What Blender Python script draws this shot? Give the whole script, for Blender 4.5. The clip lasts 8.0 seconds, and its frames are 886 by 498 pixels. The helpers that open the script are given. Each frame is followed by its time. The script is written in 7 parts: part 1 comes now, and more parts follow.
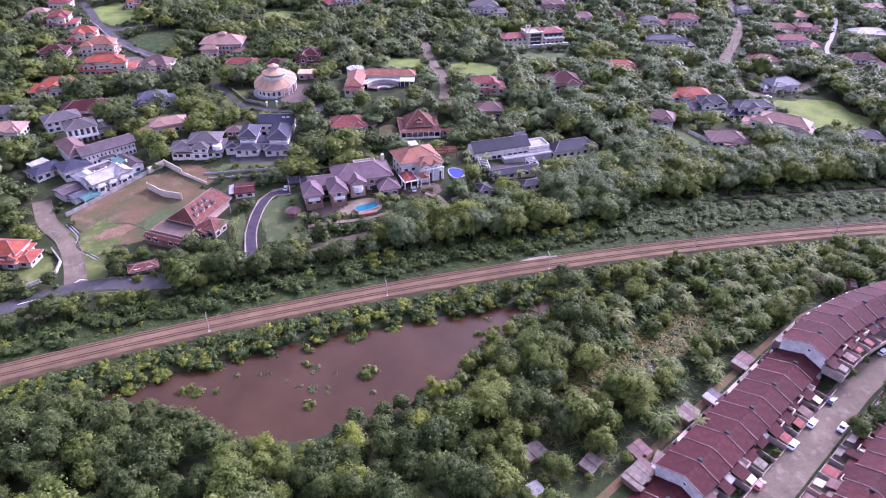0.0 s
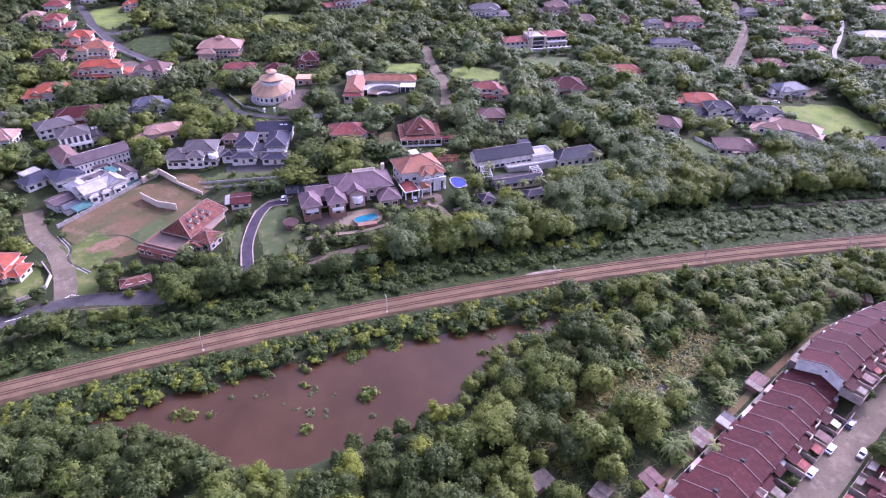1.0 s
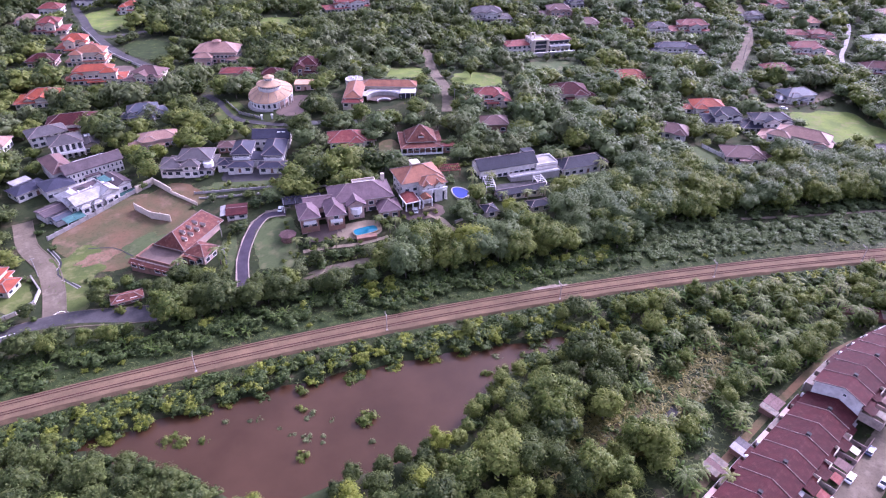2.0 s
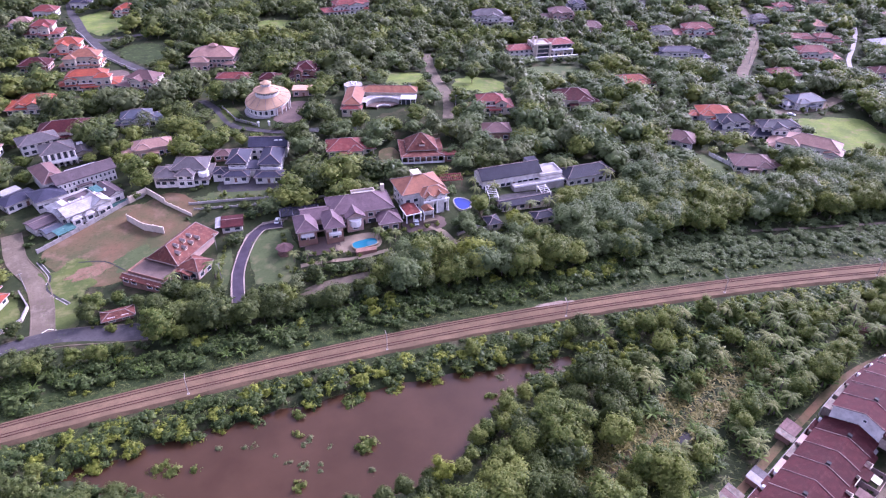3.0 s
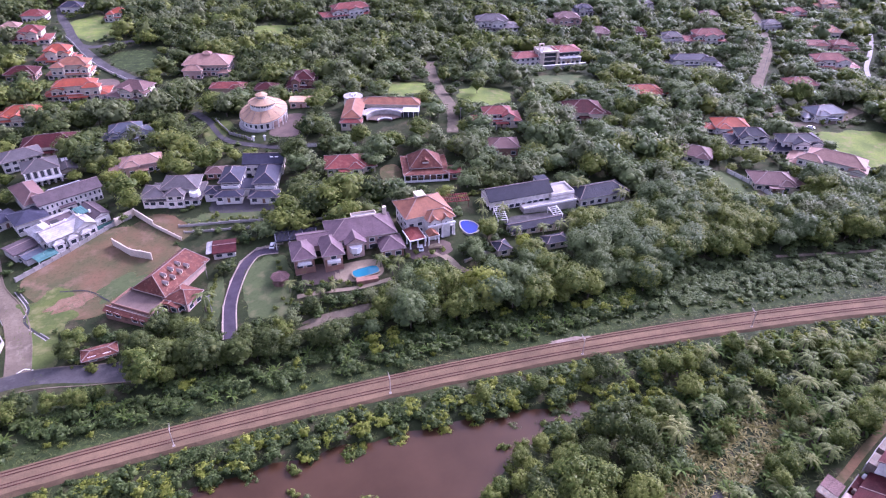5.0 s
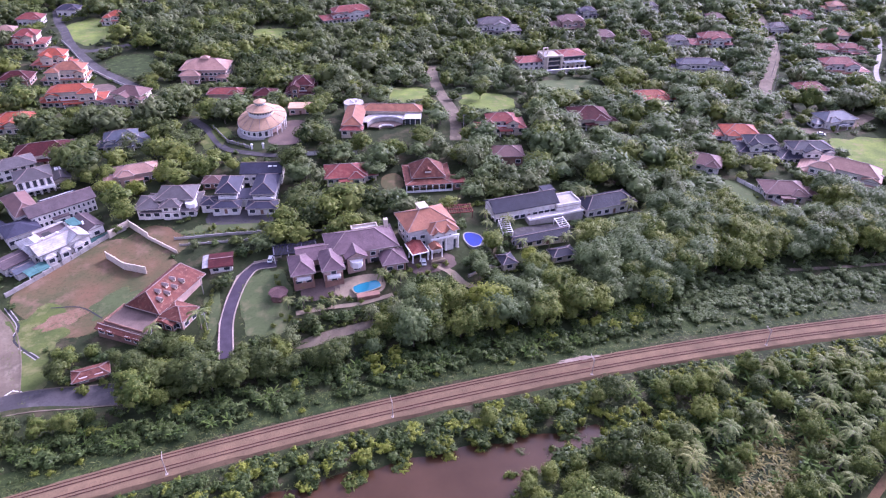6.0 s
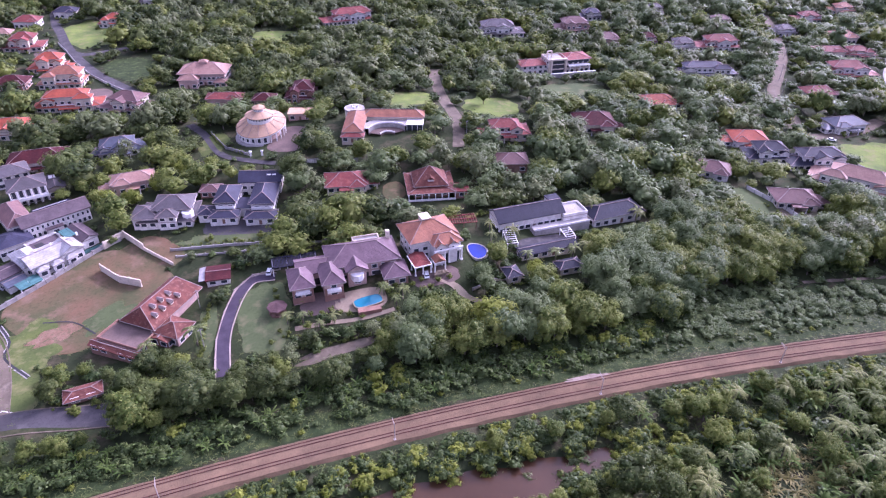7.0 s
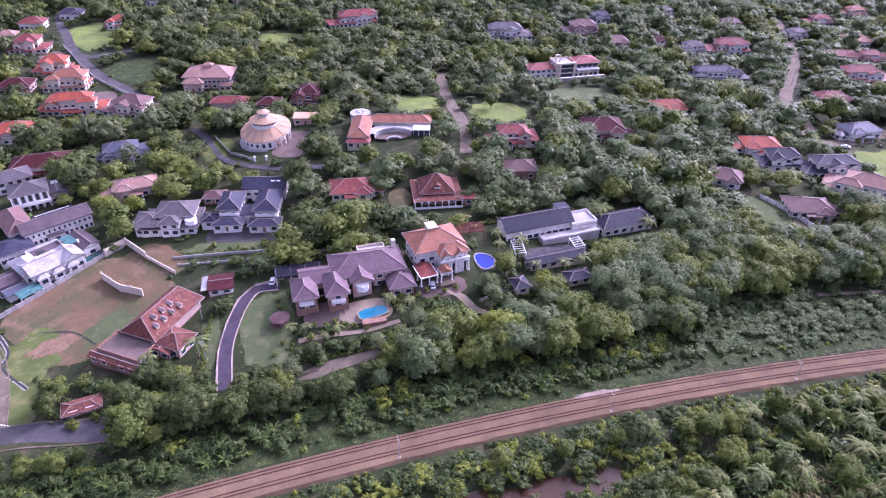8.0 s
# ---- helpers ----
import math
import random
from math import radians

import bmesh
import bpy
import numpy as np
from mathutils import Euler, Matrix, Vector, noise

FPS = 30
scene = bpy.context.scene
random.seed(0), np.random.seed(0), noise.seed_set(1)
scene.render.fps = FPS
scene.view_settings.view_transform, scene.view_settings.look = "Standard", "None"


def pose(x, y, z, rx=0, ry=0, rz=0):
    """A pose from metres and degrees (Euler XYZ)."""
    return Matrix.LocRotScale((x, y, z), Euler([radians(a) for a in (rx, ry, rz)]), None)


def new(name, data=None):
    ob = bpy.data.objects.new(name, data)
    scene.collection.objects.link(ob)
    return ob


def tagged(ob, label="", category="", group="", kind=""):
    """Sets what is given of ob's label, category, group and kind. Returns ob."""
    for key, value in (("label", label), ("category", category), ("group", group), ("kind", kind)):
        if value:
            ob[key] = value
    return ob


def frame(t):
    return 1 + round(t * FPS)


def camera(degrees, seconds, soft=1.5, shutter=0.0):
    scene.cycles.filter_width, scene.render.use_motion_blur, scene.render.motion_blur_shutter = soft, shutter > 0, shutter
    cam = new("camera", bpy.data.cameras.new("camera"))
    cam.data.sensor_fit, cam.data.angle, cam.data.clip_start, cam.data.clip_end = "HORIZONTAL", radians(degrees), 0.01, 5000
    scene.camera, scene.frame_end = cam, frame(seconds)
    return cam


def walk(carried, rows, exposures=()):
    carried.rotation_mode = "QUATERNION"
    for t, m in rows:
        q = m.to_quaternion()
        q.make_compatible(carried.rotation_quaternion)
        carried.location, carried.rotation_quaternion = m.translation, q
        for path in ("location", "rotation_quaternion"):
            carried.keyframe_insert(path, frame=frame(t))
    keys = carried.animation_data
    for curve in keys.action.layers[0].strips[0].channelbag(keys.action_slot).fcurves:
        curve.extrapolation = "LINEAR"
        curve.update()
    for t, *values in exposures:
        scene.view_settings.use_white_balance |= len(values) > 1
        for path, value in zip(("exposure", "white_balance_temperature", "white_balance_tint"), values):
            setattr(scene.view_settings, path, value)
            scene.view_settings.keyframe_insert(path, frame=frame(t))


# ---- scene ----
cam = camera(67.4, 8.0, soft=1.2)
METRES, EYE, TILT, LEAN, TURN = 72.83, 149.0, 0.0, 0.6, -18.7
ROWS = [
    (0.0, 0.0, 0.0, 0.0, 0.89, -33.96, -1.32),
    (0.5, -0.0048, 0.0641, -0.0009, 0.9, -33.93, -1.29),
    (1.0, -0.01, 0.1293, -0.0017, 0.9, -33.96, -1.27),
    (1.5, -0.0158, 0.1949, -0.002, 0.9, -33.97, -1.28),
    (3.0, -0.0387, 0.394, -0.0024, 0.84, -33.99, -1.35),
    (3.5, -0.0479, 0.4616, -0.0035, 0.81, -34.01, -1.37),
    (4.0, -0.058, 0.5302, -0.0045, 0.83, -34.04, -1.39),
    (4.5, -0.0693, 0.5984, -0.0053, 0.81, -34.08, -1.42),
    (5.0, -0.0793, 0.667, -0.0058, 0.79, -34.09, -1.43),
    (6.5, -0.1028, 0.8542, -0.0051, 0.84, -34.15, -1.35),
    (7.0, -0.109, 0.9101, -0.0041, 0.88, -34.19, -1.32),
    (7.5, -0.1145, 0.9578, -0.0036, 1.07, -34.16, -1.33),
    (8.0, -0.1163, 0.9927, -0.001, 1.44, -34.2, -1.3),
]
walk(cam, [(t, pose(0, 0, EYE, TILT, LEAN, TURN) @ pose(METRES * x, METRES * y, METRES * z, 90 + pitch, roll, yaw)) for t, x, y, z, yaw, pitch, roll in ROWS],
     exposures=[(0.0, 0.58, 5120, 51), (8.0, 0.58, 5120, 51)])

# ---- light ----
TO_SUN = Vector((0.86, 0.42, 0.64)).normalized()
world = bpy.data.worlds.new("sky")
scene.world = world
world.use_nodes = True
sky = world.node_tree.nodes.new("ShaderNodeTexSky")
sky.sky_type, sky.sun_disc = "NISHITA", False
sky.sun_elevation = math.asin(TO_SUN.z)
sky.sun_rotation = math.atan2(TO_SUN.x, TO_SUN.y)
sky.air_density, sky.dust_density = 1.0, 6.0
background = world.node_tree.nodes["Background"]
background.inputs["Strength"].default_value = 0.15
milky = world.node_tree.nodes.new("ShaderNodeHueSaturation")
milky.inputs["Saturation"].default_value, milky.inputs["Value"].default_value = 0.34, 1.95
world.node_tree.links.new(sky.outputs[0], milky.inputs["Color"])
world.node_tree.links.new(milky.outputs[0], background.inputs["Color"])
sun = new("sun", bpy.data.lights.new("sun", "SUN"))
sun.data.energy, sun.data.angle, sun.data.color = 2.5, radians(2.5), (1.0, 0.88, 0.69)
sun.matrix_basis = Matrix.Translation((0, 0, 300)) @ TO_SUN.to_track_quat("Z", "Y").to_matrix().to_4x4()


# ---- materials ----
def nodes_of(name):
    m = bpy.data.materials.new(name)
    m.use_nodes = True
    return m, m.node_tree, m.node_tree.nodes["Principled BSDF"]


def put(tree, kind, **values):
    n = tree.nodes.new(kind)
    for key, value in values.items():
        n.inputs[key].default_value = value
    return n


def blend_rgb(tree, a, b, factor, mode="MIX"):
    n = tree.nodes.new("ShaderNodeMix")
    n.data_type, n.blend_type = "RGBA", mode
    for socket, value in ((n.inputs[6], a), (n.inputs[7], b), (n.inputs[0], factor)):
        if isinstance(value, bpy.types.NodeSocket):
            tree.links.new(value, socket)
        elif isinstance(value, tuple):
            socket.default_value = (*value, 1)
        else:
            socket.default_value = value
    return n.outputs[2]


def spread(tree, socket, low, high):
    n = put(tree, "ShaderNodeMapRange")
    n.inputs["From Min"].default_value, n.inputs["From Max"].default_value = low, high
    tree.links.new(socket, n.inputs["Value"])
    return n.outputs[0]


def noise_at(tree, coords, scale, detail=4.0, rough=0.6):
    n = put(tree, "ShaderNodeTexNoise", Scale=scale, Detail=detail, Roughness=rough)
    tree.links.new(coords, n.inputs["Vector"])
    return n.outputs[0]


def surface(name, light, dark, rough=0.8, big=0.15, fine=2.5, bump=0.25, depth=0.1, third=None, vary=0.0, metal=0.0, ribs=0.0, world_space=False):
    """A weathered surface: two colours mixed by noise at two scales, a third in patches, relief, ribs for roof tiles."""
    m, tree, b = nodes_of(name)
    if world_space:
        coords = tree.nodes.new("ShaderNodeNewGeometry").outputs["Position"]
    else:
        coords = tree.nodes.new("ShaderNodeTexCoord").outputs["Object"]
    large, small = noise_at(tree, coords, big), noise_at(tree, coords, fine, 6.0, 0.7)
    colour = blend_rgb(tree, dark, light, spread(tree, large, 0.34, 0.66))
    colour = blend_rgb(tree, colour, tuple(0.6 * c for c in dark), spread(tree, small, 0.5, 0.85))
    if third:
        patch = noise_at(tree, coords, big * 2.3, 5.0, 0.65)
        colour = blend_rgb(tree, colour, third, spread(tree, patch, 0.52, 0.68))
    if vary:
        info = tree.nodes.new("ShaderNodeObjectInfo")
        hsv = put(tree, "ShaderNodeHueSaturation")
        n = put(tree, "ShaderNodeMapRange")
        n.inputs["To Min"].default_value, n.inputs["To Max"].default_value = 1 - vary, 1 + vary
        tree.links.new(info.outputs["Random"], n.inputs["Value"])
        tree.links.new(n.outputs[0], hsv.inputs["Value"])
        tree.links.new(colour, hsv.inputs["Color"])
        colour = hsv.outputs[0]
    height = small
    if ribs:
        wave = put(tree, "ShaderNodeTexWave", Scale=ribs, Distortion=0.3)
        wave.bands_direction = "X"
        tree.links.new(coords, wave.inputs["Vector"])
        course = put(tree, "ShaderNodeTexWave", Scale=ribs * 0.8, Distortion=0.3)
        course.bands_direction = "Z"
        tree.links.new(coords, course.inputs["Vector"])
        add = tree.nodes.new("ShaderNodeMath")
        add.operation = "ADD"
        tree.links.new(wave.outputs["Fac"], add.inputs[0])
        tree.links.new(course.outputs["Fac"], add.inputs[1])
        height = add.outputs[0]
        colour = blend_rgb(tree, colour, tuple(0.55 * c for c in dark), spread(tree, course.outputs["Fac"], 0.75, 1.5))
    tree.links.new(colour, b.inputs["Base Color"])
    b.inputs["Roughness"].default_value, b.inputs["Metallic"].default_value = rough, metal
    b.inputs["Specular IOR Level"].default_value = 0.12 if ribs or rough > 0.8 else 0.4
    n = put(tree, "ShaderNodeBump", Strength=bump, Distance=depth)
    tree.links.new(height, n.inputs["Height"])
    tree.links.new(n.outputs[0], b.inputs["Normal"])
    return m


def foliage(name, low, high, tip, glow=0.3, rough=0.5, gloss=0.16):
    """Leaves: colour by leaf, by tree and by patch; some light comes through."""
    m, tree, b = nodes_of(name)
    geometry, info = tree.nodes.new("ShaderNodeNewGeometry"), tree.nodes.new("ShaderNodeObjectInfo")
    own = tree.nodes.new("ShaderNodeAttribute")
    own.attribute_name = "tint"
    add = tree.nodes.new("ShaderNodeMath")
    add.operation = "ADD"
    tree.links.new(info.outputs["Random"], add.inputs[0])
    tree.links.new(own.outputs["Fac"], add.inputs[1])
    fract = tree.nodes.new("ShaderNodeMath")
    fract.operation = "FRACT"
    tree.links.new(add.outputs[0], fract.inputs[0])
    colour = blend_rgb(tree, low, high, fract.outputs[0])
    colour = blend_rgb(tree, colour, tip, spread(tree, geometry.outputs["Random Per Island"], 0.42, 1.35))
    clump = noise_at(tree, geometry.outputs["Position"], 0.35, 3.0)
    colour = blend_rgb(tree, colour, tuple(0.6 * c for c in low), spread(tree, clump, 0.52, 0.90))
    tree.links.new(colour, b.inputs["Base Color"])
    b.inputs["Roughness"].default_value = rough
    b.inputs["Specular IOR Level"].default_value = gloss
    thin = tree.nodes.new("ShaderNodeBsdfTranslucent")
    tree.links.new(colour, thin.inputs["Color"])
    both = tree.nodes.new("ShaderNodeMixShader")
    both.inputs[0].default_value = glow
    tree.links.new(b.outputs[0], both.inputs[1])
    tree.links.new(thin.outputs[0], both.inputs[2])
    tree.links.new(both.outputs[0], tree.nodes["Material Output"].inputs["Surface"])
    return m


def glass(name, colour, rough=0.08, gloss=0.5):
    m, tree, b = nodes_of(name)
    b.inputs["Specular IOR Level"].default_value = gloss
    b.inputs["Base Color"].default_value = (*colour, 1)
    b.inputs["Roughness"].default_value = rough
    return m


def muddy_water():
    m, tree, b = nodes_of("muddy water")
    coords = tree.nodes.new("ShaderNodeNewGeometry").outputs["Position"]
    silt = noise_at(tree, coords, 0.05, 4.0)
    colour = blend_rgb(tree, (0.042, 0.021, 0.010), (0.060, 0.031, 0.016), spread(tree, silt, 0.35, 0.65))
    tree.links.new(colour, b.inputs["Base Color"])
    b.inputs["Roughness"].default_value = 0.22
    b.inputs["Specular IOR Level"].default_value = 0.2
    ripple = put(tree, "ShaderNodeBump", Strength=0.06, Distance=0.05)
    tree.links.new(noise_at(tree, coords, 1.2, 3.0), ripple.inputs["Height"])
    tree.links.new(ripple.outputs[0], b.inputs["Normal"])
    return m


EARTH = surface("rough green ground", (0.036, 0.047, 0.017), (0.020, 0.027, 0.011), 0.95, 0.05, 0.7, 0.6, 0.4, third=(0.075, 0.062, 0.036), world_space=True)
LAWN = surface("mown lawn", (0.100, 0.122, 0.032), (0.066, 0.088, 0.026), 0.95, 0.08, 1.2, 0.4, 0.1, third=(0.15, 0.145, 0.06), world_space=True)
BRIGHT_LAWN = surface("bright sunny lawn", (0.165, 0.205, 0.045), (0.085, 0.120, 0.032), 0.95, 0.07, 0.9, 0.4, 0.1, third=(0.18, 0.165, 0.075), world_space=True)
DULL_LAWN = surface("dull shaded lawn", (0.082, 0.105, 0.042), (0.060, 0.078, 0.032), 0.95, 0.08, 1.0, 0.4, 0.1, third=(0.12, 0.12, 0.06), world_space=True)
VERGE = surface("verge grass", (0.040, 0.058, 0.018), (0.022, 0.034, 0.012), 0.95, 0.13, 0.9, 0.6, 0.25, third=(0.075, 0.095, 0.030), world_space=True)
DIRT = surface("bare red earth with thin grass", (0.140, 0.084, 0.048), (0.070, 0.074, 0.032), 0.95, 0.06, 0.9, 0.5, 0.15, third=(0.165, 0.108, 0.072), world_space=True)
BALLAST = surface("reddish stone ballast", (0.172, 0.113, 0.066), (0.106, 0.071, 0.043), 0.95, 0.12, 2.0, 0.7, 0.15, world_space=True)
PALE_BALLAST = surface("pale fresh ballast", (0.27, 0.215, 0.175), (0.165, 0.118, 0.090), 0.95, 0.3, 3.0, 0.6, 0.1, world_space=True)
STAINED = surface("oil-stained ballast", (0.12, 0.068, 0.050), (0.085, 0.048, 0.036), 0.9, 0.2, 3.0, 0.6, 0.1, world_space=True)
STEEL = surface("rusty rail steel", (0.095, 0.034, 0.026), (0.055, 0.022, 0.018), 0.92, 0.5, 4.0, 0.2, 0.02)
SLEEPER = surface("concrete sleeper", (0.150, 0.100, 0.070), (0.115, 0.076, 0.054), 0.9, 0.5, 5.0, 0.3, 0.02)
ASPHALT = surface("worn asphalt", (0.074, 0.067, 0.070), (0.050, 0.046, 0.048), 0.9, 0.08, 1.5, 0.3, 0.03, third=(0.102, 0.091, 0.090), world_space=True)
PALE_ROAD = surface("pale concrete road", (0.158, 0.126, 0.090), (0.104, 0.084, 0.062), 0.9, 0.1, 1.2, 0.3, 0.03, world_space=True, third=(0.19, 0.154, 0.115))
PURPLE_PAVING = surface("purple brick paving", (0.066, 0.052, 0.070), (0.044, 0.035, 0.049), 0.85, 0.3, 3.0, 0.4, 0.04, world_space=True)
PINK_PAVING = surface("pinkish paving", (0.155, 0.110, 0.094), (0.105, 0.076, 0.066), 0.85, 0.2, 2.0, 0.3, 0.03, world_space=True)
CONCRETE = surface("weathered concrete", (0.36, 0.335, 0.32), (0.25, 0.23, 0.22), 0.85, 0.3, 1.5, 0.25, 0.03)
WHITE_WALL = surface("white painted wall", (0.74, 0.70, 0.665), (0.52, 0.48, 0.45), 0.75, 0.35, 1.1, 0.1, 0.02)
CREAM_WALL = surface("cream painted wall", (0.64, 0.545, 0.44), (0.50, 0.42, 0.335), 0.8, 0.3, 1.3, 0.1, 0.02)
GRIMY_WALL = surface("grimy cream wall", (0.40, 0.33, 0.28), (0.25, 0.20, 0.17), 0.85, 0.5, 1.6, 0.2, 0.02)
PINK_WALL = surface("pinkish rendered wall", (0.52, 0.36, 0.31), (0.40, 0.27, 0.235), 0.8, 0.3, 1.3, 0.15, 0.02)
BRICK_WALL = surface("brown brick wall", (0.30, 0.17, 0.125), (0.21, 0.12, 0.095), 0.85, 0.4, 3.0, 0.3, 0.02)
ROOF_PURPLE = surface("mauve roof tiles", (0.165, 0.108, 0.122), (0.112, 0.072, 0.084), 0.55, 0.3, 1.4, 0.35, 0.06, ribs=1.6)
ROOF_ORANGE = surface("terracotta roof tiles", (0.32, 0.138, 0.080), (0.21, 0.088, 0.056), 0.6, 0.3, 1.4, 0.35, 0.06, ribs=1.6, vary=0.12)
ROOF_RED = surface("red roof tiles", (0.215, 0.054, 0.044), (0.135, 0.036, 0.032), 0.6, 0.3, 1.4, 0.35, 0.06, ribs=1.6, vary=0.15, third=(0.25, 0.095, 0.075))
ROOF_OLD = surface("old weathered red roof tiles", (0.170, 0.060, 0.042), (0.095, 0.036, 0.028), 0.7, 0.35, 1.4, 0.4, 0.07, ribs=1.6, third=(0.23, 0.115, 0.085))
ROOF_BRIGHT = surface("bright orange-red roof tiles", (0.34, 0.082, 0.042), (0.22, 0.054, 0.032), 0.6, 0.3, 1.4, 0.35, 0.06, ribs=1.6, vary=0.12)
ROOF_MAROON = surface("maroon roof tiles", (0.070, 0.0150, 0.0165), (0.042, 0.0105, 0.0120), 0.72, 0.35, 1.4, 0.25, 0.04, ribs=2.4, vary=0.16, third=(0.080, 0.024, 0.023))
ROOF_BROWN = surface("brown roof tiles", (0.16, 0.092, 0.082), (0.115, 0.066, 0.062), 0.6, 0.3, 1.4, 0.35, 0.06, ribs=1.6, vary=0.15)
ROOF_PINK = surface("faded pink roof tiles", (0.34, 0.205, 0.155), (0.25, 0.145, 0.112), 0.6, 0.3, 1.4, 0.35, 0.06, ribs=1.6, vary=0.1)
ROOF_GREY = surface("grey roof tiles", (0.105, 0.093, 0.096), (0.072, 0.063, 0.066), 0.55, 0.3, 1.4, 0.35, 0.06, ribs=1.6, vary=0.15)
ROOF_SLATE = surface("dark blue-grey roof tiles", (0.044, 0.043, 0.066), (0.030, 0.029, 0.046), 0.5, 0.3, 1.4, 0.3, 0.05, ribs=1.6, vary=0.15)
ROOF_WHITE = surface("white metal roof", (0.40, 0.385, 0.385), (0.25, 0.235, 0.235), 0.5, 0.4, 1.0, 0.2, 0.04, ribs=1.2, third=(0.34, 0.32, 0.31))
ROOF_TEAL = surface("teal awning sheet", (0.085, 0.185, 0.175), (0.055, 0.13, 0.125), 0.5, 0.3, 1.0, 0.2, 0.04, ribs=1.2)
ROOF_BLUE = surface("pale blue-grey roof sheet", (0.090, 0.096, 0.120), (0.058, 0.064, 0.084), 0.5, 0.3, 1.0, 0.2, 0.04, ribs=1.2)
CAP = surface("pale ridge mortar", (0.27, 0.205, 0.19), (0.19, 0.14, 0.13), 0.8, 0.5, 3.0, 0.2, 0.02)
FASCIA = surface("weathered fascia board", (0.42, 0.365, 0.335), (0.29, 0.25, 0.23), 0.8, 0.5, 2.0, 0.1, 0.01)
TRIM = surface("white trim paint", (0.80, 0.77, 0.76), (0.70, 0.66, 0.65), 0.7, 0.5, 2.0, 0.1, 0.01)
PANE = glass("dark window glass", (0.035, 0.04, 0.05))
BARK = surface("grey-brown bark", (0.20, 0.165, 0.13), (0.12, 0.10, 0.08), 0.95, 0.8, 4.0, 0.5, 0.05)
TIMBER = surface("brown timber", (0.20, 0.11, 0.075), (0.14, 0.075, 0.055), 0.7, 0.5, 4.0, 0.2, 0.02)
TYRE = surface("black rubber", (0.03, 0.03, 0.03), (0.02, 0.02, 0.02), 0.8)
POOL_BLUE = glass("turquoise pool water", (0.02, 0.15, 0.22), 0.06, 0.25)
POOL_DEEP = glass("deep blue pool water", (0.008, 0.020, 0.20), 0.06, 0.2)
WATER = muddy_water()
SANDY = surface("bare orange sandy soil", (0.21, 0.135, 0.090), (0.150, 0.088, 0.052), 0.95, 0.25, 1.5, 0.5, 0.1, third=(0.085, 0.080, 0.036), world_space=True)
SAND = surface("tan stone paving", (0.28, 0.222, 0.155), (0.20, 0.158, 0.112), 0.9, 0.2, 2.0, 0.3, 0.03, world_space=True)
ROOF_MAUVE = surface("mauve-grey roof tiles", (0.115, 0.086, 0.092), (0.078, 0.058, 0.064), 0.6, 0.3, 1.4, 0.35, 0.06, ribs=1.6)
ROOF_CHARCOAL = surface("charcoal roof tiles", (0.027, 0.027, 0.042), (0.019, 0.019, 0.030), 0.6, 0.3, 1.4, 0.3, 0.05, ribs=1.6)
ROOF_PEACH = surface("peach roof tiles", (0.50, 0.325, 0.205), (0.40, 0.25, 0.155), 0.6, 0.3, 1.4, 0.35, 0.06, ribs=1.6)
TIN = surface("weathered tin sheet", (0.20, 0.168, 0.138), (0.11, 0.088, 0.072), 0.6, 0.6, 1.8, 0.2, 0.03, ribs=1.2, third=(0.17, 0.105, 0.075))
CAP_DULL = surface("dull pink mortar", (0.34, 0.245, 0.225), (0.22, 0.15, 0.14), 0.8, 0.5, 3.0, 0.2, 0.02)
LEAF = foliage("broad leaves", (0.036, 0.058, 0.015), (0.084, 0.112, 0.026), (0.186, 0.208, 0.064), 0.40)
LEAF_LIGHT = foliage("light green leaves", (0.074, 0.110, 0.020), (0.158, 0.190, 0.036), (0.305, 0.325, 0.086), 0.44)
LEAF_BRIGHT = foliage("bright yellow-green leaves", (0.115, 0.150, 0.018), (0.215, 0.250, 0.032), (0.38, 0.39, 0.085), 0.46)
LEAF_GREY = foliage("grey-green feathery leaves", (0.094, 0.120, 0.046), (0.146, 0.170, 0.068), (0.210, 0.232, 0.100), 0.34)
# A paler, cooler green: distance haze put into the leaf colour.
LEAF_HAZE = foliage("cool green leaves", (0.082, 0.120, 0.044), (0.135, 0.174, 0.064), (0.205, 0.250, 0.098), 0.40)
LEAF_BANANA = foliage("banana leaves", (0.050, 0.092, 0.018), (0.096, 0.142, 0.030), (0.20, 0.25, 0.070), 0.42, 0.65, 0.10)
LEAF_PALM = foliage("palm fronds", (0.095, 0.130, 0.038), (0.185, 0.195, 0.060), (0.27, 0.29, 0.105), 0.3, 0.6, 0.18)
LEAF_SHRUB = foliage("low shrub leaves", (0.030, 0.054, 0.014), (0.066, 0.096, 0.024), (0.145, 0.180, 0.055), 0.3)
GRASS_DRY = foliage("dry olive grass", (0.115, 0.112, 0.032), (0.205, 0.185, 0.052), (0.34, 0.30, 0.10), 0.40)
GRASS_BLADES = foliage("long grass blades", (0.044, 0.064, 0.018), (0.085, 0.102, 0.027), (0.16, 0.165, 0.052), 0.3)


# ---- shape of the land ----
def bump_at(x, y, cx, cy, sx, sy):
    return np.exp(-((x - cx) / sx) ** 2 - ((y - cy) / sy) ** 2)


def rail_y(x):
    return 190.3 - 0.00041 * (x - 40) ** 2


def pond_inside(x, y):
    """Metres inside the pond's shore, negative outside it."""
    south = np.interp(x, (-58, -50, -34, -20, -7, 3, 14, 28, 44, 56, 66, 80, 104), (171, 162, 150, 140, 134, 131, 133, 134, 135, 146, 154, 159, 165))
    north = 172.0 - 0.0010 * (x - 25) ** 2 + 0.8 * np.sin(x * 0.35)
    return np.minimum(y - south, north - y)


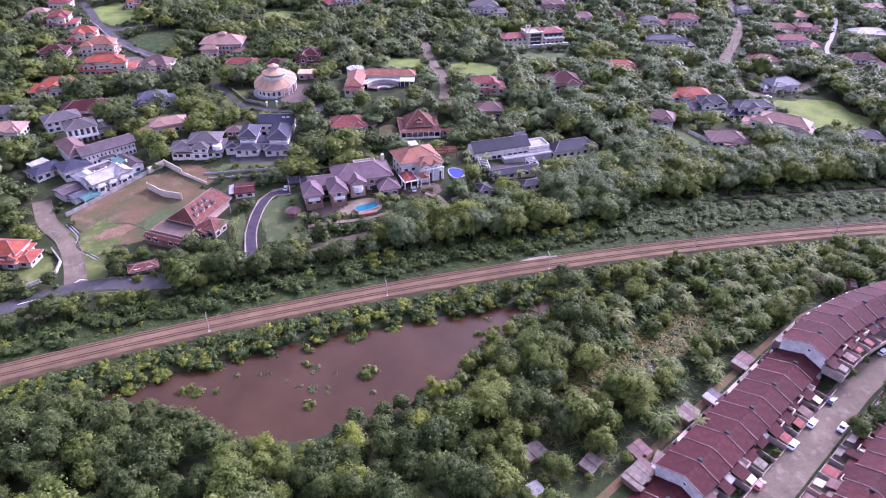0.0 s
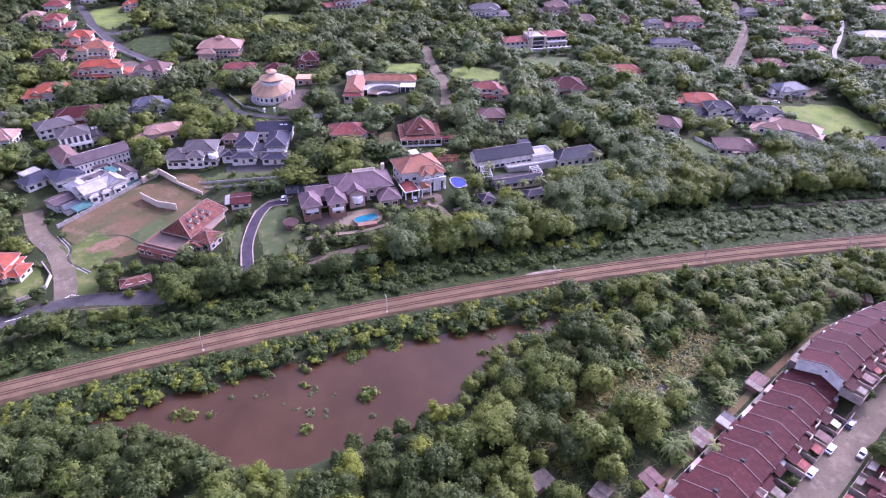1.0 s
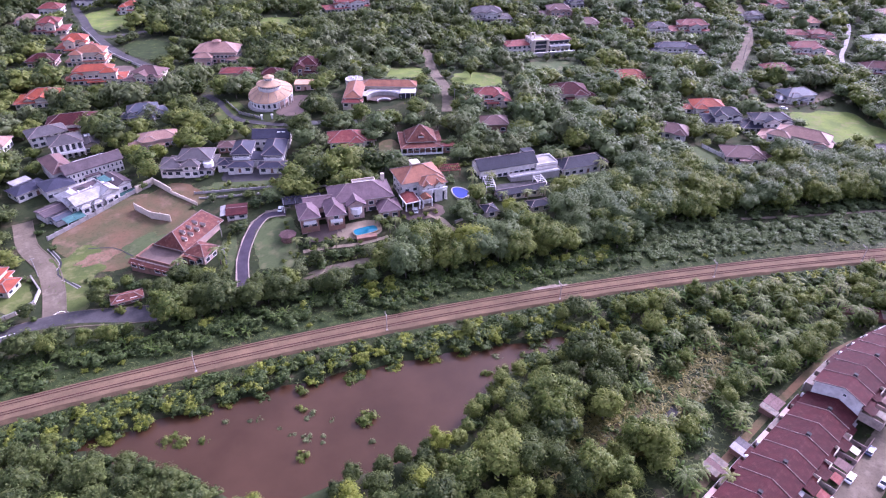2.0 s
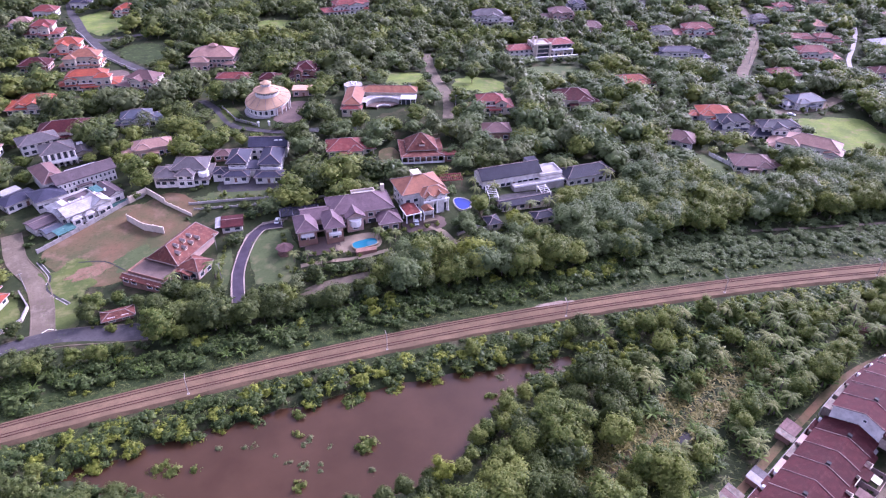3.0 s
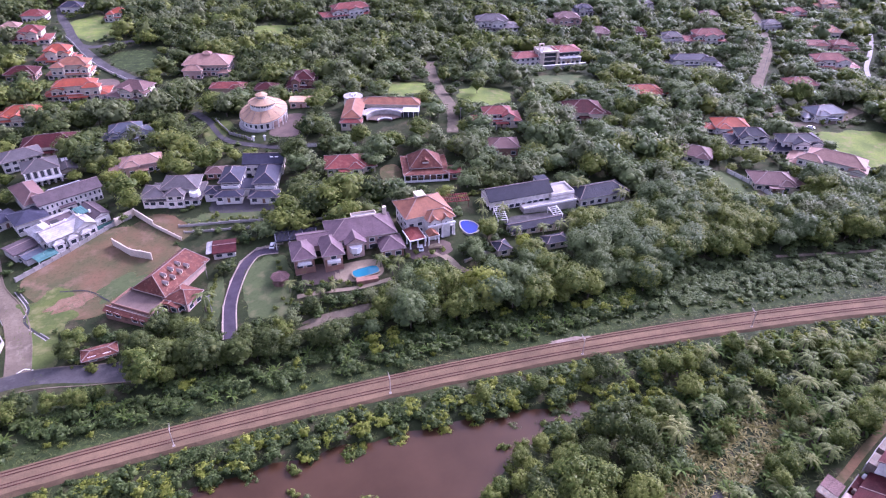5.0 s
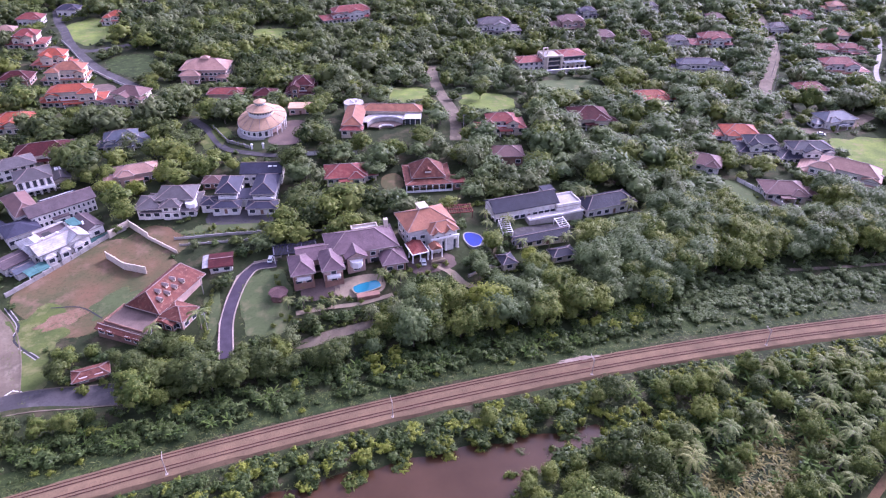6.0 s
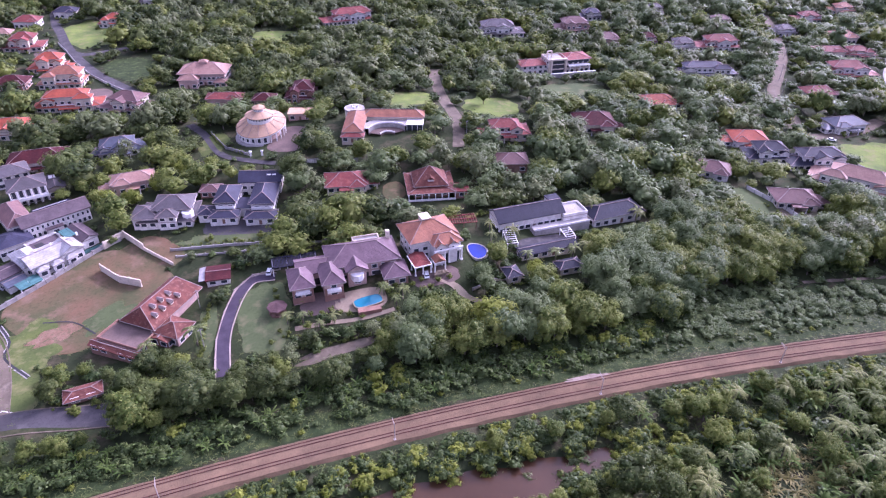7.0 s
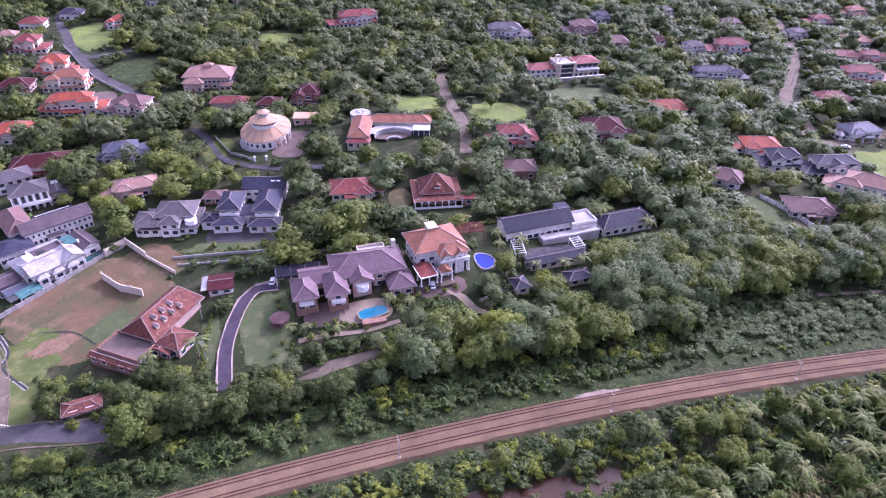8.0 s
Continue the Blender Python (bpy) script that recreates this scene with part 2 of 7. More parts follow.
def land(x, y):
    """Height of the ground."""
    z = 11 * bump_at(x, y, 100, 375, 115, 80) + 5 * bump_at(x, y, 75, 262, 60, 32) - 3.0 * bump_at(x, y, -75, 262, 55, 50)
    dip = np.clip((pond_inside(x, y) + 2.5) / 5.0, 0, 1)
    return z - 3.0 * dip * dip * (3 - 2 * dip)


def ground_z(x, y):
    return float(land(np.float64(x), np.float64(y)))


class Geo:
    """Collects the corners and faces of one mesh."""

    def __init__(self):
        self.v, self.f = [], []

    def add(self, verts, faces):
        n = len(self.v)
        self.v += [tuple(p) for p in verts]
        self.f += [tuple(n + i for i in face) for face in faces]
        return self

    def box(self, x0, x1, y0, y1, z0, z1):
        return self.add([(x, y, z) for z in (z0, z1) for x, y in ((x0, y0), (x1, y0), (x1, y1), (x0, y1))],
                        [(3, 2, 1, 0), (4, 5, 6, 7), (0, 1, 5, 4), (1, 2, 6, 5), (2, 3, 7, 6), (3, 0, 4, 7)])

    def beam(self, p, q, wide, high):
        p, q = Vector(p), Vector(q)
        along = (q - p).normalized()
        side = along.cross(Vector((0, 0, 1)))
        side = (side.normalized() if side.length > 1e-4 else Vector((1, 0, 0))) * wide / 2
        up = side.cross(along).normalized() * high
        return self.add([p - side, p + side, p + side + up, p - side + up, q - side, q + side, q + side + up, q - side + up],
                        [(0, 1, 2, 3), (7, 6, 5, 4), (0, 4, 5, 1), (1, 5, 6, 2), (2, 6, 7, 3), (3, 7, 4, 0)])

    def rings(self, sections, n, close=True, cx=0.0, cy=0.0, a0=0.0, a1=2 * math.pi):
        """A turned body from (radius, z) pairs."""
        start, full = len(self.v), abs(a1 - a0 - 2 * math.pi) < 1e-6
        steps = n if full else n + 1
        for r, z in sections:
            for i in range(steps):
                a = a0 + (a1 - a0) * i / n
                self.v.append((cx + r * math.cos(a), cy + r * math.sin(a), z))
        for j in range(len(sections) - 1):
            for i in range(n):
                k = (i + 1) % steps
                self.f.append((start + j * steps + i, start + j * steps + k, start + (j + 1) * steps + k, start + (j + 1) * steps + i))
        if close and full:
            self.f.append(tuple(start + i for i in reversed(range(steps))))
            self.f.append(tuple(start + (len(sections) - 1) * steps + i for i in range(steps)))
        return self

    def tube(self, path, radii, n=6):
        """A round limb along a path."""
        start = len(self.v)
        for p, r in zip(path, radii):
            for i in range(n):
                a = 2 * math.pi * i / n
                self.v.append((p[0] + r * math.cos(a), p[1] + r * math.sin(a), p[2]))
        for j in range(len(path) - 1):
            for i in range(n):
                k = (i + 1) % n
                self.f.append((start + j * n + i, start + j * n + k, start + (j + 1) * n + k, start + (j + 1) * n + i))
        self.f.append(tuple(start + (len(path) - 1) * n + i for i in range(n)))
        return self

    def mesh(self, name, material, smooth=False):
        me = bpy.data.meshes.new(name)
        me.from_pydata(self.v, [], self.f)
        me.materials.append(material)
        if smooth:
            me.shade_smooth()
        return me


def part(name, geo, material, parent, label="", smooth=False):
    ob = new(name, geo if isinstance(geo, bpy.types.Mesh) else geo.mesh(name, material, smooth))
    ob.parent = parent
    return tagged(ob, label)


def thing(name, label, category, x, y, rot=0.0, z=None, group="", kind=""):
    root = new(name)
    root.empty_display_size = 0.5
    root.matrix_basis = pose(x, y, ground_z(x, y) if z is None else z, 0, 0, rot)
    return tagged(root, label, category, group, kind)


def setting(name, geo, material, label, category, smooth=False):
    return tagged(new(name, geo.mesh(name, material, smooth)), label, category, kind="structure")


# what has to stay in sight: (kind, numbers) that the woods keep off
KEEP_DISCS, KEEP_BOXES = [], []


def keep_box(x, y, rot, w, d):
    KEEP_BOXES.append((x, y, math.cos(radians(rot)), math.sin(radians(rot)), w / 2, d / 2))


EDGES = []


def patch(name, label, material, x, y, rx, ry, rot=0.0, lift=0.07, wobble=0.08, square=0.0, keep=True, seed=0):
    """A piece of ground cover that lies on the land, an uneven oval or rounded rectangle."""
    geo, n, c, s = Geo(), 48, math.cos(radians(rot)), math.sin(radians(rot))
    steps = max(3, int(max(rx, ry) / 4))
    for j in range(steps + 1):
        for i in range(n):
            a = 2 * math.pi * i / n
            k = (abs(math.cos(a)) ** (2 + square) + abs(math.sin(a)) ** (2 + square)) ** (-1 / (2 + square))
            k *= 1 + wobble * noise.noise((2 * math.cos(a), 2 * math.sin(a), seed + 0.37 * x))
            u, v = rx * k * math.cos(a) * j / steps, ry * k * math.sin(a) * j / steps
            px, py = x + c * u - s * v, y + s * u + c * v
            geo.v.append((px, py, ground_z(px, py) + lift))
    for j in range(steps):
        for i in range(n):
            k = (i + 1) % n
            geo.f.append((j * n + i, (j + 1) * n + i, (j + 1) * n + k, j * n + k) if j else (0, n + i, n + k))
    if name in ("lawn", "dirt_lot", "mud", "grass"):
        EDGES.append(geo.v[-n:])
    if keep:
        keep_box(x, y, rot, 1.8 * rx, 1.8 * ry)
    return setting(name, geo, material, label, name)


def smooth_line(points, step=2.5):
    """Even steps along a smooth line through the points."""
    pts = [Vector((*p, 0)) for p in points]
    pts = [2 * pts[0] - pts[1]] + pts + [2 * pts[-1] - pts[-2]]
    out = []
    for a, b, c, d in zip(pts, pts[1:], pts[2:], pts[3:]):
        n = max(1, int((c - b).length / step))
        for i in range(n):
            t = i / n
            out.append(0.5 * (2 * b + (c - a) * t + (2 * a - 5 * b + 4 * c - d) * t * t + (3 * b - a - 3 * c + d) * t ** 3))
    return out + [pts[-2]]


def strip(geo, line, offset, wide, lift, thick=0.0):
    """A ribbon beside a line on the land, flat or raised."""
    start = len(geo.v)
    for i, p in enumerate(line):
        along = (line[min(i + 1, len(line) - 1)] - line[max(i - 1, 0)]).normalized()
        side = Vector((-along.y, along.x, 0))
        q = p + side * offset
        z = ground_z(q.x, q.y) + lift
        for o in (-wide / 2, wide / 2):
            geo.v.append((q.x + side.x * o, q.y + side.y * o, z + thick))
        if thick:
            for o in (-wide / 2, wide / 2):
                geo.v.append((q.x + side.x * o, q.y + side.y * o, z - 0.3))
    n = 4 if thick else 2
    for i in range(len(line) - 1):
        a, b = start + i * n, start + (i + 1) * n
        geo.f.append((a + 1, a, b, b + 1))
        if thick:
            geo.f.append((a, a + 2, b + 2, b))
            geo.f.append((a + 3, a + 1, b + 1, b + 3))
    if thick:
        for a in (start, start + (len(line) - 1) * n):
            geo.f.append((a, a + 1, a + 3, a + 2))
    return geo


def road(name, label, material, points, wide, kerb=None, lift=0.10):
    line = smooth_line(points)
    for p, q in zip(line[::2], line[2::2]):
        m = (p + q) / 2
        keep_box(m.x, m.y, math.degrees(math.atan2(q.y - p.y, q.x - p.x)), (q - p).length + 1, wide - 0.5)
    ob = setting(name, strip(Geo(), line, 0, wide, lift), material, label, "road")
    if kerb:
        for side in (-1, 1):
            setting("kerb", strip(Geo(), line, side * (wide / 2 + 0.2), 0.4, lift, 0.12), kerb, "low pale kerb along a road", "kerb")
    return ob


# ---- ground, railway, pond, roads ----
def build_ground():
    xs = np.unique(np.concatenate([np.linspace(-2500, -160, 14), np.arange(-160, 480, 4.0), np.linspace(480, 2600, 14)]))
    ys = np.unique(np.concatenate([np.linspace(-1500, 60, 10), np.arange(60, 240, 2.5), np.arange(240, 720, 6.0), np.linspace(720, 3500, 14)]))
    gx, gy = np.meshgrid(xs, ys)
    gz = land(gx, gy)
    verts = np.stack([gx, gy, gz], -1).reshape(-1, 3)
    nx, ny = len(xs), len(ys)
    idx = np.arange(nx * ny).reshape(ny, nx)
    faces = np.stack([idx[:-1, :-1], idx[:-1, 1:], idx[1:, 1:], idx[1:, :-1]], -1).reshape(-1, 4)
    me = bpy.data.meshes.new("ground")
    me.from_pydata(verts.tolist(), [], faces.tolist())
    me.materials.append(EARTH)
    me.shade_smooth()
    tagged(new("ground", me), "rough green ground with low undergrowth", "ground", kind="structure")


build_ground()
setting("pond_water", Geo().add([(-62, 124, -1.3), (112, 124, -1.3), (112, 178, -1.3), (-62, 178, -1.3)], [(0, 1, 2, 3)]), WATER, "still brown muddy pond water", "water")


def railway():
    line = [Vector((x, rail_y(x), 0)) for x in np.arange(-200, 440, 4.0)]
    bed = Geo()
    for i, p in enumerate(line):
        along = (line[min(i + 1, len(line) - 1)] - line[max(i - 1, 0)]).normalized()
        side = Vector((-along.y, along.x, 0))
        for o, z in ((-6.2, -0.6), (-4.7, 0.75), (3.3, 0.75), (4.6, -0.6)):
            wob = 0.5 * noise.noise((p.x * 0.15, o, 3.0)) if abs(o) > 4 else 0
            bed.v.append((p.x + side.x * (o + wob), p.y + side.y * (o + wob), z))
    for i in range(len(line) - 1):
        for k in range(3):
            a, b = i * 4 + k, (i + 1) * 4 + k
            bed.f.append((a, b, b + 1, a + 1)[::-1])
    setting("railway_bed", bed, BALLAST, "reddish stone ballast bed of a double railway", "railway")

    def ribbon(offset, wide, z0, z1):
        g = Geo()
        for i, p in enumerate(line):
            along = (line[min(i + 1, len(line) - 1)] - line[max(i - 1, 0)]).normalized()
            side = Vector((-along.y, along.x, 0))
            for o, z in ((-wide / 2, z0), (-wide / 2, z1), (wide / 2, z1), (wide / 2, z0)):
                g.v.append((p.x + side.x * (offset + o), p.y + side.y * (offset + o), z))
        for i in range(len(line) - 1):
            for k in range(3):
                a, b = i * 4 + k, (i + 1) * 4 + k
                g.f.append((a, b, b + 1, a + 1)[::-1])
        return g

    for centre in (-2.0, 2.0):
        track = thing("railway_track", "metre-gauge track of rusty rails on sleepers", "track", 0, 0, z=0.0, group="tracks of the railway")
        for o in (-0.53, 0.53):
            part("rail", ribbon(centre + o, 0.16, 0.79, 0.90), STEEL, track)
            part("grime_strip", ribbon(centre + o, 0.22, 0.70, 0.785), STAINED, track, "dark oily strip along the rail")
        sleepers = Geo()
        for x in np.arange(-120, 300, 0.7):
            y = rail_y(x) + centre
            sleepers.box(x - 0.12, x + 0.12, y - 0.95, y + 0.95, 0.70, 0.80)
        tagged(part("sleeper_bed", sleepers, SLEEPER, track, "worn concrete sleepers"), kind="stuff")
    for x in (-84, -21, 40.5, 104, 166, 229, 290):
        y = rail_y(x) - 4.0
        mast = thing("rail_mast", "slim grey steel mast beside the track", "mast", x, y, z=0.6, group="masts along the railway")
        part("pole", Geo().tube([(0, 0, 0), (0, 0, 6.8)], [0.13, 0.09], 6), FASCIA, mast)
        part("foot", Geo().box(-0.35, 0.35, -0.35, 0.35, -0.4, 0.25), FASCIA, mast)
        part("arm", Geo().beam((0, 0, 6.2), (0, 2.3, 6.6), 0.09, 0.09).beam((0, 0, 5.4), (0, 2.3, 6.5), 0.06, 0.06), FASCIA, mast)
    patch("pale_ballast", "pale fresh ballast beside the far track", PALE_BALLAST, 103, rail_y(103) + 3.3, 7, 0.8, -3, lift=0.80, keep=False, wobble=0.6)


railway()
for x, y, rx, ry in ((-60, 194, 50, 4), (20, 198, 60, 4.0), (95, 197.5, 50, 5), (175, 193, 60, 6), (250, 186, 60, 7)):
    patch("verge", "rough grass verge beside the railway", VERGE, x, y + 0.5, rx, ry, -0.05 * (x - 40), keep=False, wobble=0.25)
patch("field", "open rough grass field beside the railway", VERGE, 165, 207, 48, 7.5, -2, keep=False, wobble=0.3)
patch("clearing", "brown trodden path between palms", DIRT, 92, 125.5, 17, 1.6, 21, keep=False, wobble=0.4)
road("main_road", "worn asphalt road with a faded edge", ASPHALT, [(-160, 205), (-100, 217), (-68, 226), (-43, 222), (-33, 220)], 9.0, PALE_ROAD)
road("side_road", "winding pale lane down to the road", PALE_ROAD, [(-90, 300), (-85, 281), (-76, 265), (-71, 248), (-68, 230)], 7.0, PALE_ROAD, lift=0.13)
road("driveway", "purple brick driveway between low walls", PURPLE_PAVING, [(17, 270), (9, 271), (4, 265), (0, 255), (-3, 243), (-4, 226)], 4.0, GRIMY_WALL)
road("garden_path", "curved tan garden path", SAND, [(20, 240), (30, 239.5), (42, 238), (54, 239)], 2.4)
road("garden_path", "tan drive curving down from the villa", SAND, [(72, 250), (77, 245), (80, 238), (86, 233)], 3.2)
road("drain", "pale concrete drain channel", CONCRETE, [(-77, 278), (-71, 266), (-71, 258), (-62, 246)], 1.5, lift=0.10)
road("drain", "dark water in a narrow drain", TYRE, [(-77, 278), (-71, 266), (-71, 258), (-62, 246)], 0.8, lift=0.15)
road("lane", "grey asphalt lane by a round house", ASPHALT, [(-12, 420), (-4, 400), (3, 374), (15, 362), (28, 354), (44, 350)], 4.6)
road("lane", "pale concrete lane on the hill", PALE_ROAD, [(140, 470), (132, 443), (124, 402), (121, 370), (112, 342)], 6.5)
road("lane", "asphalt street past a row of houses", ASPHALT, [(-116, 690), (-110, 655), (-103, 629), (-96, 600), (-90, 580), (-80, 553), (-67, 524), (-55, 504), (-42, 482), (-30, 450)], 6.5)
road("lane", "short branch of the street below a lawn", ASPHALT, [(-90, 578), (-80, 570), (-67, 573), (-52, 578)], 6.0, lift=0.13)
road("lane", "pale street among trees", PALE_ROAD, [(450, 530), (420, 481), (385, 433), (353, 400), (329, 375), (316, 346), (303, 321), (330, 316), (360, 325)], 7.5)
road("lane", "pale narrow track beside a field", PALE_ROAD, [(205, 213), (230, 208), (275, 200), (330, 190)], 1.6)
road("drain", "narrow dark drain across the plot", TYRE, [(-62, 273), (-52, 270), (-44, 261)], 0.6, lift=0.17)
U, V = Vector((0.914, 0.407, 0)), Vector((0.407, -0.914, 0))


def row_turn(s):
    return 24.0 - min(20.0, max(0.0, 0.46 * (s - 50)))


def row_at(s, across):
    """A place along the terrace row, which bends towards its far end."""
    base, turn = Vector((117, 94, 0)) + U * min(s, 50), row_turn(s)
    if s > 50:
        n = max(1, int((s - 50) / 2))
        for i in range(n):
            a = radians(row_turn(50 + (s - 50) * (i + 0.5) / n))
            base = base + Vector((math.cos(a), math.sin(a), 0)) * (s - 50) / n
    a = radians(turn)
    return base.x + math.sin(a) * across, base.y - math.cos(a) * across


road("street", "worn grey street between terrace houses", PALE_ROAD, [row_at(s, 16) for s in (-60, -20, 20, 60, 110, 160)], 8.5, PALE_ROAD)
road("back_lane", "trodden earth lane behind the terrace", DIRT, [row_at(s, -12.5) for s in (-50, -20, 10, 40, 70, 100)], 2.2)
road("drain", "pale concrete storm drain", CONCRETE, [(520, 480), (493, 444), (455, 408), (428, 385), (410, 366), (393, 357)], 3.0)
for name, label, mat, x, y, rx, ry, rot in (
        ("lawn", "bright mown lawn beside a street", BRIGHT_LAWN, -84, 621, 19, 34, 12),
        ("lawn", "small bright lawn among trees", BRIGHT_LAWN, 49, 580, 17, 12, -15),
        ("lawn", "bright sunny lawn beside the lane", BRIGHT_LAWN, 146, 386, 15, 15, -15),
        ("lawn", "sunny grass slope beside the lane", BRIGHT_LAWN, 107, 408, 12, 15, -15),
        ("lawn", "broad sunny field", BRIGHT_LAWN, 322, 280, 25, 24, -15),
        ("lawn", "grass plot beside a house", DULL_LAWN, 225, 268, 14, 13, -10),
        ("lawn", "rough grass slope beside the street", VERGE, -46, 530, 17, 24, 20),
        ("lawn", "green lawn by the round house", LAWN, 0, 388, 7, 12, -15),
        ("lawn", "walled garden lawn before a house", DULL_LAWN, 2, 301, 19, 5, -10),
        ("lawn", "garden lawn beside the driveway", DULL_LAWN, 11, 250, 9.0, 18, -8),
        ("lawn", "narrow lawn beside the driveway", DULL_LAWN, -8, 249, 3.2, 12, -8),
        ("lawn", "roadside grass", LAWN, -64, 243, 5, 16, 15),
        ("lawn", "yellowish garden inside a curve of the lane", LAWN, -84, 246, 6, 11, 15),
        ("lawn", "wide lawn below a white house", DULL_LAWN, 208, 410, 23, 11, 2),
        ("dirt_lot", "bare red building plot with thin grass", DIRT, -47, 281, 26, 24, 38),
        ("dirt_lot", "upper corner of the building plot", DIRT, -30, 299, 13, 13, 38),
        ("terrace", "pinkish paved drive by the house", PINK_PAVING, 30, 249.5, 7, 5.5, -2),
        ("terrace", "tan paved pool terrace", SAND, 44, 246.5, 9, 5.2, -2),
        ("terrace", "pinkish paved forecourt", PINK_PAVING, 72, 250, 9, 4.5, 2),
        ("terrace", "dark paved forecourt of the twin house", ASPHALT, 8, 308.5, 16, 5.5, -14),
        ("terrace", "pinkish paved forecourt of the round house", PINK_PAVING, 36, 377, 9, 14, -25),
        ("mud", "grey muddy track through the wood", PALE_ROAD, 31, 226, 14, 2.2, 8),
        ("forecourt", "pale paved forecourt", PALE_ROAD, 325, 316, 9, 4, 10),
        ("forecourt", "pinkish paved yards behind a street wall", PINK_PAVING, -88, 528, 6, 30, 24),
        ("forecourt", "pinkish paved yard", PINK_PAVING, -64, 488, 8, 10, 24),
        ("forecourt", "pinkish paved yard of a hillside house", PINK_PAVING, -106, 580, 7, 9, 10),
        ("forecourt", "dark paved terrace before a long house", ASPHALT, 122, 261, 14, 3.6, 2),
        ("forecourt", "paved yard beside a brown roofed house", PALE_ROAD, 240, 254, 8, 5, -22),
        ("forecourt", "earth yard beside a veranda house", DIRT, 73, 314, 5, 7, -10),
        ("mud", "small grey muddy puddle", ASPHALT, 112, 126, 3.4, 1.6, 30),
        ("grass", "rough yellow-green grass at the plot's lower end", LAWN, -66, 261, 11, 12, 20),
        ("grass", "thin grass growing over the plot", DULL_LAWN, -40, 268, 9, 6, 38),
        ("mud", "bare sandy patch on the plot", SANDY, -57, 265, 8, 4.0, 20)):
    patch(name, label, mat, x, y, rx, ry, rot, lift=0.12 if name in ("terrace", "forecourt", "mud") else 0.10 if name == "grass" else 0.07, square=1.5 if name in ("terrace", "dirt_lot") else 0.5, wobble=0.4 if name in ("mud", "grass") else 0.3 if name == "lawn" else 0.08)


# ---- houses ----
WINDOW_MESHES = {}


def window_on(house, w, h, m):
    key = (round(w, 1), round(h, 1))
    if key not in WINDOW_MESHES:
        ring = [(sx * (w / 2 + o), y, z) for y in (-0.12, 0.06) for o, zs in ((0.12, (-0.12, h + 0.12)), (-0.06, (0.06, h - 0.06))) for sx, z in ((-1, zs[0]), (1, zs[0]), (1, zs[1]), (-1, zs[1]))]
        g = Geo().add(ring, [f for i in range(4) for j in [(i + 1) % 4] for f in ((i, j, 4 + j, 4 + i), (8 + j, 8 + i, 12 + i, 12 + j), (j, i, 8 + i, 8 + j), (4 + i, 4 + j, 12 + j, 12 + i))])
        WINDOW_MESHES[key] = (g.mesh("window", TRIM), Geo().box(-w / 2 + 0.05, w / 2 - 0.05, -0.05, 0.04, 0.05, h - 0.05).mesh("pane", PANE))
    casing_mesh, pane_mesh = WINDOW_MESHES[key]
    ob = part("window", casing_mesh, TRIM, house)
    ob.matrix_basis = m
    part("pane", pane_mesh, PANE, ob, "dark glass pane")


def hip_roof(house, x, y, w, d, z, rise, over, material, caps=True, ridge=None):
    """A hipped roof with thick eaves and pale ridge caps. ridge: share of the length that the ridge keeps; None for even slopes."""
    a, b, t = w / 2 + over, d / 2 + over, 0.28
    g = Geo()
    if w >= d:
        r = max(0.02, (a - b) if ridge is None else a * ridge)
        top = [(x - r, y, z + rise), (x + r, y, z + rise)]
        slopes = [(4, 5, 9, 8), (5, 6, 9), (6, 7, 8, 9), (7, 4, 8)]
        hips = [(4, 8), (7, 8), (5, 9), (6, 9), (8, 9)]
    else:
        r = max(0.02, (b - a) if ridge is None else b * ridge)
        top = [(x, y - r, z + rise), (x, y + r, z + rise)]
        slopes = [(4, 5, 8), (5, 6, 9, 8), (6, 7, 9), (7, 4, 8, 9)]
        hips = [(4, 8), (5, 8), (6, 9), (7, 9), (8, 9)]
    c = [(x - a, y - b), (x + a, y - b), (x + a, y + b), (x - a, y + b)]
    verts = [(*p, z - t) for p in c] + [(*p, z) for p in c] + top
    g.add(verts, [(3, 2, 1, 0), (0, 1, 5, 4), (1, 2, 6, 5), (2, 3, 7, 6), (3, 0, 4, 7)] + slopes)
    roof = part("roof", g, material, house)
    ring = [(x + sx * (a + o), y + sy * (b + o), z + h) for o, h in ((-0.02, -0.30), (0.05, -0.30), (0.05, -0.02), (-0.02, -0.02)) for sx, sy in ((-1, -1), (1, -1), (1, 1), (-1, 1))]
    part("fascia", Geo().add(ring, [(4 * k + i, 4 * k + (i + 1) % 4, 4 * ((k + 1) % 4) + (i + 1) % 4, 4 * ((k + 1) % 4) + i) for k in range(4) for i in range(4)]), FASCIA, roof, "weathered pale fascia board")
    if caps:
        k = Geo()
        for i, j in hips:
            p, q = Vector(verts[i]), Vector(verts[j])
            if (p - q).length > 0.3:
                k.beam(p + Vector((0, 0, 0.01)), q + Vector((0, 0, 0.01)), 0.26, 0.14)
        part("ridge_cap", k, CAP, roof, "pale mortar ridge caps")
    return roof


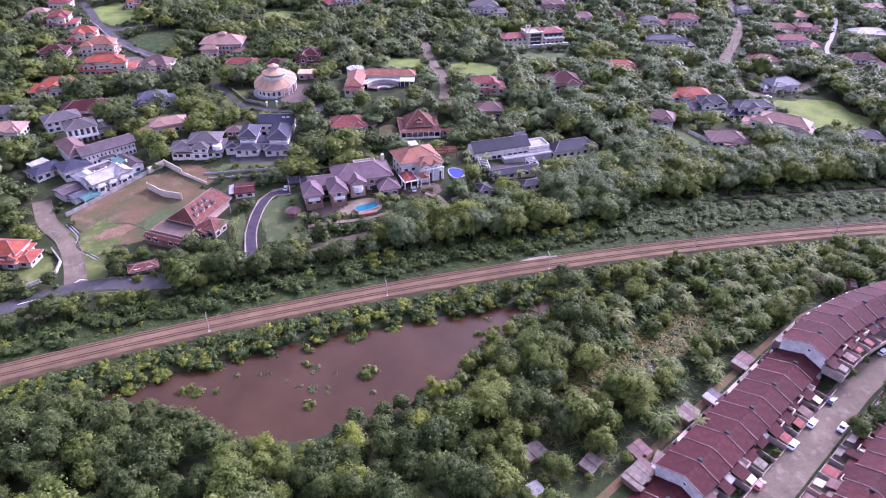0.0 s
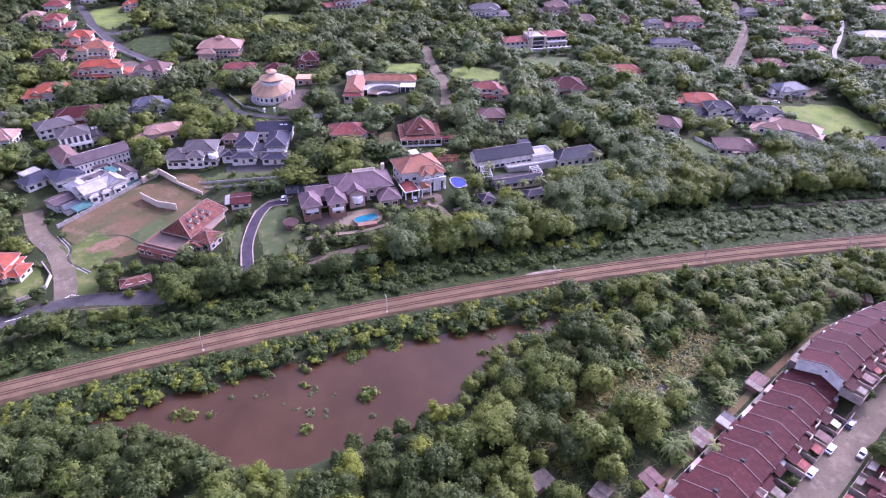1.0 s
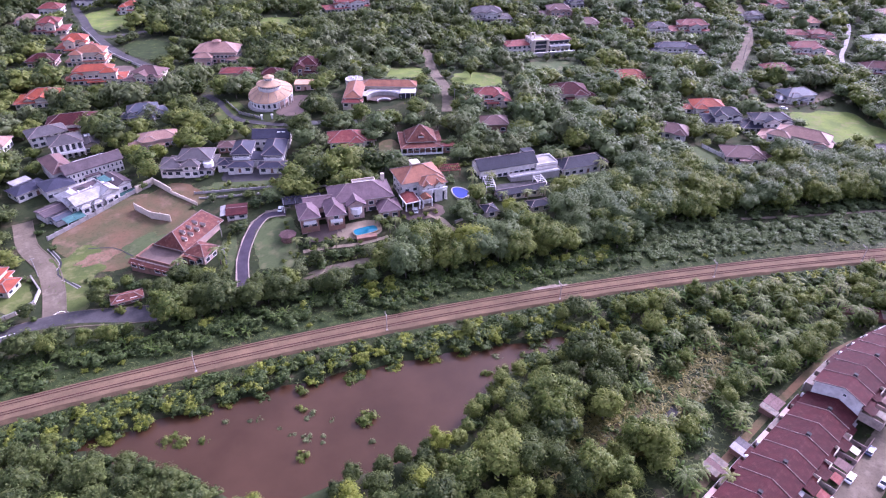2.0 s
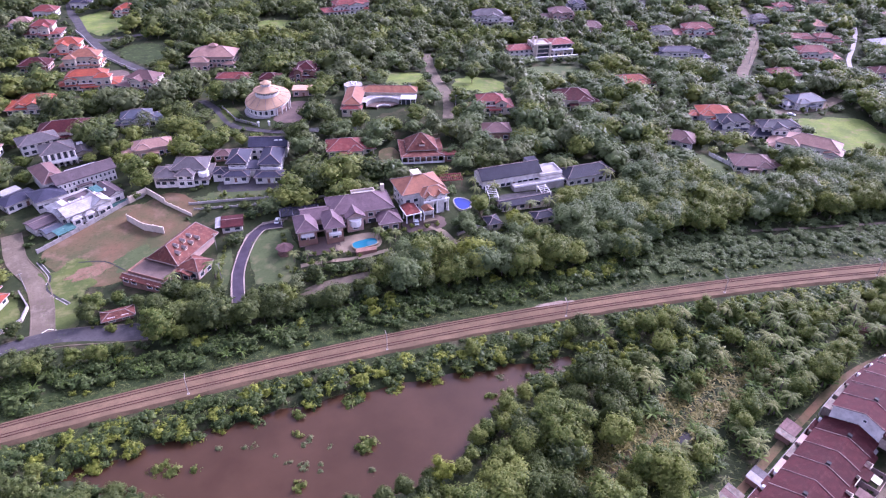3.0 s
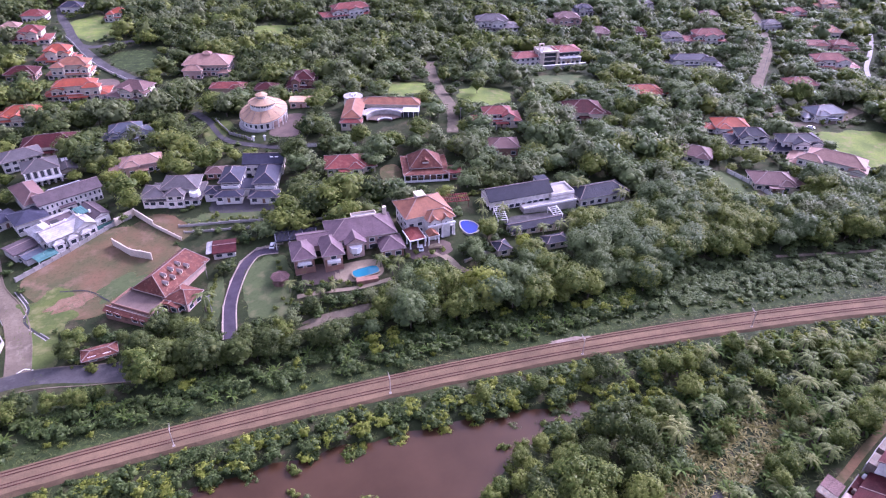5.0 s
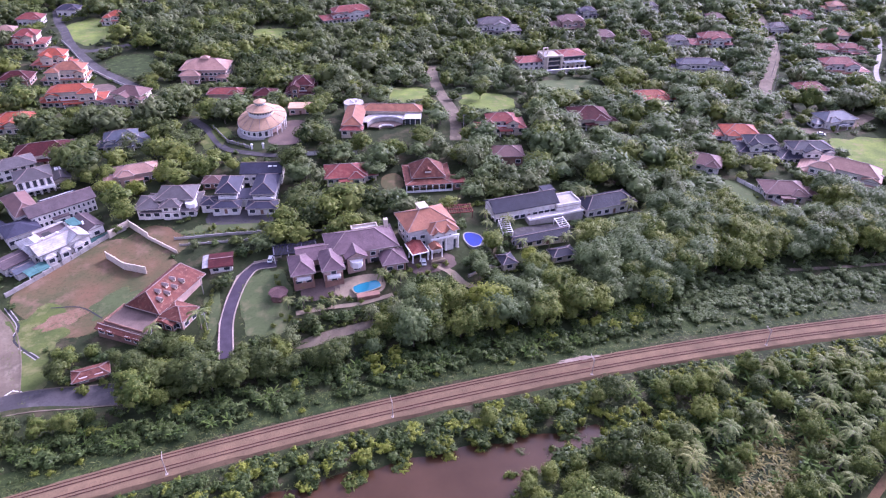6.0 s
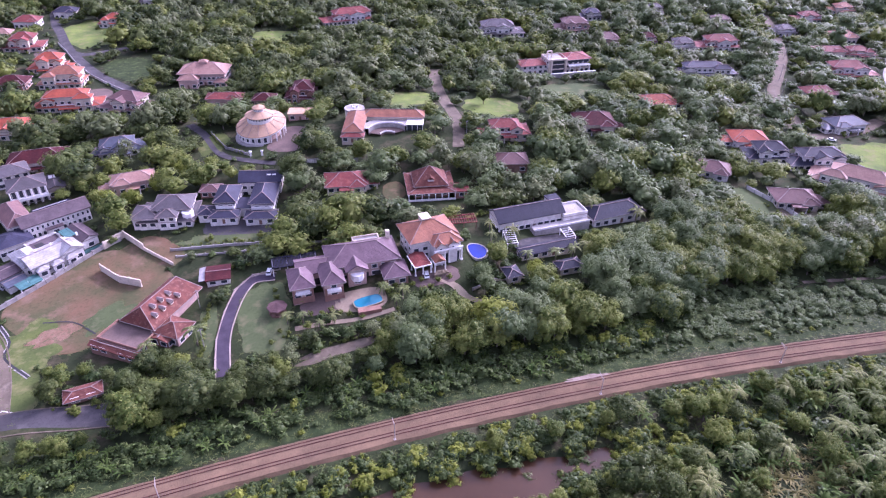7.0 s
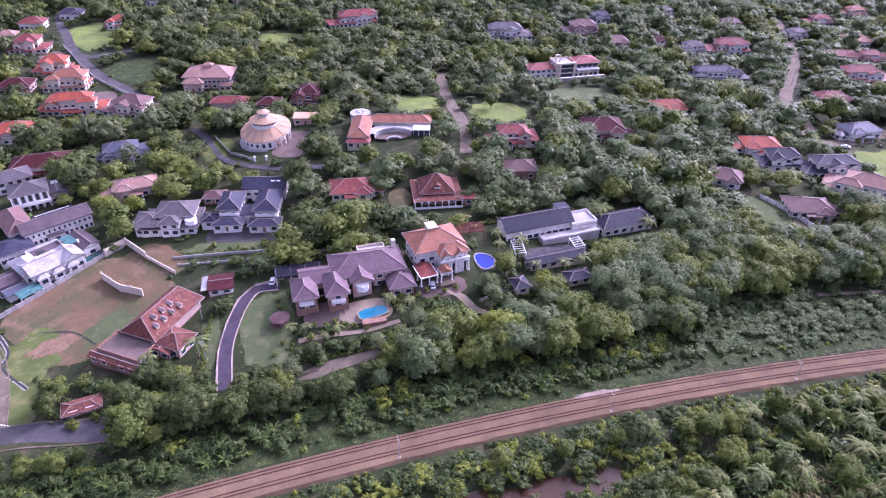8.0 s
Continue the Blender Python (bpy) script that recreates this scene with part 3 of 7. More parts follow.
def gable_roof(house, x, y, w, d, z, rise, over, material, axis="x", wall=None):
    a, b, t = w / 2 + over, d / 2 + over, 0.28
    g, e = Geo(), Geo()
    if axis == "x":
        prof = [(-b, z), (0, z + rise), (b, z)]
        pts = [(x + sx * a, y + p, q + o) for sx in (-1, 1) for o in (-t, 0) for p, q in prof]
        tri = [(x + sx * w / 2, y + p * d / 2 / b, z + (0 if p else rise - 0.3)) for sx in (-1, 1) for p in (-b, b, 0)]
    else:
        prof = [(-a, z), (0, z + rise), (a, z)]
        pts = [(x + p, y + sy * b, q + o) for sy in (1, -1) for o in (-t, 0) for p, q in prof]
        tri = [(x + p * w / 2 / a, y + sy * d / 2, z + (0 if p else rise - 0.3)) for sy in (1, -1) for p in (-a, a, 0)]
    g.add(pts, [(3, 4, 10, 9)[::-1], (4, 5, 11, 10)[::-1], (0, 1, 7, 6), (1, 2, 8, 7), (0, 3, 4, 1), (1, 4, 5, 2), (6, 7, 10, 9), (7, 8, 11, 10), (0, 6, 9, 3), (2, 5, 11, 8)])
    roof = part("roof", g, material, house)
    part("ridge_cap", Geo().beam(Vector(pts[4]) + Vector((0, 0, 0.01)), Vector(pts[10]) + Vector((0, 0, 0.01)), 0.28, 0.14), CAP, roof)
    if wall:
        part("gable_wall", Geo().add(tri[:3], [(0, 1, 2)]), wall, house)
        part("gable_wall", Geo().add(tri[3:], [(2, 1, 0)]), wall, house)
    return roof


def wing(house, x, y, w, d, h, roof="hip", rise=2.6, roof_mat=ROOF_RED, wall=WHITE_WALL, over=0.9, z0=0.0, windows=True, caps=True, pitch_w=1.9, gap=3.3):
    """One block of a house: walls with windows towards the open sides, and its roof."""
    part("wall", Geo().box(x - w / 2, x + w / 2, y - d / 2, y + d / 2, z0 - (2.5 if z0 == 0 else 0.0), z0 + h - 0.05), wall, house)
    top = z0 + h
    if roof == "hip":
        hip_roof(house, x, y, w, d, top, rise, over, roof_mat, caps)
    elif roof in ("gx", "gy"):
        gable_roof(house, x, y, w, d, top, rise, over, roof_mat, roof[1], wall)
    elif roof == "flat":
        part("roof", Geo().box(x - w / 2 - over, x + w / 2 + over, y - d / 2 - over, y + d / 2 + over, top - 0.05, top + 0.3), roof_mat, house)
    elif roof == "parapet":
        part("roof", Geo().box(x - w / 2 + 0.2, x + w / 2 - 0.2, y - d / 2 + 0.2, y + d / 2 - 0.2, top - 0.1, top + 0.05), roof_mat, house)
        g = Geo()
        for x0, x1, y0, y1 in ((-w / 2, w / 2, -d / 2, -d / 2 + 0.25), (-w / 2, w / 2, d / 2 - 0.25, d / 2), (-w / 2, -w / 2 + 0.25, -d / 2 + 0.25, d / 2 - 0.25), (w / 2 - 0.25, w / 2, -d / 2 + 0.25, d / 2 - 0.25)):
            g.box(x + x0, x + x1, y + y0, y + y1, top - 0.05, top + 0.8)
        part("parapet", g, wall, house)
    if w > 5 and d > 4:
        ring = [(x + sx * (w / 2 + o), y + sy * (d / 2 + o), top - z) for o, z in ((0.0, 0.75), (0.14, 0.75), (0.14, 0.4), (0.0, 0.4)) for sx, sy in ((-1, -1), (1, -1), (1, 1), (-1, 1))]
        part("cornice", Geo().add(ring, [(4 * k + i, 4 * k + (i + 1) % 4, 4 * ((k + 1) % 4) + (i + 1) % 4, 4 * ((k + 1) % 4) + i) for k in range(4) for i in range(4)]), FASCIA, house, "pale cornice band")
    if not windows:
        return
    here = house.matrix_basis
    away = (here.translation - Vector((15, 40, 0)))
    floors = max(1, int(h / 2.9))
    for turn, length, depth in ((0, w, d), (90, d, w), (180, w, d), (270, d, w)):
        m = pose(x, y, 0, 0, 0, turn)
        out = here.to_3x3() @ (m.to_3x3() @ Vector((0, -1, 0)))
        if out.dot(away.normalized()) > -0.25:
            continue
        n = max(1, int(length / gap))
        for f in range(floors):
            for i in range(n):
                u = (i + 0.5) / n * length - length / 2
                if z0 == 0 and f == 0 and turn == 0 and n > 2 and i == n // 2:
                    door = part("door", Geo().box(-0.6, 0.6, -0.07, 0.03, 0.0, 2.15), TIMBER, house, "brown timber door")
                    door.matrix_basis = m @ pose(u, -depth / 2, 0.05)
                    continue
                window_on(house, pitch_w + (0.3 if f == 0 else 0.0), 1.75 if f == 0 else 1.55, m @ pose(u, -depth / 2, z0 + 0.75 + f * 3.0))


def house_root(label, x, y, rot, w, d, category="house"):
    keep_box(x, y, rot, w + 2, d + 2)
    return thing("house", label, category, x, y, rot)


def columns(house, spots, h, r=0.22, z=0.0):
    for x, y in spots:
        shaft = part("column", Geo().rings([(r * 1.5, z), (r * 1.5, z + 0.3), (r, z + 0.35), (r * 0.9, z + h - 0.3), (r * 1.4, z + h - 0.2), (r * 1.4, z + h)], 10), TRIM, house)
        shaft.matrix_basis = pose(x, y, 0)


GARDENS = []


def villa(label, x, y, rot, w, d, h, roof_mat, wall=WHITE_WALL, front=0, low=0, rise=None, seed=0):
    """A hipped house with a projecting front wing and a lower side wing as they show."""
    house = house_root(label, x, y, rot, w, d)
    GARDENS.append((x, y, rot, w, d))
    if h > 5.3:
        wing(house, 0, 0, w, d, 3.3, "hip", 1.6, roof_mat, wall, 1.0)
        u = w * 0.10 * (1 if low >= 0 else -1)
        rise = rise or min(w * 0.72, d * 0.74) * 0.30
        wing(house, u, d * 0.06, w * 0.72, d * 0.74, h, "hip", rise, roof_mat, wall, 0.9)
        side = (front - 0.5) * w * 0.55 if front else -u * 2.2
        wing(house, side, -d * 0.34, w * 0.30, d * 0.42, h * 0.95, "gy" if front else "hip", 1.9, roof_mat, wall, 0.7)
        wing(house, u + w * 0.30 * (-1 if side > u else 1), -d * 0.26, w * 0.22, d * 0.34, h * 0.8, "gy", 1.5, roof_mat, wall, 0.5)
        span = w * 0.16
        balcony = part("balcony", Geo().box(u - span, u + span, -d * 0.31 - 1.7, -d * 0.30, 3.25, 3.45), TRIM, house, "white first-floor balcony")
        part("balustrade", Geo().box(u - span, u + span, -d * 0.31 - 1.7, -d * 0.31 - 1.55, 3.45, 4.35), TRIM, balcony)
    else:
        wing(house, 0, 0, w, d, h, "hip", rise or min(w, d) * 0.28, roof_mat, wall, 1.0)
        if w > 13:
            wing(house, w * (0.26 if low >= 0 else -0.26), -d * 0.42, w * 0.34, d * 0.42, h * 0.97, "hip", 1.7, roof_mat, wall, 0.8)
    if low:
        wing(house, low * (w / 2 + 2.2), -d * 0.08, 5.5, d * 0.6, 3.0, "hip", 1.3, roof_mat, wall)
        part("porch_roof", Geo().box(-w * 0.2, w * 0.16, -d / 2 - 3.6, -d / 2 - 0.3, 2.75, 3.0), roof_mat, house)
        columns(house, [(-w * 0.18, -d / 2 - 3.3), (w * 0.14, -d / 2 - 3.3)], 2.75, 0.2)
    return house


# the mauve mansion
def mansion():
    hs = house_root("large mansion with mauve tiled hip roofs", 42, 259, -1, 40, 26)
    wing(hs, 6, 5, 24, 13, 7.0, "hip", 4.2, ROOF_PURPLE, PINK_WALL, 1.2)
    wing(hs, 2.5, -2.6, 6.5, 5, 6.6, "gy", 2.4, ROOF_PURPLE, PINK_WALL, 0.9)
    part("bay", Geo().rings([(2.2, 2.6), (2.4, 3.0), (2.4, 5.2), (2.6, 5.4)], 8, cx=2.5, cy=-5.0), TRIM, hs, "white bay balcony")
    wing(hs, -6.5, -3.5, 6.5, 12, 6.0, "hip", 2.8, ROOF_PURPLE, PINK_WALL, 0.9)
    wing(hs, -17, -2.5, 7.0, 11, 5.2, "hip", 2.8, ROOF_PURPLE, PINK_WALL, 0.9)
    wing(hs, -11.5, 4, 12, 9, 5.2, "gx", 2.4, ROOF_PURPLE, PINK_WALL, 0.8)
    wing(hs, 16, -4.5, 8, 8.5, 4.0, "hip", 2.8, ROOF_PURPLE, PINK_WALL, 0.9)
    wing(hs, 9, 12.5, 10, 3, 7.4, "parapet", 0, CONCRETE, CREAM_WALL, windows=False)
    # Black panels on the wall take the place of shade inside the openings.
    for u, v in ((-12.0, -0.6), (-11.0, -0.6), (6.0, -1.6), (10.5, -1.6)):
        part("opening", Geo().box(u - 1.1, u + 1.1, v - 0.1, v + 0.05, -0.1, 2.5), TYRE, hs, "dark arched opening")
    for u, v in ((-20.2, -8.0), (-13.8, -8.0), (-9.4, -9.5), (-3.6, -9.5), (12.4, -8.8), (19.6, -8.8)):
        part("pier", Geo().box(u - 0.35, u + 0.35, v - 0.35, v + 0.3, -1.5, 4.0), BRICK_WALL, hs, "brick corner pier")
    part("plinth", Geo().box(-20.7, -13.3, -8.25, -7.9, -1.5, 1.0), BRICK_WALL, hs, "brown brick plinth")
    part("plinth", Geo().box(-9.9, -3.1, -9.75, -9.4, -1.5, 1.0), BRICK_WALL, hs, "brown brick plinth")
    part("chimney", Geo().box(16.2, 17.6, 9.0, 10.4, 6.0, 11.6), CREAM_WALL, hs, "cream chimney block")
    for u in (-17.0, -6.5):
        y = -8.0 if u < -10 else -9.5
        part("balcony", Geo().box(u - 2.4, u + 2.4, y - 1.3, y + 0.02, 2.7, 3.7), TRIM, hs, "white balcony")


def orange_villa():
    hs = house_root("cream villa with an orange tiled roof and white columns", 74.5, 264, 5, 21, 24)
    wing(hs, 0, 3.0, 17.5, 13, 8.4, "hip", 4.0, ROOF_ORANGE, WHITE_WALL, 1.2)
    wing(hs, 3.6, -4.6, 10.4, 6.5, 8.0, "hip", 2.4, ROOF_ORANGE, WHITE_WALL, 0.8, windows=False)
    for u in (0.6, 5.4):
        wing(hs, u, -7.4, 3.4, 2.6, 7.6, "gy", 1.7, ROOF_ORANGE, WHITE_WALL, 0.45, windows=False)
        window_on(hs, 1.1, 1.3, pose(u, -8.7, 5.4))
    part("cornice", Geo().box(-1.9, 9.1, -8.25, -7.9, 3.9, 4.35), TRIM, hs, "white moulded cornice")
    for u in (-0.8, 2.9, 7.6):
        part("arch_opening", Geo().box(u - 0.75, u + 0.75, -8.0, -7.82, 0.2, 3.4).rings([(0.75, 0.0), (0.75, 0.15)], 12, cx=u, cy=-7.9), PANE, hs, "tall dark arched opening")
    columns(hs, [(-1.7, -9.0), (2.0, -9.0), (3.8, -9.0), (8.8, -9.0)], 5.6, 0.32)
    part("entablature", Geo().box(-2.1, 9.2, -9.4, -8.6, 5.6, 6.1), TRIM, hs, "white entablature over the columns")
    part("roof_lantern", Geo().box(-2.0, 1.2, 3.0, 7.0, 10.4, 12.9).box(-2.3, 1.5, 2.7, 7.3, 12.88, 13.15), CREAM_WALL, hs, "cream roof lantern")
    carport = part("carport_roof", Geo().box(-11.2, -4.4, -12.8, -4.2, 3.45, 3.8), TRIM, hs, "white carport slab")
    part("carport_tiles", Geo().add([(-10.9, -12.5, 3.8), (-4.7, -12.5, 3.8), (-4.7, -4.3, 3.8), (-10.9, -4.3, 3.8), (-7.8, -9.4, 4.7), (-7.8, -4.3, 4.7)], [(0, 1, 4), (1, 2, 5, 4), (3, 0, 4, 5), (2, 3, 5)]), ROOF_RED, carport, "red tiled carport roof")
    columns(hs, [(-10.8, -12.4), (-7.8, -12.4), (-4.8, -12.4), (-10.8, -8.4)], 3.45, 0.26)
    porch = part("porch_roof", Geo().box(-3.7, 0.9, -13.2, -9.2, 3.9, 4.15), TRIM, hs, "white entrance porch")
    part("porch_tiles", Geo().add([(-3.6, -13.1, 4.15), (0.8, -13.1, 4.15), (0.8, -9.0, 4.15), (-3.6, -9.0, 4.15), (-1.4, -13.1, 5.7), (-1.4, -9.0, 5.7)], [(0, 1, 4), (1, 2, 5, 4), (3, 0, 4, 5), (2, 3, 5)]), ROOF_ORANGE, porch, "small gabled tile roof")
    columns(hs, [(-3.4, -12.9), (0.6, -12.9), (-3.4, -9.6), (0.6, -9.6)], 3.9, 0.26)
    for i in range(4):
        part("step", Geo().box(-3.4 - 0.3 * i, 0.6 + 0.3 * i, -13.4 - 0.4 * i, -13.0 - 0.4 * i, -0.6, 0.55 - 0.15 * i), SAND, hs, "stone entrance step")


def round_house():
    x, y = 23.5, 387
    keep_box(x, y, 0, 28, 28)
    hs = thing("round_house", "white round house with stepped orange tiled roofs", "house", x, y)

    def rise(a, rad):
        """The lower ring climbs towards the back."""
        return 0.13 * rad * math.cos(a) + 0.15 * rad * math.sin(a)

    def sloped(sections, n, a0, a1):
        g = Geo()
        for rad, z, k in sections:
            g.v += [(rad * math.cos(a), rad * math.sin(a), z + k * rise(a, rad)) for a in (a0 + (a1 - a0) * i / n for i in range(n + 1))]
        for j in range(len(sections) - 1):
            g.f += [(j * (n + 1) + i, j * (n + 1) + i + 1, (j + 1) * (n + 1) + i + 1, (j + 1) * (n + 1) + i) for i in range(n)]
        return g

    full, left, right = (0, 2 * math.pi), (math.pi * 0.55, math.pi * 1.58), (-math.pi * 0.42, math.pi * 0.55)
    part("wall", sloped([(11.2, -2.5, 0), (11.2, 6.4, 1)], 24, *left), WHITE_WALL, hs)
    # Darker pink here puts the colonnade's shade into the wall colour.
    part("wall", sloped([(8.8, -2.5, 0), (8.8, 6.9, 1)], 18, *right), PINK_WALL, hs, "shaded wall behind the colonnade")
    for a in (left[0], left[1]):
        c, k = math.cos(a), math.sin(a)
        part("wall", Geo().add([(8.8 * c, 8.8 * k, -2.5), (11.2 * c, 11.2 * k, -2.5), (11.2 * c, 11.2 * k, 6.4 + rise(a, 11.2)), (8.8 * c, 8.8 * k, 6.8 + rise(a, 8.8))], [(0, 1, 2, 3)]), WHITE_WALL, hs)
    part("terrace", Geo().rings([(13.2, -2.5), (13.2, 0.1), (11.0, 0.1)], 30, close=False), CONCRETE, hs, "pale round plinth")
    part("roof", sloped([(8.8, 5.9, 1), (12.2, 6.1, 1), (12.2, 6.45, 1), (6.4, 9.0, 0.55)], 40, *full), ROOF_PEACH, hs, "lower ring of orange tiles")
    part("cornice", sloped([(11.4, 5.6, 1), (12.35, 5.75, 1), (12.35, 6.2, 1)], 40, *full), TRIM, hs)
    part("drum", Geo().rings([(6.3, 7.0), (6.3, 11.4)], 30), WHITE_WALL, hs)
    part("roof", Geo().rings([(7.1, 11.2), (7.1, 11.5), (2.6, 13.4)], 30), ROOF_PEACH, hs, "middle ring of orange tiles")
    part("lantern", Geo().rings([(2.5, 12.6), (2.5, 15.0)], 20), WHITE_WALL, hs)
    part("roof", Geo().rings([(3.1, 14.8), (3.1, 15.05), (0.1, 16.5)], 20), ROOF_PEACH, hs, "small conical roof cap")
    for i in range(14):
        a = 2 * math.pi * i / 14
        c, k = math.cos(a), math.sin(a)
        part("ridge_cap", Geo().beam((12.2 * c, 12.2 * k, 6.47 + rise(a, 12.2)), (6.5 * c, 6.5 * k, 9.0 + 0.55 * rise(a, 6.4)), 0.22, 0.12), CAP, hs)
        if i % 2:
            part("ridge_cap", Geo().beam((7.1 * c, 7.1 * k, 11.52), (2.7 * c, 2.7 * k, 13.4), 0.18, 0.1), CAP, hs)
    for rad, z, n, w, h, a0, a1 in ((11.2, 0.9, 6, 1.5, 2.6, 1.05, 1.56), (6.3, 10.0, 14, 1.1, 0.95, 1.02, 1.98), (2.5, 13.6, 8, 0.7, 0.8, 1.05, 1.95)):
        for i in range(n):
            a = math.pi * (a0 + (a1 - a0) * (i + 0.5) / n)
            window_on(hs, w, h, pose(rad * math.cos(a), rad * math.sin(a), z, 0, 0, math.degrees(a) + 90))
    for a in (-1.28, -1.02, -0.76, -0.5, -0.24, 0.02, 0.3):
        columns(hs, [(11.7 * math.cos(a), 11.7 * math.sin(a))], 5.9 + rise(a, 11.7), 0.3)
    hs = house_root("flat garage block with an orange roof", 45, 402, -14, 13, 8, "garage")
    wing(hs, 0, 0, 12, 7.5, 3.6, "flat", 0, ROOF_PEACH, PINK_WALL, 0.4)


def red_plot_house():
    hs = house_root("old red tiled house beside the bare plot", -23, 262, -38, 15, 26)
    part("wall", Geo().box(-6, 6, -9, 13, -2.5, 4.6), PINK_WALL, hs)
    hip_roof(hs, 0, 2, 12.5, 23, 4.7, 5.2, 0.9, ROOF_OLD, ridge=0.72)
    for u, v, z in ((4.2, -6.0, 6.7), (4.2, -2.2, 6.7), (4.2, 1.6, 6.7), (4.2, 5.4, 6.7), (2.1, -4.0, 8.2), (2.1, -0.2, 8.2), (2.1, 3.6, 8.2)):
        dormer = part("dormer", Geo().box(u - 0.6, u + 0.9, v - 0.6, v + 0.6, z - 0.4, z + 0.75), CREAM_WALL, hs, "small pale roof dormer")
        part("dormer_roof", Geo().add([(u - 1.2, v - 0.85, z + 0.7), (u + 1.15, v - 0.85, z + 0.7), (u + 1.15, v + 0.85, z + 0.7), (u - 1.2, v + 0.85, z + 0.7), (u - 1.2, v, z + 1.3), (u + 1.15, v, z + 1.3)], [(0, 1, 5, 4), (2, 3, 4, 5), (1, 2, 5), (3, 0, 4), (3, 2, 1, 0)]), CAP, dormer, "pale tiled dormer roof")
        part("louvre", Geo().box(u + 0.88, u + 0.94, v - 0.35, v + 0.35, z - 0.05, z + 0.55), TYRE, dormer, "dark louvre")
    wing(hs, -1.0, -14.0, 16, 9.5, 3.2, "parapet", 0, PINK_PAVING, BRICK_WALL)
    wing(hs, -1.0, -20.0, 18, 2.6, 2.4, "gx", 0.9, ROOF_OLD, BRICK_WALL, 0.5)
    wing(hs, 9.5, -10.5, 7, 3.0, 3.0, "gy", 1.0, ROOF_OLD, BRICK_WALL, 0.4)
    wing(hs, 11, -6.0, 9, 8, 4.0, "hip", 2.1, ROOF_OLD, PINK_WALL, 0.7)
    keep_box(-33.6, 250, -38, 18, 13)
    keep_box(-16, 250, -38, 12, 9)


def white_compound():
    hs = house_root("white house with pale metal roofs and teal awnings", -61.4, 312.8, 33, 28, 20)
    wing(hs, -4.5, -3.0, 17, 11, 4.6, "gx", 2.2, ROOF_WHITE, WHITE_WALL, 0.6)
    wing(hs, -11, 1.0, 7, 13, 4.4, "hip", 2.0, ROOF_WHITE, WHITE_WALL, 0.6, caps=False)
    wing(hs, 2.0, -4.5, 8, 8.5, 4.9, "gy", 2.2, ROOF_WHITE, WHITE_WALL, 0.6)
    wing(hs, -2.0, 5.5, 12, 7, 4.2, "parapet", 0, ROOF_MAUVE, WHITE_WALL)
    # Black sheet on the roof stands for the shade down the light well.
    part("light_well", Geo().box(-5.6, -2.6, 3.6, 6.6, 4.2, 4.34), TYRE, hs, "dark courtyard light well")
    wing(hs, 10.8, 2.0, 6, 13, 4.4, "gy", 1.3, ROOF_MAUVE, WHITE_WALL, 0.6)
    for i in range(4):
        part("awning", Geo().box(4.3 + 1.0 * i, 5.25 + 1.0 * i, 0.2, 7.4, 5.35 + 0.05 * (i % 2), 5.5 + 0.05 * (i % 2)), ROOF_TEAL, hs, "teal roof sheet")
    for i in range(3):
        wing(hs, -10.0 + 5.4 * i, -9.3, 3.6, 2.4, 3.2, "hip", 0.9, ROOF_WHITE, WHITE_WALL, 0.4, caps=False)
    part("screen", Geo().box(5.5, 14.2, -7.6, -7.4, -2.0, 1.8), ROOF_TEAL, hs, "dull teal garden screen")
    for u in (-7.5, -2.0, 3.4, 8.0):
        part("roof_vent", Geo().box(u - 0.35, u + 0.35, -1.2, -0.6, 5.6, 6.9), TRIM, hs)
    for x, y, w, d, h, mat in ((-78, 303, 12, 9, 3.2, ROOF_MAUVE), (-74, 297, 8, 6, 2.8, ROOF_BLUE)):
        hs = house_root("low shed with a pale mauve sheet roof", x, y, 38, w, d, "shed")
        wing(hs, 0, 0, w - 1, d - 1, h, "gx", 0.9, mat, WHITE_WALL, 0.5, windows=False)
    canopy = thing("canopy", "teal sheet canopy on posts beside the plot wall", "canopy", -69.0, 295.0, 38)
    keep_box(-69.0, 295.0, 38, 9, 7)
    for i in range(2):
        part("sheet", Geo().add([(-4.2 + 4.2 * i, -2.6, 2.3), (-0.1 + 4.2 * i, -2.6, 2.3), (-0.1 + 4.2 * i, 2.4, 3.0), (-4.2 + 4.2 * i, 2.4, 3.0)], [(0, 1, 2, 3)]), ROOF_TEAL, canopy)
    for u, v, h in ((-4, -2.4, 2.3), (4, -2.4, 2.3), (-4, 2.2, 2.95), (4, 2.2, 2.95)):
        part("post", Geo().box(u - 0.08, u + 0.08, v - 0.08, v + 0.08, -0.5, h), TRIM, canopy)
    hs = house_root("long white two-storey house with brown roofs", -68, 336, 26, 30, 26)
    wing(hs, 2.0, -3.6, 25, 8.5, 6.6, "gx", 2.8, ROOF_MAUVE, WHITE_WALL, 0.8, gap=1.9, pitch_w=0.9)
    wing(hs, -10.0, 6.5, 8.5, 20, 6.6, "hip", 2.8, ROOF_BROWN, WHITE_WALL, 0.8)
    # This charcoal flat roof fills the courtyard; its dark colour imitates the shade there.
    wing(hs, 4.0, 4.4, 15, 7, 4.6, "flat", 0, ROOF_CHARCOAL, GRIMY_WALL, 0.1)
    for i in range(7):
        part("roof_slat", Geo().box(-3.0, 10.5, 1.6 + 0.8 * i, 1.8 + 0.8 * i, 5.1, 5.3), TRIM if i % 3 == 0 else ROOF_SLATE, hs, "beam over the courtyard")
    wing(hs, -15.5, -8.5, 12, 11, 4.4, "hip", 2.0, ROOF_SLATE, WHITE_WALL, 0.7, caps=False, gap=2.2)
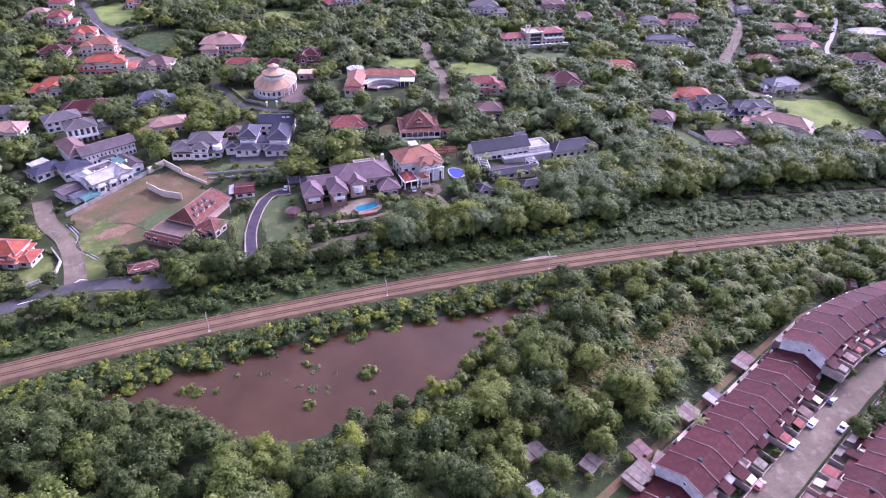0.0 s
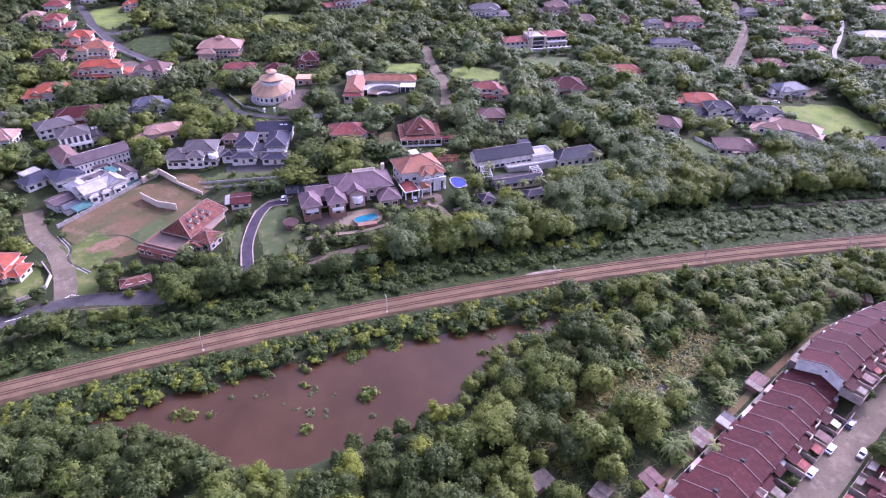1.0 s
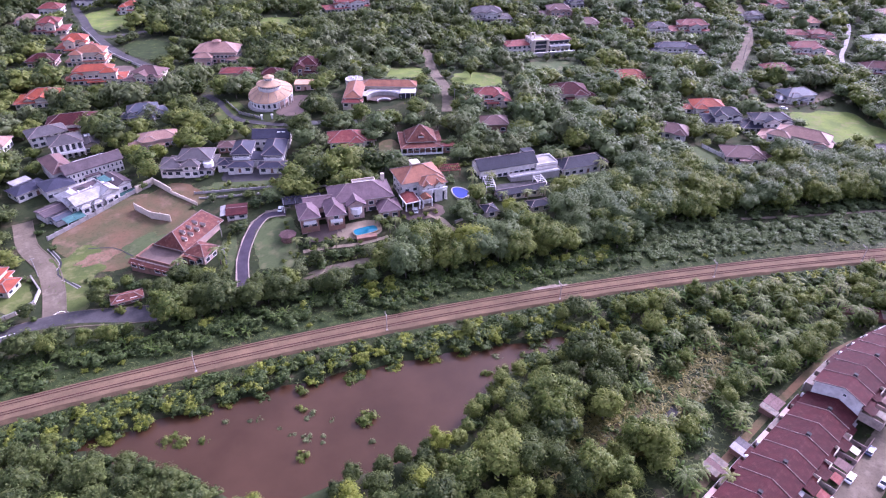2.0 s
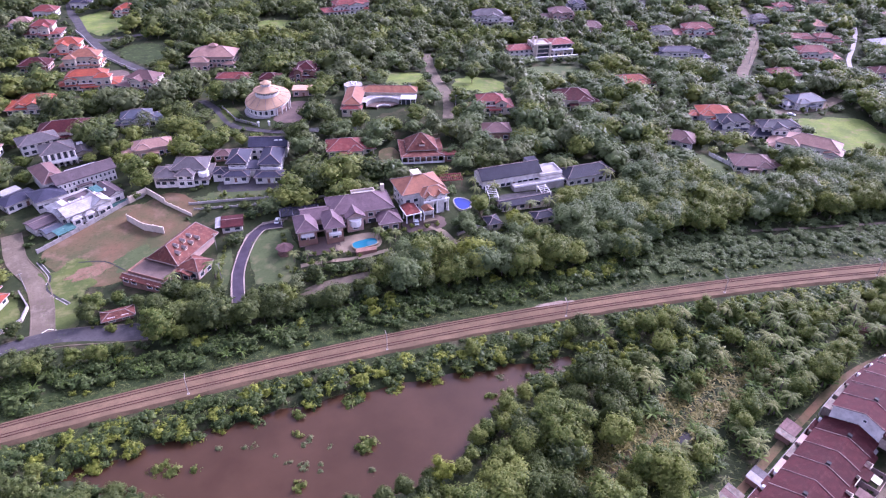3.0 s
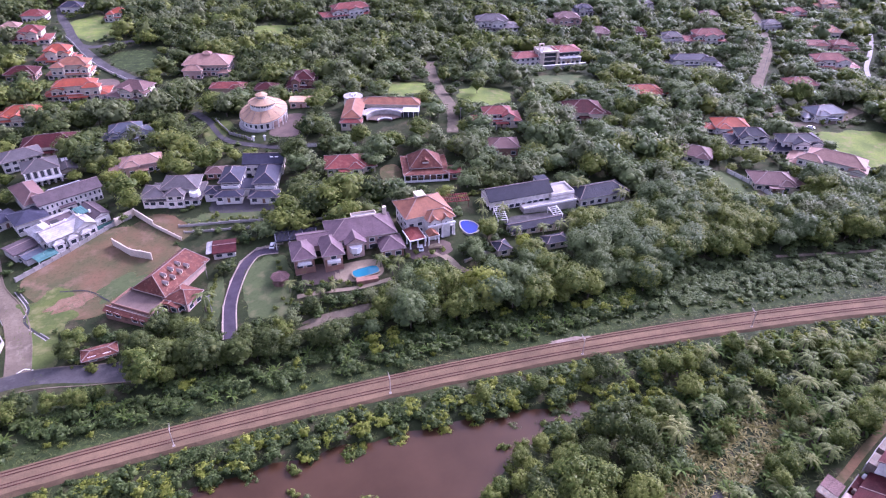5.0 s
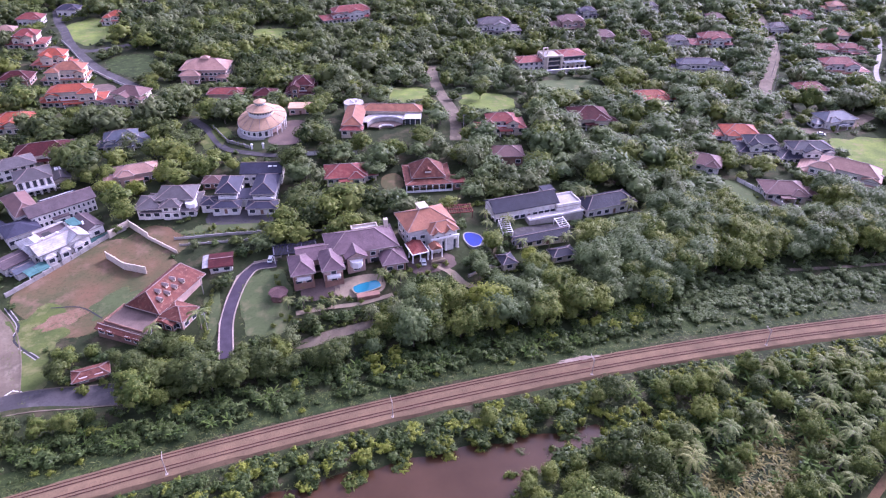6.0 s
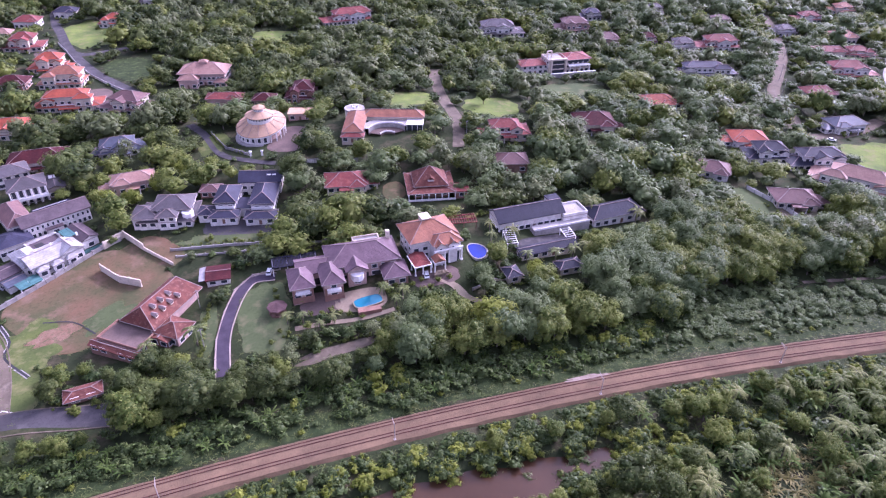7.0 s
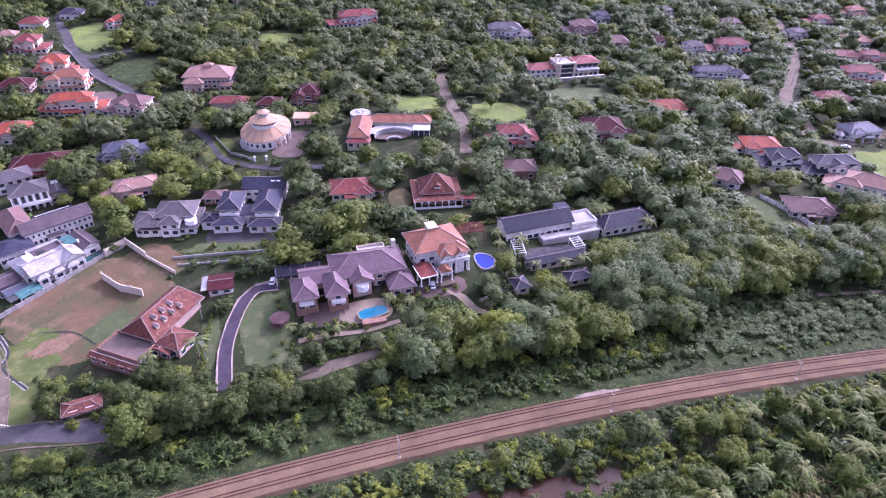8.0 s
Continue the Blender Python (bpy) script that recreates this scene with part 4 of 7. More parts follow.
    wing(hs, 0.0, -8.6, 6, 2.4, 3.2, "flat", 0, ROOF_MAUVE, WHITE_WALL, 0.3)
    hs = house_root("white house with a blue-grey hip roof and a columned balcony", -79, 362, 14, 18, 14)
    wing(hs, 0, 1.0, 13, 11, 7.4, "hip", 2.8, ROOF_GREY, WHITE_WALL, 1.2, windows=False)
    part("balcony", Geo().box(-7.4, 7.4, -8.0, -4.5, 3.2, 3.5), TRIM, hs, "white balcony slab")
    part("balustrade", Geo().box(-7.4, 7.4, -8.0, -7.8, 3.5, 4.4), TRIM, hs)
    for i in range(6):
        columns(hs, [(-6.9 + 2.76 * i, -5.6)], 7.0, 0.3)
    for i in range(5):
        part("glazing", Geo().box(-6.2 + 2.76 * i, -4.8 + 2.76 * i, -4.62, -4.48, 3.6, 6.6), PANE, hs, "dark balcony door")
        part("glazing", Geo().box(-6.2 + 2.76 * i, -4.8 + 2.76 * i, -4.62, -4.48, 0.3, 2.7), PANE, hs, "dark ground-floor door")
    wing(hs, 10.5, 2.0, 7, 13, 4.6, "gy", 1.2, ROOF_GREY, GRIMY_WALL, 0.7)
    part("skylight", Geo().box(8.8, 11.6, 3.5, 6.5, 5.5, 5.9), TRIM, hs, "pale roof light")
    hs = house_root("low white outbuilding with grey roofs", -91, 325, 38, 18, 16)
    wing(hs, 0, 0, 14, 9, 3.4, "hip", 1.5, ROOF_SLATE, WHITE_WALL, 0.6, caps=False)
    wing(hs, 1, 8.5, 8, 5, 3.2, "flat", 0, ROOF_WHITE, WHITE_WALL, 0.3)
    hs = house_root("grey roofed white house behind a compound", -91, 381, 20, 18, 12)
    wing(hs, 0, 0, 17, 11, 6.0, "hip", 2.6, ROOF_GREY, WHITE_WALL, 0.9)


def twin_house():
    hs = house_root("white house with twin dark slate roofed wings", 10, 318, -14, 30, 28)
    keep_box(12, 326, -14, 30, 34)
    for u, v, w, d, h in ((-7.3, 4.5, 8.0, 13.5, 6.9), (7.7, 4.8, 8.8, 16.5, 6.7)):
        wing(hs, u, v, w, d, h, "hip", 2.7, ROOF_SLATE, WHITE_WALL, 0.9)
        wing(hs, u, v - d / 2 - 3.2, w + 3.0, 6.0, 3.2, "hip", 1.2, ROOF_SLATE, WHITE_WALL, 0.7)
        part("bay", Geo().box(u - w / 2 + 0.3, u + w / 2 - 0.3, v - d / 2 - 0.9, v - d / 2, 3.9, 4.9), TRIM, hs, "white balcony band")
        part("eyebrow", Geo().box(u - w / 2 - 0.3, u + w / 2 + 0.3, v - d / 2 - 0.8, v - d / 2, 6.0, 6.2), ROOF_SLATE, hs, "dark window canopy")
    wing(hs, 4.5, 18.5, 17, 9.5, 7.4, "gx", 2.8, ROOF_SLATE, WHITE_WALL, 0.8)
    for u in (8.2, 10.4):
        part("skylight", Geo().box(u - 0.8, u + 0.8, 16.2, 17.6, 9.0, 9.35), TRIM, hs, "white roof light")
    wing(hs, 0.3, 2, 7, 9, 3.6, "flat", 0, ROOF_SLATE, WHITE_WALL, 0.0, windows=False)
    wing(hs, -15.0, -2, 6, 7, 3.0, "hip", 1.2, ROOF_SLATE, WHITE_WALL, 0.6)
    hs = house_root("white house with stepped grey hip roofs", -21, 325, -12, 24, 20)
    wing(hs, 1, 0, 21, 15, 3.2, "hip", 1.6, ROOF_GREY, WHITE_WALL, 1.0)
    wing(hs, 3, 2, 14, 11, 6.6, "hip", 3.2, ROOF_GREY, WHITE_WALL, 1.1)
    wing(hs, -7, -2, 10, 10, 4.6, "hip", 2.4, ROOF_GREY, WHITE_WALL, 1.0)
    wing(hs, 2, -5.5, 7, 6, 5.8, "hip", 1.8, ROOF_GREY, WHITE_WALL, 0.8)
    part("bay", Geo().rings([(2.3, 3.2), (2.5, 3.6), (2.5, 5.4), (2.2, 5.6)], 8, cx=9.5, cy=-4.5), TRIM, hs, "white round bay")
    hs = house_root("small carport with a brown roof", -3, 338, -14, 8, 7, "garage")
    wing(hs, 0, 0, 8, 6.5, 3.0, "hip", 1.5, ROOF_BROWN, BRICK_WALL, 0.6)
    villa("pink rendered house with a faded terracotta roof", -36, 357, 5, 17, 9, 5.0, ROOF_PINK, PINK_WALL, 0, -1)


def long_house():
    hs = house_root("long white house with a dark slate roof", 124, 274, 2, 42, 14)
    wing(hs, -5, 2, 28, 10, 5.6, "gx", 3.2, ROOF_CHARCOAL, WHITE_WALL, 0.9, gap=2.6)
    wing(hs, 14, -0.5, 11, 9, 4.4, "parapet", 0, CONCRETE, WHITE_WALL)
    wing(hs, 8, 4.5, 5, 5, 8.0, "flat", 0, ROOF_CHARCOAL, WHITE_WALL, 0.3)
    part("terrace", Geo().box(-6, 19, -8.5, -4.5, -1.5, 2.4), CONCRETE, hs, "raised stone terrace")
    part("railing", Geo().box(-6, 19, -8.6, -8.4, 2.38, 3.2), TRIM, hs, "white terrace railing")
    hs = house_root("low house with a dark slate roof", 157, 272, 3, 24, 11)
    wing(hs, 0, 0, 23, 9.5, 4.4, "hip", 3.0, ROOF_CHARCOAL, WHITE_WALL, 1.0)
    hs = house_root("small pavilion with a slate roof", 118, 254, 2, 24, 7)
    wing(hs, 0, 0, 23, 5, 3.0, "gx", 1.4, ROOF_CHARCOAL, CREAM_WALL, 0.7)
    hs = house_root("small pavilion with a slate roof", 99, 243, 2, 7, 7)
    wing(hs, 0, 0, 5, 6, 3.0, "hip", 1.3, ROOF_CHARCOAL, CREAM_WALL, 0.6)
    hs = house_root("small pavilion with a slate roof", 122, 243, 2, 11, 7)
    wing(hs, 0, 0, 9, 5, 3.0, "hip", 1.3, ROOF_CHARCOAL, CREAM_WALL, 0.6)


def curved_house():
    hs = house_root("low house with long terracotta wings round a terrace", 79, 370, -18, 44, 32)
    wing(hs, 7.5, 9.3, 30, 7.5, 4.6, "hip", 2.4, ROOF_ORANGE, CREAM_WALL, 0.9)
    wing(hs, -10.8, -1.4, 8.5, 24, 4.8, "hip", 2.6, ROOF_ORANGE, CREAM_WALL, 0.9)
    wing(hs, -10.8, -13.6, 10, 5, 3.2, "hip", 1.4, ROOF_RED, CREAM_WALL, 0.7)
    cx, cy, a0, a1 = 6.0, -9.0, math.pi * 0.22, math.pi * 0.92
    for inner, outer, z, mat in ((10.2, 15.5, 3.0, CONCRETE), (4.0, 9.9, 0.9, PINK_PAVING)):
        part("terrace", Geo().rings([(outer, -1.5), (outer, z), (inner, z), (inner, -1.5)], 24, close=False, cx=cx, cy=cy, a0=a0, a1=a1), mat, hs, "curved concrete terrace step")
        part("parapet", Geo().rings([(inner, z - 0.1), (inner, z + 0.7), (inner + 0.3, z + 0.7), (inner + 0.3, z - 0.1)], 24, close=False, cx=cx, cy=cy, a0=a0, a1=a1), TRIM, hs, "white curved parapet")
    part("roof_deck", Geo().rings([(5.2, 4.6), (5.2, 5.4)], 20, cx=-13, cy=14.5), CONCRETE, hs, "round concrete roof deck")
    part("deck_wall", Geo().rings([(5.0, -1), (5.0, 4.7)], 20, cx=-13, cy=14.5), CREAM_WALL, hs)
    for u, v, h in ((-14.5, 15.5, 1.2), (-13.0, 13.6, 0.9), (-11.6, 15.2, 1.4)):
        part("water_tank", Geo().rings([(0.55, 5.3), (0.6, 5.3 + h), (0.1, 5.5 + h)], 10, cx=u, cy=v), TRIM, hs, "white roof water tank")
    part("sunroom_roof", Geo().box(14.5, 23.0, -1.5, 5.6, 3.2, 3.45), TRIM, hs, "white slab over a garden room")
    for u in (14.8, 17.4, 20.0, 22.6):
        part("sunroom_post", Geo().box(u - 0.12, u + 0.12, -1.4, -1.15, -1.0, 3.2), TRIM, hs)
        if u < 22:
            part("sunroom_pane", Geo().box(u + 0.2, u + 2.4, -1.3, -1.22, 0.3, 2.9), PANE, hs, "tall dark glass pane")


def hill_house():
    hs = house_root("modern beige house with red roofs and a tall frame", 214, 447, -3, 46, 16)
    wing(hs, -14, 3, 18, 12, 6.0, "hip", 2.2, ROOF_RED, WHITE_WALL, 0.9)
    wing(hs, 0, 0, 13, 13, 9.0, "parapet", 0, CONCRETE, CREAM_WALL)
    wing(hs, 14, 1, 17, 13, 9.0, "hip", 2.0, ROOF_RED, CREAM_WALL, 0.9)
    part("portal", Geo().box(-5.4, -4.4, -8.0, -6.6, 0, 9.6).box(4.4, 5.4, -8.0, -6.6, 0, 9.6).box(-5.4, 5.4, -8.0, -6.6, 9.55, 10.6), CREAM_WALL, hs, "beige concrete portal frame")
    part("roof_frame", Geo().box(-5.4, -4.6, 0, 0.8, 9, 13).box(-2.6, -1.8, 0, 0.8, 9, 13).box(-5.4, -1.8, 0, 0.8, 12.98, 13.6), CREAM_WALL, hs, "beige concrete frame on the roof")
    for z in (1.0, 4.2, 7.0):
        part("glazing", Geo().box(-4.2, 4.2, -6.72, -6.55, z, z + 2.2), PANE, hs, "dark glass band")
    for u in (9.0, 12.5, 16.0, 19.5):
        part("glazing", Geo().box(u - 1.2, u + 1.2, -5.68, -5.52, 6.1, 8.3), PANE, hs, "dark glass door")
    part("canopy", Geo().box(7, 22, -8.5, -5.4, 5.2, 5.8), TRIM, hs, "white balcony slab")
    columns(hs, [(8, -8), (15, -8), (21.5, -8)], 5.2, 0.35)
    wall = thing("retaining_wall", "long pale retaining wall below a house", "wall", 212, 433, -3)
    part("wall", Geo().box(-22, 24, -0.3, 0.3, -1.5, 2.8), CONCRETE, wall)
    part("coping", Geo().box(-22.1, 24.1, -0.45, 0.45, 2.8, 3.0), TRIM, wall)


def pink_house():
    hs = house_root("big pink house with a broad hipped roof", -2, 492, -15, 32, 22)
    wing(hs, 0, 1, 27, 16, 7.6, "hip", 4.6, ROOF_PINK, PINK_WALL, 1.3, gap=2.6)
    part("roof_lantern", Geo().box(-2.5, 2.5, -0.6, 2.6, 11.4, 12.5), PINK_WALL, hs, "low pink roof lantern")
    part("lantern_roof", Geo().add([(-3.1, -1.2, 12.5), (3.1, -1.2, 12.5), (3.1, 3.2, 12.5), (-3.1, 3.2, 12.5), (0, 1, 14.0)], [(0, 1, 4), (1, 2, 4), (2, 3, 4), (3, 0, 4), (3, 2, 1, 0)]), ROOF_PINK, hs)
    wing(hs, -7.5, -9, 11, 7, 5.6, "hip", 2.4, ROOF_PINK, PINK_WALL, 0.9)
    wing(hs, 11, -8, 7, 5, 3.4, "hip", 1.4, ROOF_PINK, PINK_WALL, 0.7)


def veranda_house():
    hs = house_root("brown house with a steep red roof and white veranda", 88, 309, -10, 21, 20)
    wing(hs, 0, 2.5, 15, 14, 3.4, "hip", 1.4, ROOF_OLD, BRICK_WALL, 3.0)
    wing(hs, 0, 3.2, 13.4, 12.4, 4.9, "hip", 6.0, ROOF_OLD, BRICK_WALL, 0.8)
    part("dormer", Geo().box(-1.3, 1.3, -2.2, 0.6, 5.6, 7.4), WHITE_WALL, hs, "white roof dormer")
    part("dormer_roof", Geo().add([(-1.7, -2.6, 7.3), (1.7, -2.6, 7.3), (1.7, 1.6, 7.3), (-1.7, 1.6, 7.3), (0, -2.6, 8.5), (0, 1.6, 8.5)], [(0, 1, 4), (1, 2, 5, 4), (3, 0, 4, 5), (2, 3, 5)]), ROOF_OLD, hs, "small gabled dormer roof")
    columns(hs, [(-10 + 2.85 * i, -7.9) for i in range(8)], 3.1, 0.2)
    part("balustrade", Geo().box(-10, 10, -8.05, -7.85, 0.0, 0.95), TRIM, hs, "white veranda balustrade")
    wing(hs, 13.0, -3.0, 6, 7, 3.0, "flat", 0, ROOF_RED, BRICK_WALL, 0.4)


pink_house()
veranda_house()
mansion()
orange_villa()
round_house()
red_plot_house()
white_compound()
twin_house()
long_house()
curved_house()
hill_house()
for spec in (
        ("low house with a weathered red roof", 54, 324, -8, 17, 12, 3.6, ROOF_RED, CREAM_WALL, 0, 1),
        ("cream house with red roofs in several tiers", 141, 349, -12, 19, 12, 6.2, ROOF_RED, CREAM_WALL, 0.8, -1),
        ("house with a broad dull red roof", 191, 352, -14, 19, 15, 5.0, ROOF_MAROON, CREAM_WALL, 0, 1),
        ("brown roofed house half hidden by trees", 131, 320, -14, 13, 10, 4.6, ROOF_BROWN, BRICK_WALL, 0, 0),
        ("white house with a grey gabled roof", 214, 538, -12, 32, 16, 8.0, ROOF_GREY, WHITE_WALL, 0.5, -1),
        ("brown roofed house with arches", 270, 533, -14, 25, 15, 7.6, ROOF_BROWN, PINK_WALL, 0.4, 1),
        ("brown roofed house on the slope", 281, 497, -14, 16, 12, 5.0, ROOF_BROWN, PINK_WALL, 0, 0),
        ("house with a broad orange-red roof", 243, 375, -12, 22, 12, 4.2, ROOF_BRIGHT, CREAM_WALL, 0, 1),
        ("long white house with a dark roof", 310, 416, -16, 34, 11, 7.0, ROOF_SLATE, WHITE_WALL, 0, -1),
        ("white house with a red roof", 352, 464, -16, 30, 14, 7.4, ROOF_RED, WHITE_WALL, 0.7, 0),
        ("grey roofed white house", 326, 470, -16, 17, 12, 6.0, ROOF_GREY, WHITE_WALL, 0, 0),
        ("red roofed house among trees", 308, 488, -16, 14, 11, 6.0, ROOF_MAROON, CREAM_WALL, 0, 0),
        ("white house with an orange-red roof", 264, 320, -22, 17, 12, 4.6, ROOF_BRIGHT, WHITE_WALL, 0, -1),
        ("white house with dark slate roofs", 261, 303, -18, 19, 12, 7.0, ROOF_CHARCOAL, WHITE_WALL, 0.3, 0),
        ("white house with a slate roof beside the lane", 280, 291, -14, 27, 12, 7.0, ROOF_CHARCOAL, WHITE_WALL, 0.6, 0, 2.2),
        ("large pale house with a pink tiled roof", 281, 268, -52, 34, 15, 7.2, ROOF_PINK, WHITE_WALL, 0, 0),
        ("low brown roofed house with a paved yard", 244, 263, -22, 18, 12, 3.6, ROOF_BROWN, CREAM_WALL, 0, 1),
        ("low brown roofed house among trees", 225, 296, -40, 15, 11, 3.8, ROOF_BROWN, WHITE_WALL, 0, 0),
        ("large house with a red roof", 402, 390, -18, 30, 14, 7.4, ROOF_RED, WHITE_WALL, 0.7, -1),
        ("small red roofed house", 352, 365, -14, 18, 11, 4.4, ROOF_RED, WHITE_WALL, 0, 1),
        ("white house with pale blue-grey roofs", 330, 322, -5, 19, 11, 4.8, ROOF_BLUE, WHITE_WALL, 0.5, -1),
        ("long low house with a red roof", 8, 445, -14, 19, 8, 5.0, ROOF_RED, PINK_WALL, 0.8, 0),
        ("tall dark red roofed house", 50, 437, -16, 15, 17, 7.2, ROOF_MAROON, BRICK_WALL, 0.2, 0),
        ("small maroon roofed house", 29, 435, -16, 11, 9, 4.2, ROOF_MAROON, BRICK_WALL, 0, 0),
        ("white mansion with a red roof on the rise", 108, 602, 5, 40, 15, 8.0, ROOF_RED, WHITE_WALL, 0.8, 0),
        ("cream house with a pinkish red roof", -118, 594, -5, 20, 15, 8.5, ROOF_RED, CREAM_WALL, 0.5, -1),
        ("cream house with an orange roof", -98, 543, -10, 20, 14, 8.5, ROOF_BRIGHT, CREAM_WALL, 0.5, 1),
        ("cream house with a broad terracotta roof", -85, 511, -10, 24, 15, 8.5, ROOF_ORANGE, CREAM_WALL, 0, 0),
        ("long house with a bright red roof and white windows", -74, 470, -6, 30, 13, 8.2, ROOF_BRIGHT, CREAM_WALL, 0, -1),
        ("brown roofed house in several tiers", -46, 458, -30, 24, 15, 7.8, ROOF_BROWN, CREAM_WALL, 0.6, 1),
        ("house with a bright orange roof", -103, 440, -5, 24, 15, 5.6, ROOF_BRIGHT, CREAM_WALL, 0.7, 0),
        ("house with an orange hip roof beside a lawn", -67, 640, -10, 17, 14, 6.5, ROOF_BRIGHT, WHITE_WALL, 0, 0),
        ("low house with a dark maroon roof", -80, 395, 2, 24, 13, 5.0, ROOF_MAROON, WHITE_WALL, 0, 1),
        ("pale blue-grey roofed house", -43, 397, 5, 20, 12, 5.6, ROOF_BLUE, WHITE_WALL, 0.4, -1),
        ("dark red roofed house among trees", -113, 514, -8, 17, 12, 4.6, ROOF_MAROON, BRICK_WALL, 0, 0),
        ("cream house with an orange tiled roof", -96, 256, -20, 16, 13, 5.6, ROOF_BRIGHT, CREAM_WALL, 0, 1),
        ("large dark roofed white house", 418, 343, -16, 26, 13, 6.4, ROOF_MAROON, WHITE_WALL, 0.6, -1),
        ("grey roofed house at the field's edge", 314, 240, -30, 16, 12, 6.0, ROOF_GREY, WHITE_WALL, 0, 0),
        ("white house with a pale metal roof", 476, 396, -18, 26, 12, 5.0, ROOF_WHITE, WHITE_WALL, 0, 0),
        ("house with an orange-red roof", 456, 454, -18, 20, 12, 5.0, ROOF_ORANGE, CREAM_WALL, 0, 0),
        ("row of red roofed houses", 417, 428, -18, 26, 9, 5.0, ROOF_RED, CREAM_WALL, 0, 0),
        ("white house among trees", 358, 557, -14, 15, 10, 7.0, ROOF_GREY, WHITE_WALL, 0, 0),
        ("low house with a pinkish roof", -116, 378, -10, 15, 11, 4.6, ROOF_PINK, WHITE_WALL, 0, 0),
        ("red roofed house on the far slope", -128, 655, -8, 17, 12, 5.0, ROOF_RED, WHITE_WALL, 0, 0),
        ("dark blue-grey house on the far slope", -104, 676, -8, 16, 11, 5.0, ROOF_SLATE, WHITE_WALL, 0, 0),
        ("brown roofed house on the far side", 392, 515, -16, 17, 12, 6.0, ROOF_BROWN, CREAM_WALL, 0, 0),
        ("white house with a red roof far off", 470, 505, -18, 20, 12, 6.0, ROOF_RED, WHITE_WALL, 0.5, 0),
        ("orange roofed house far off", 520, 520, -18, 18, 12, 6.0, ROOF_ORANGE, CREAM_WALL, 0, 1),
        ("grey roofed house far off", 425, 480, -18, 16, 11, 5.6, ROOF_GREY, WHITE_WALL, 0, 0),
        ("pale house with a pink roof far off", 540, 455, -18, 22, 12, 6.0, ROOF_PINK, WHITE_WALL, 0.5, 0),
        ("red roofed house by the drain", 440, 420, -18, 18, 11, 5.6, ROOF_RED, CREAM_WALL, 0, -1),
        ("white house with a slate roof far off", 300, 560, -14, 18, 11, 6.0, ROOF_SLATE, WHITE_WALL, 0.5, 0),
        ("white house in the far trees", -40, 700, -10, 18, 11, 6.0, ROOF_GREY, WHITE_WALL, 0, 0),
        ("pale house with a pink roof by the street", -140, 620, -8, 16, 12, 6.0, ROOF_PINK, WHITE_WALL, 0, 0),
        ("brown house among far trees", 30, 690, -10, 17, 11, 6.0, ROOF_BROWN, CREAM_WALL, 0, 0),
        ("low white house with a grey roof", -122, 405, -8, 15, 10, 4.0, ROOF_GREY, WHITE_WALL, 0, 0),
        ("small brick shelter with a rusty brown roof", -44, 231, 8, 9, 4, 2.2, ROOF_OLD, BRICK_WALL, 0, 0)):
    villa(*spec)


# terrace houses
RNG_HOUSE = np.random.default_rng(3)


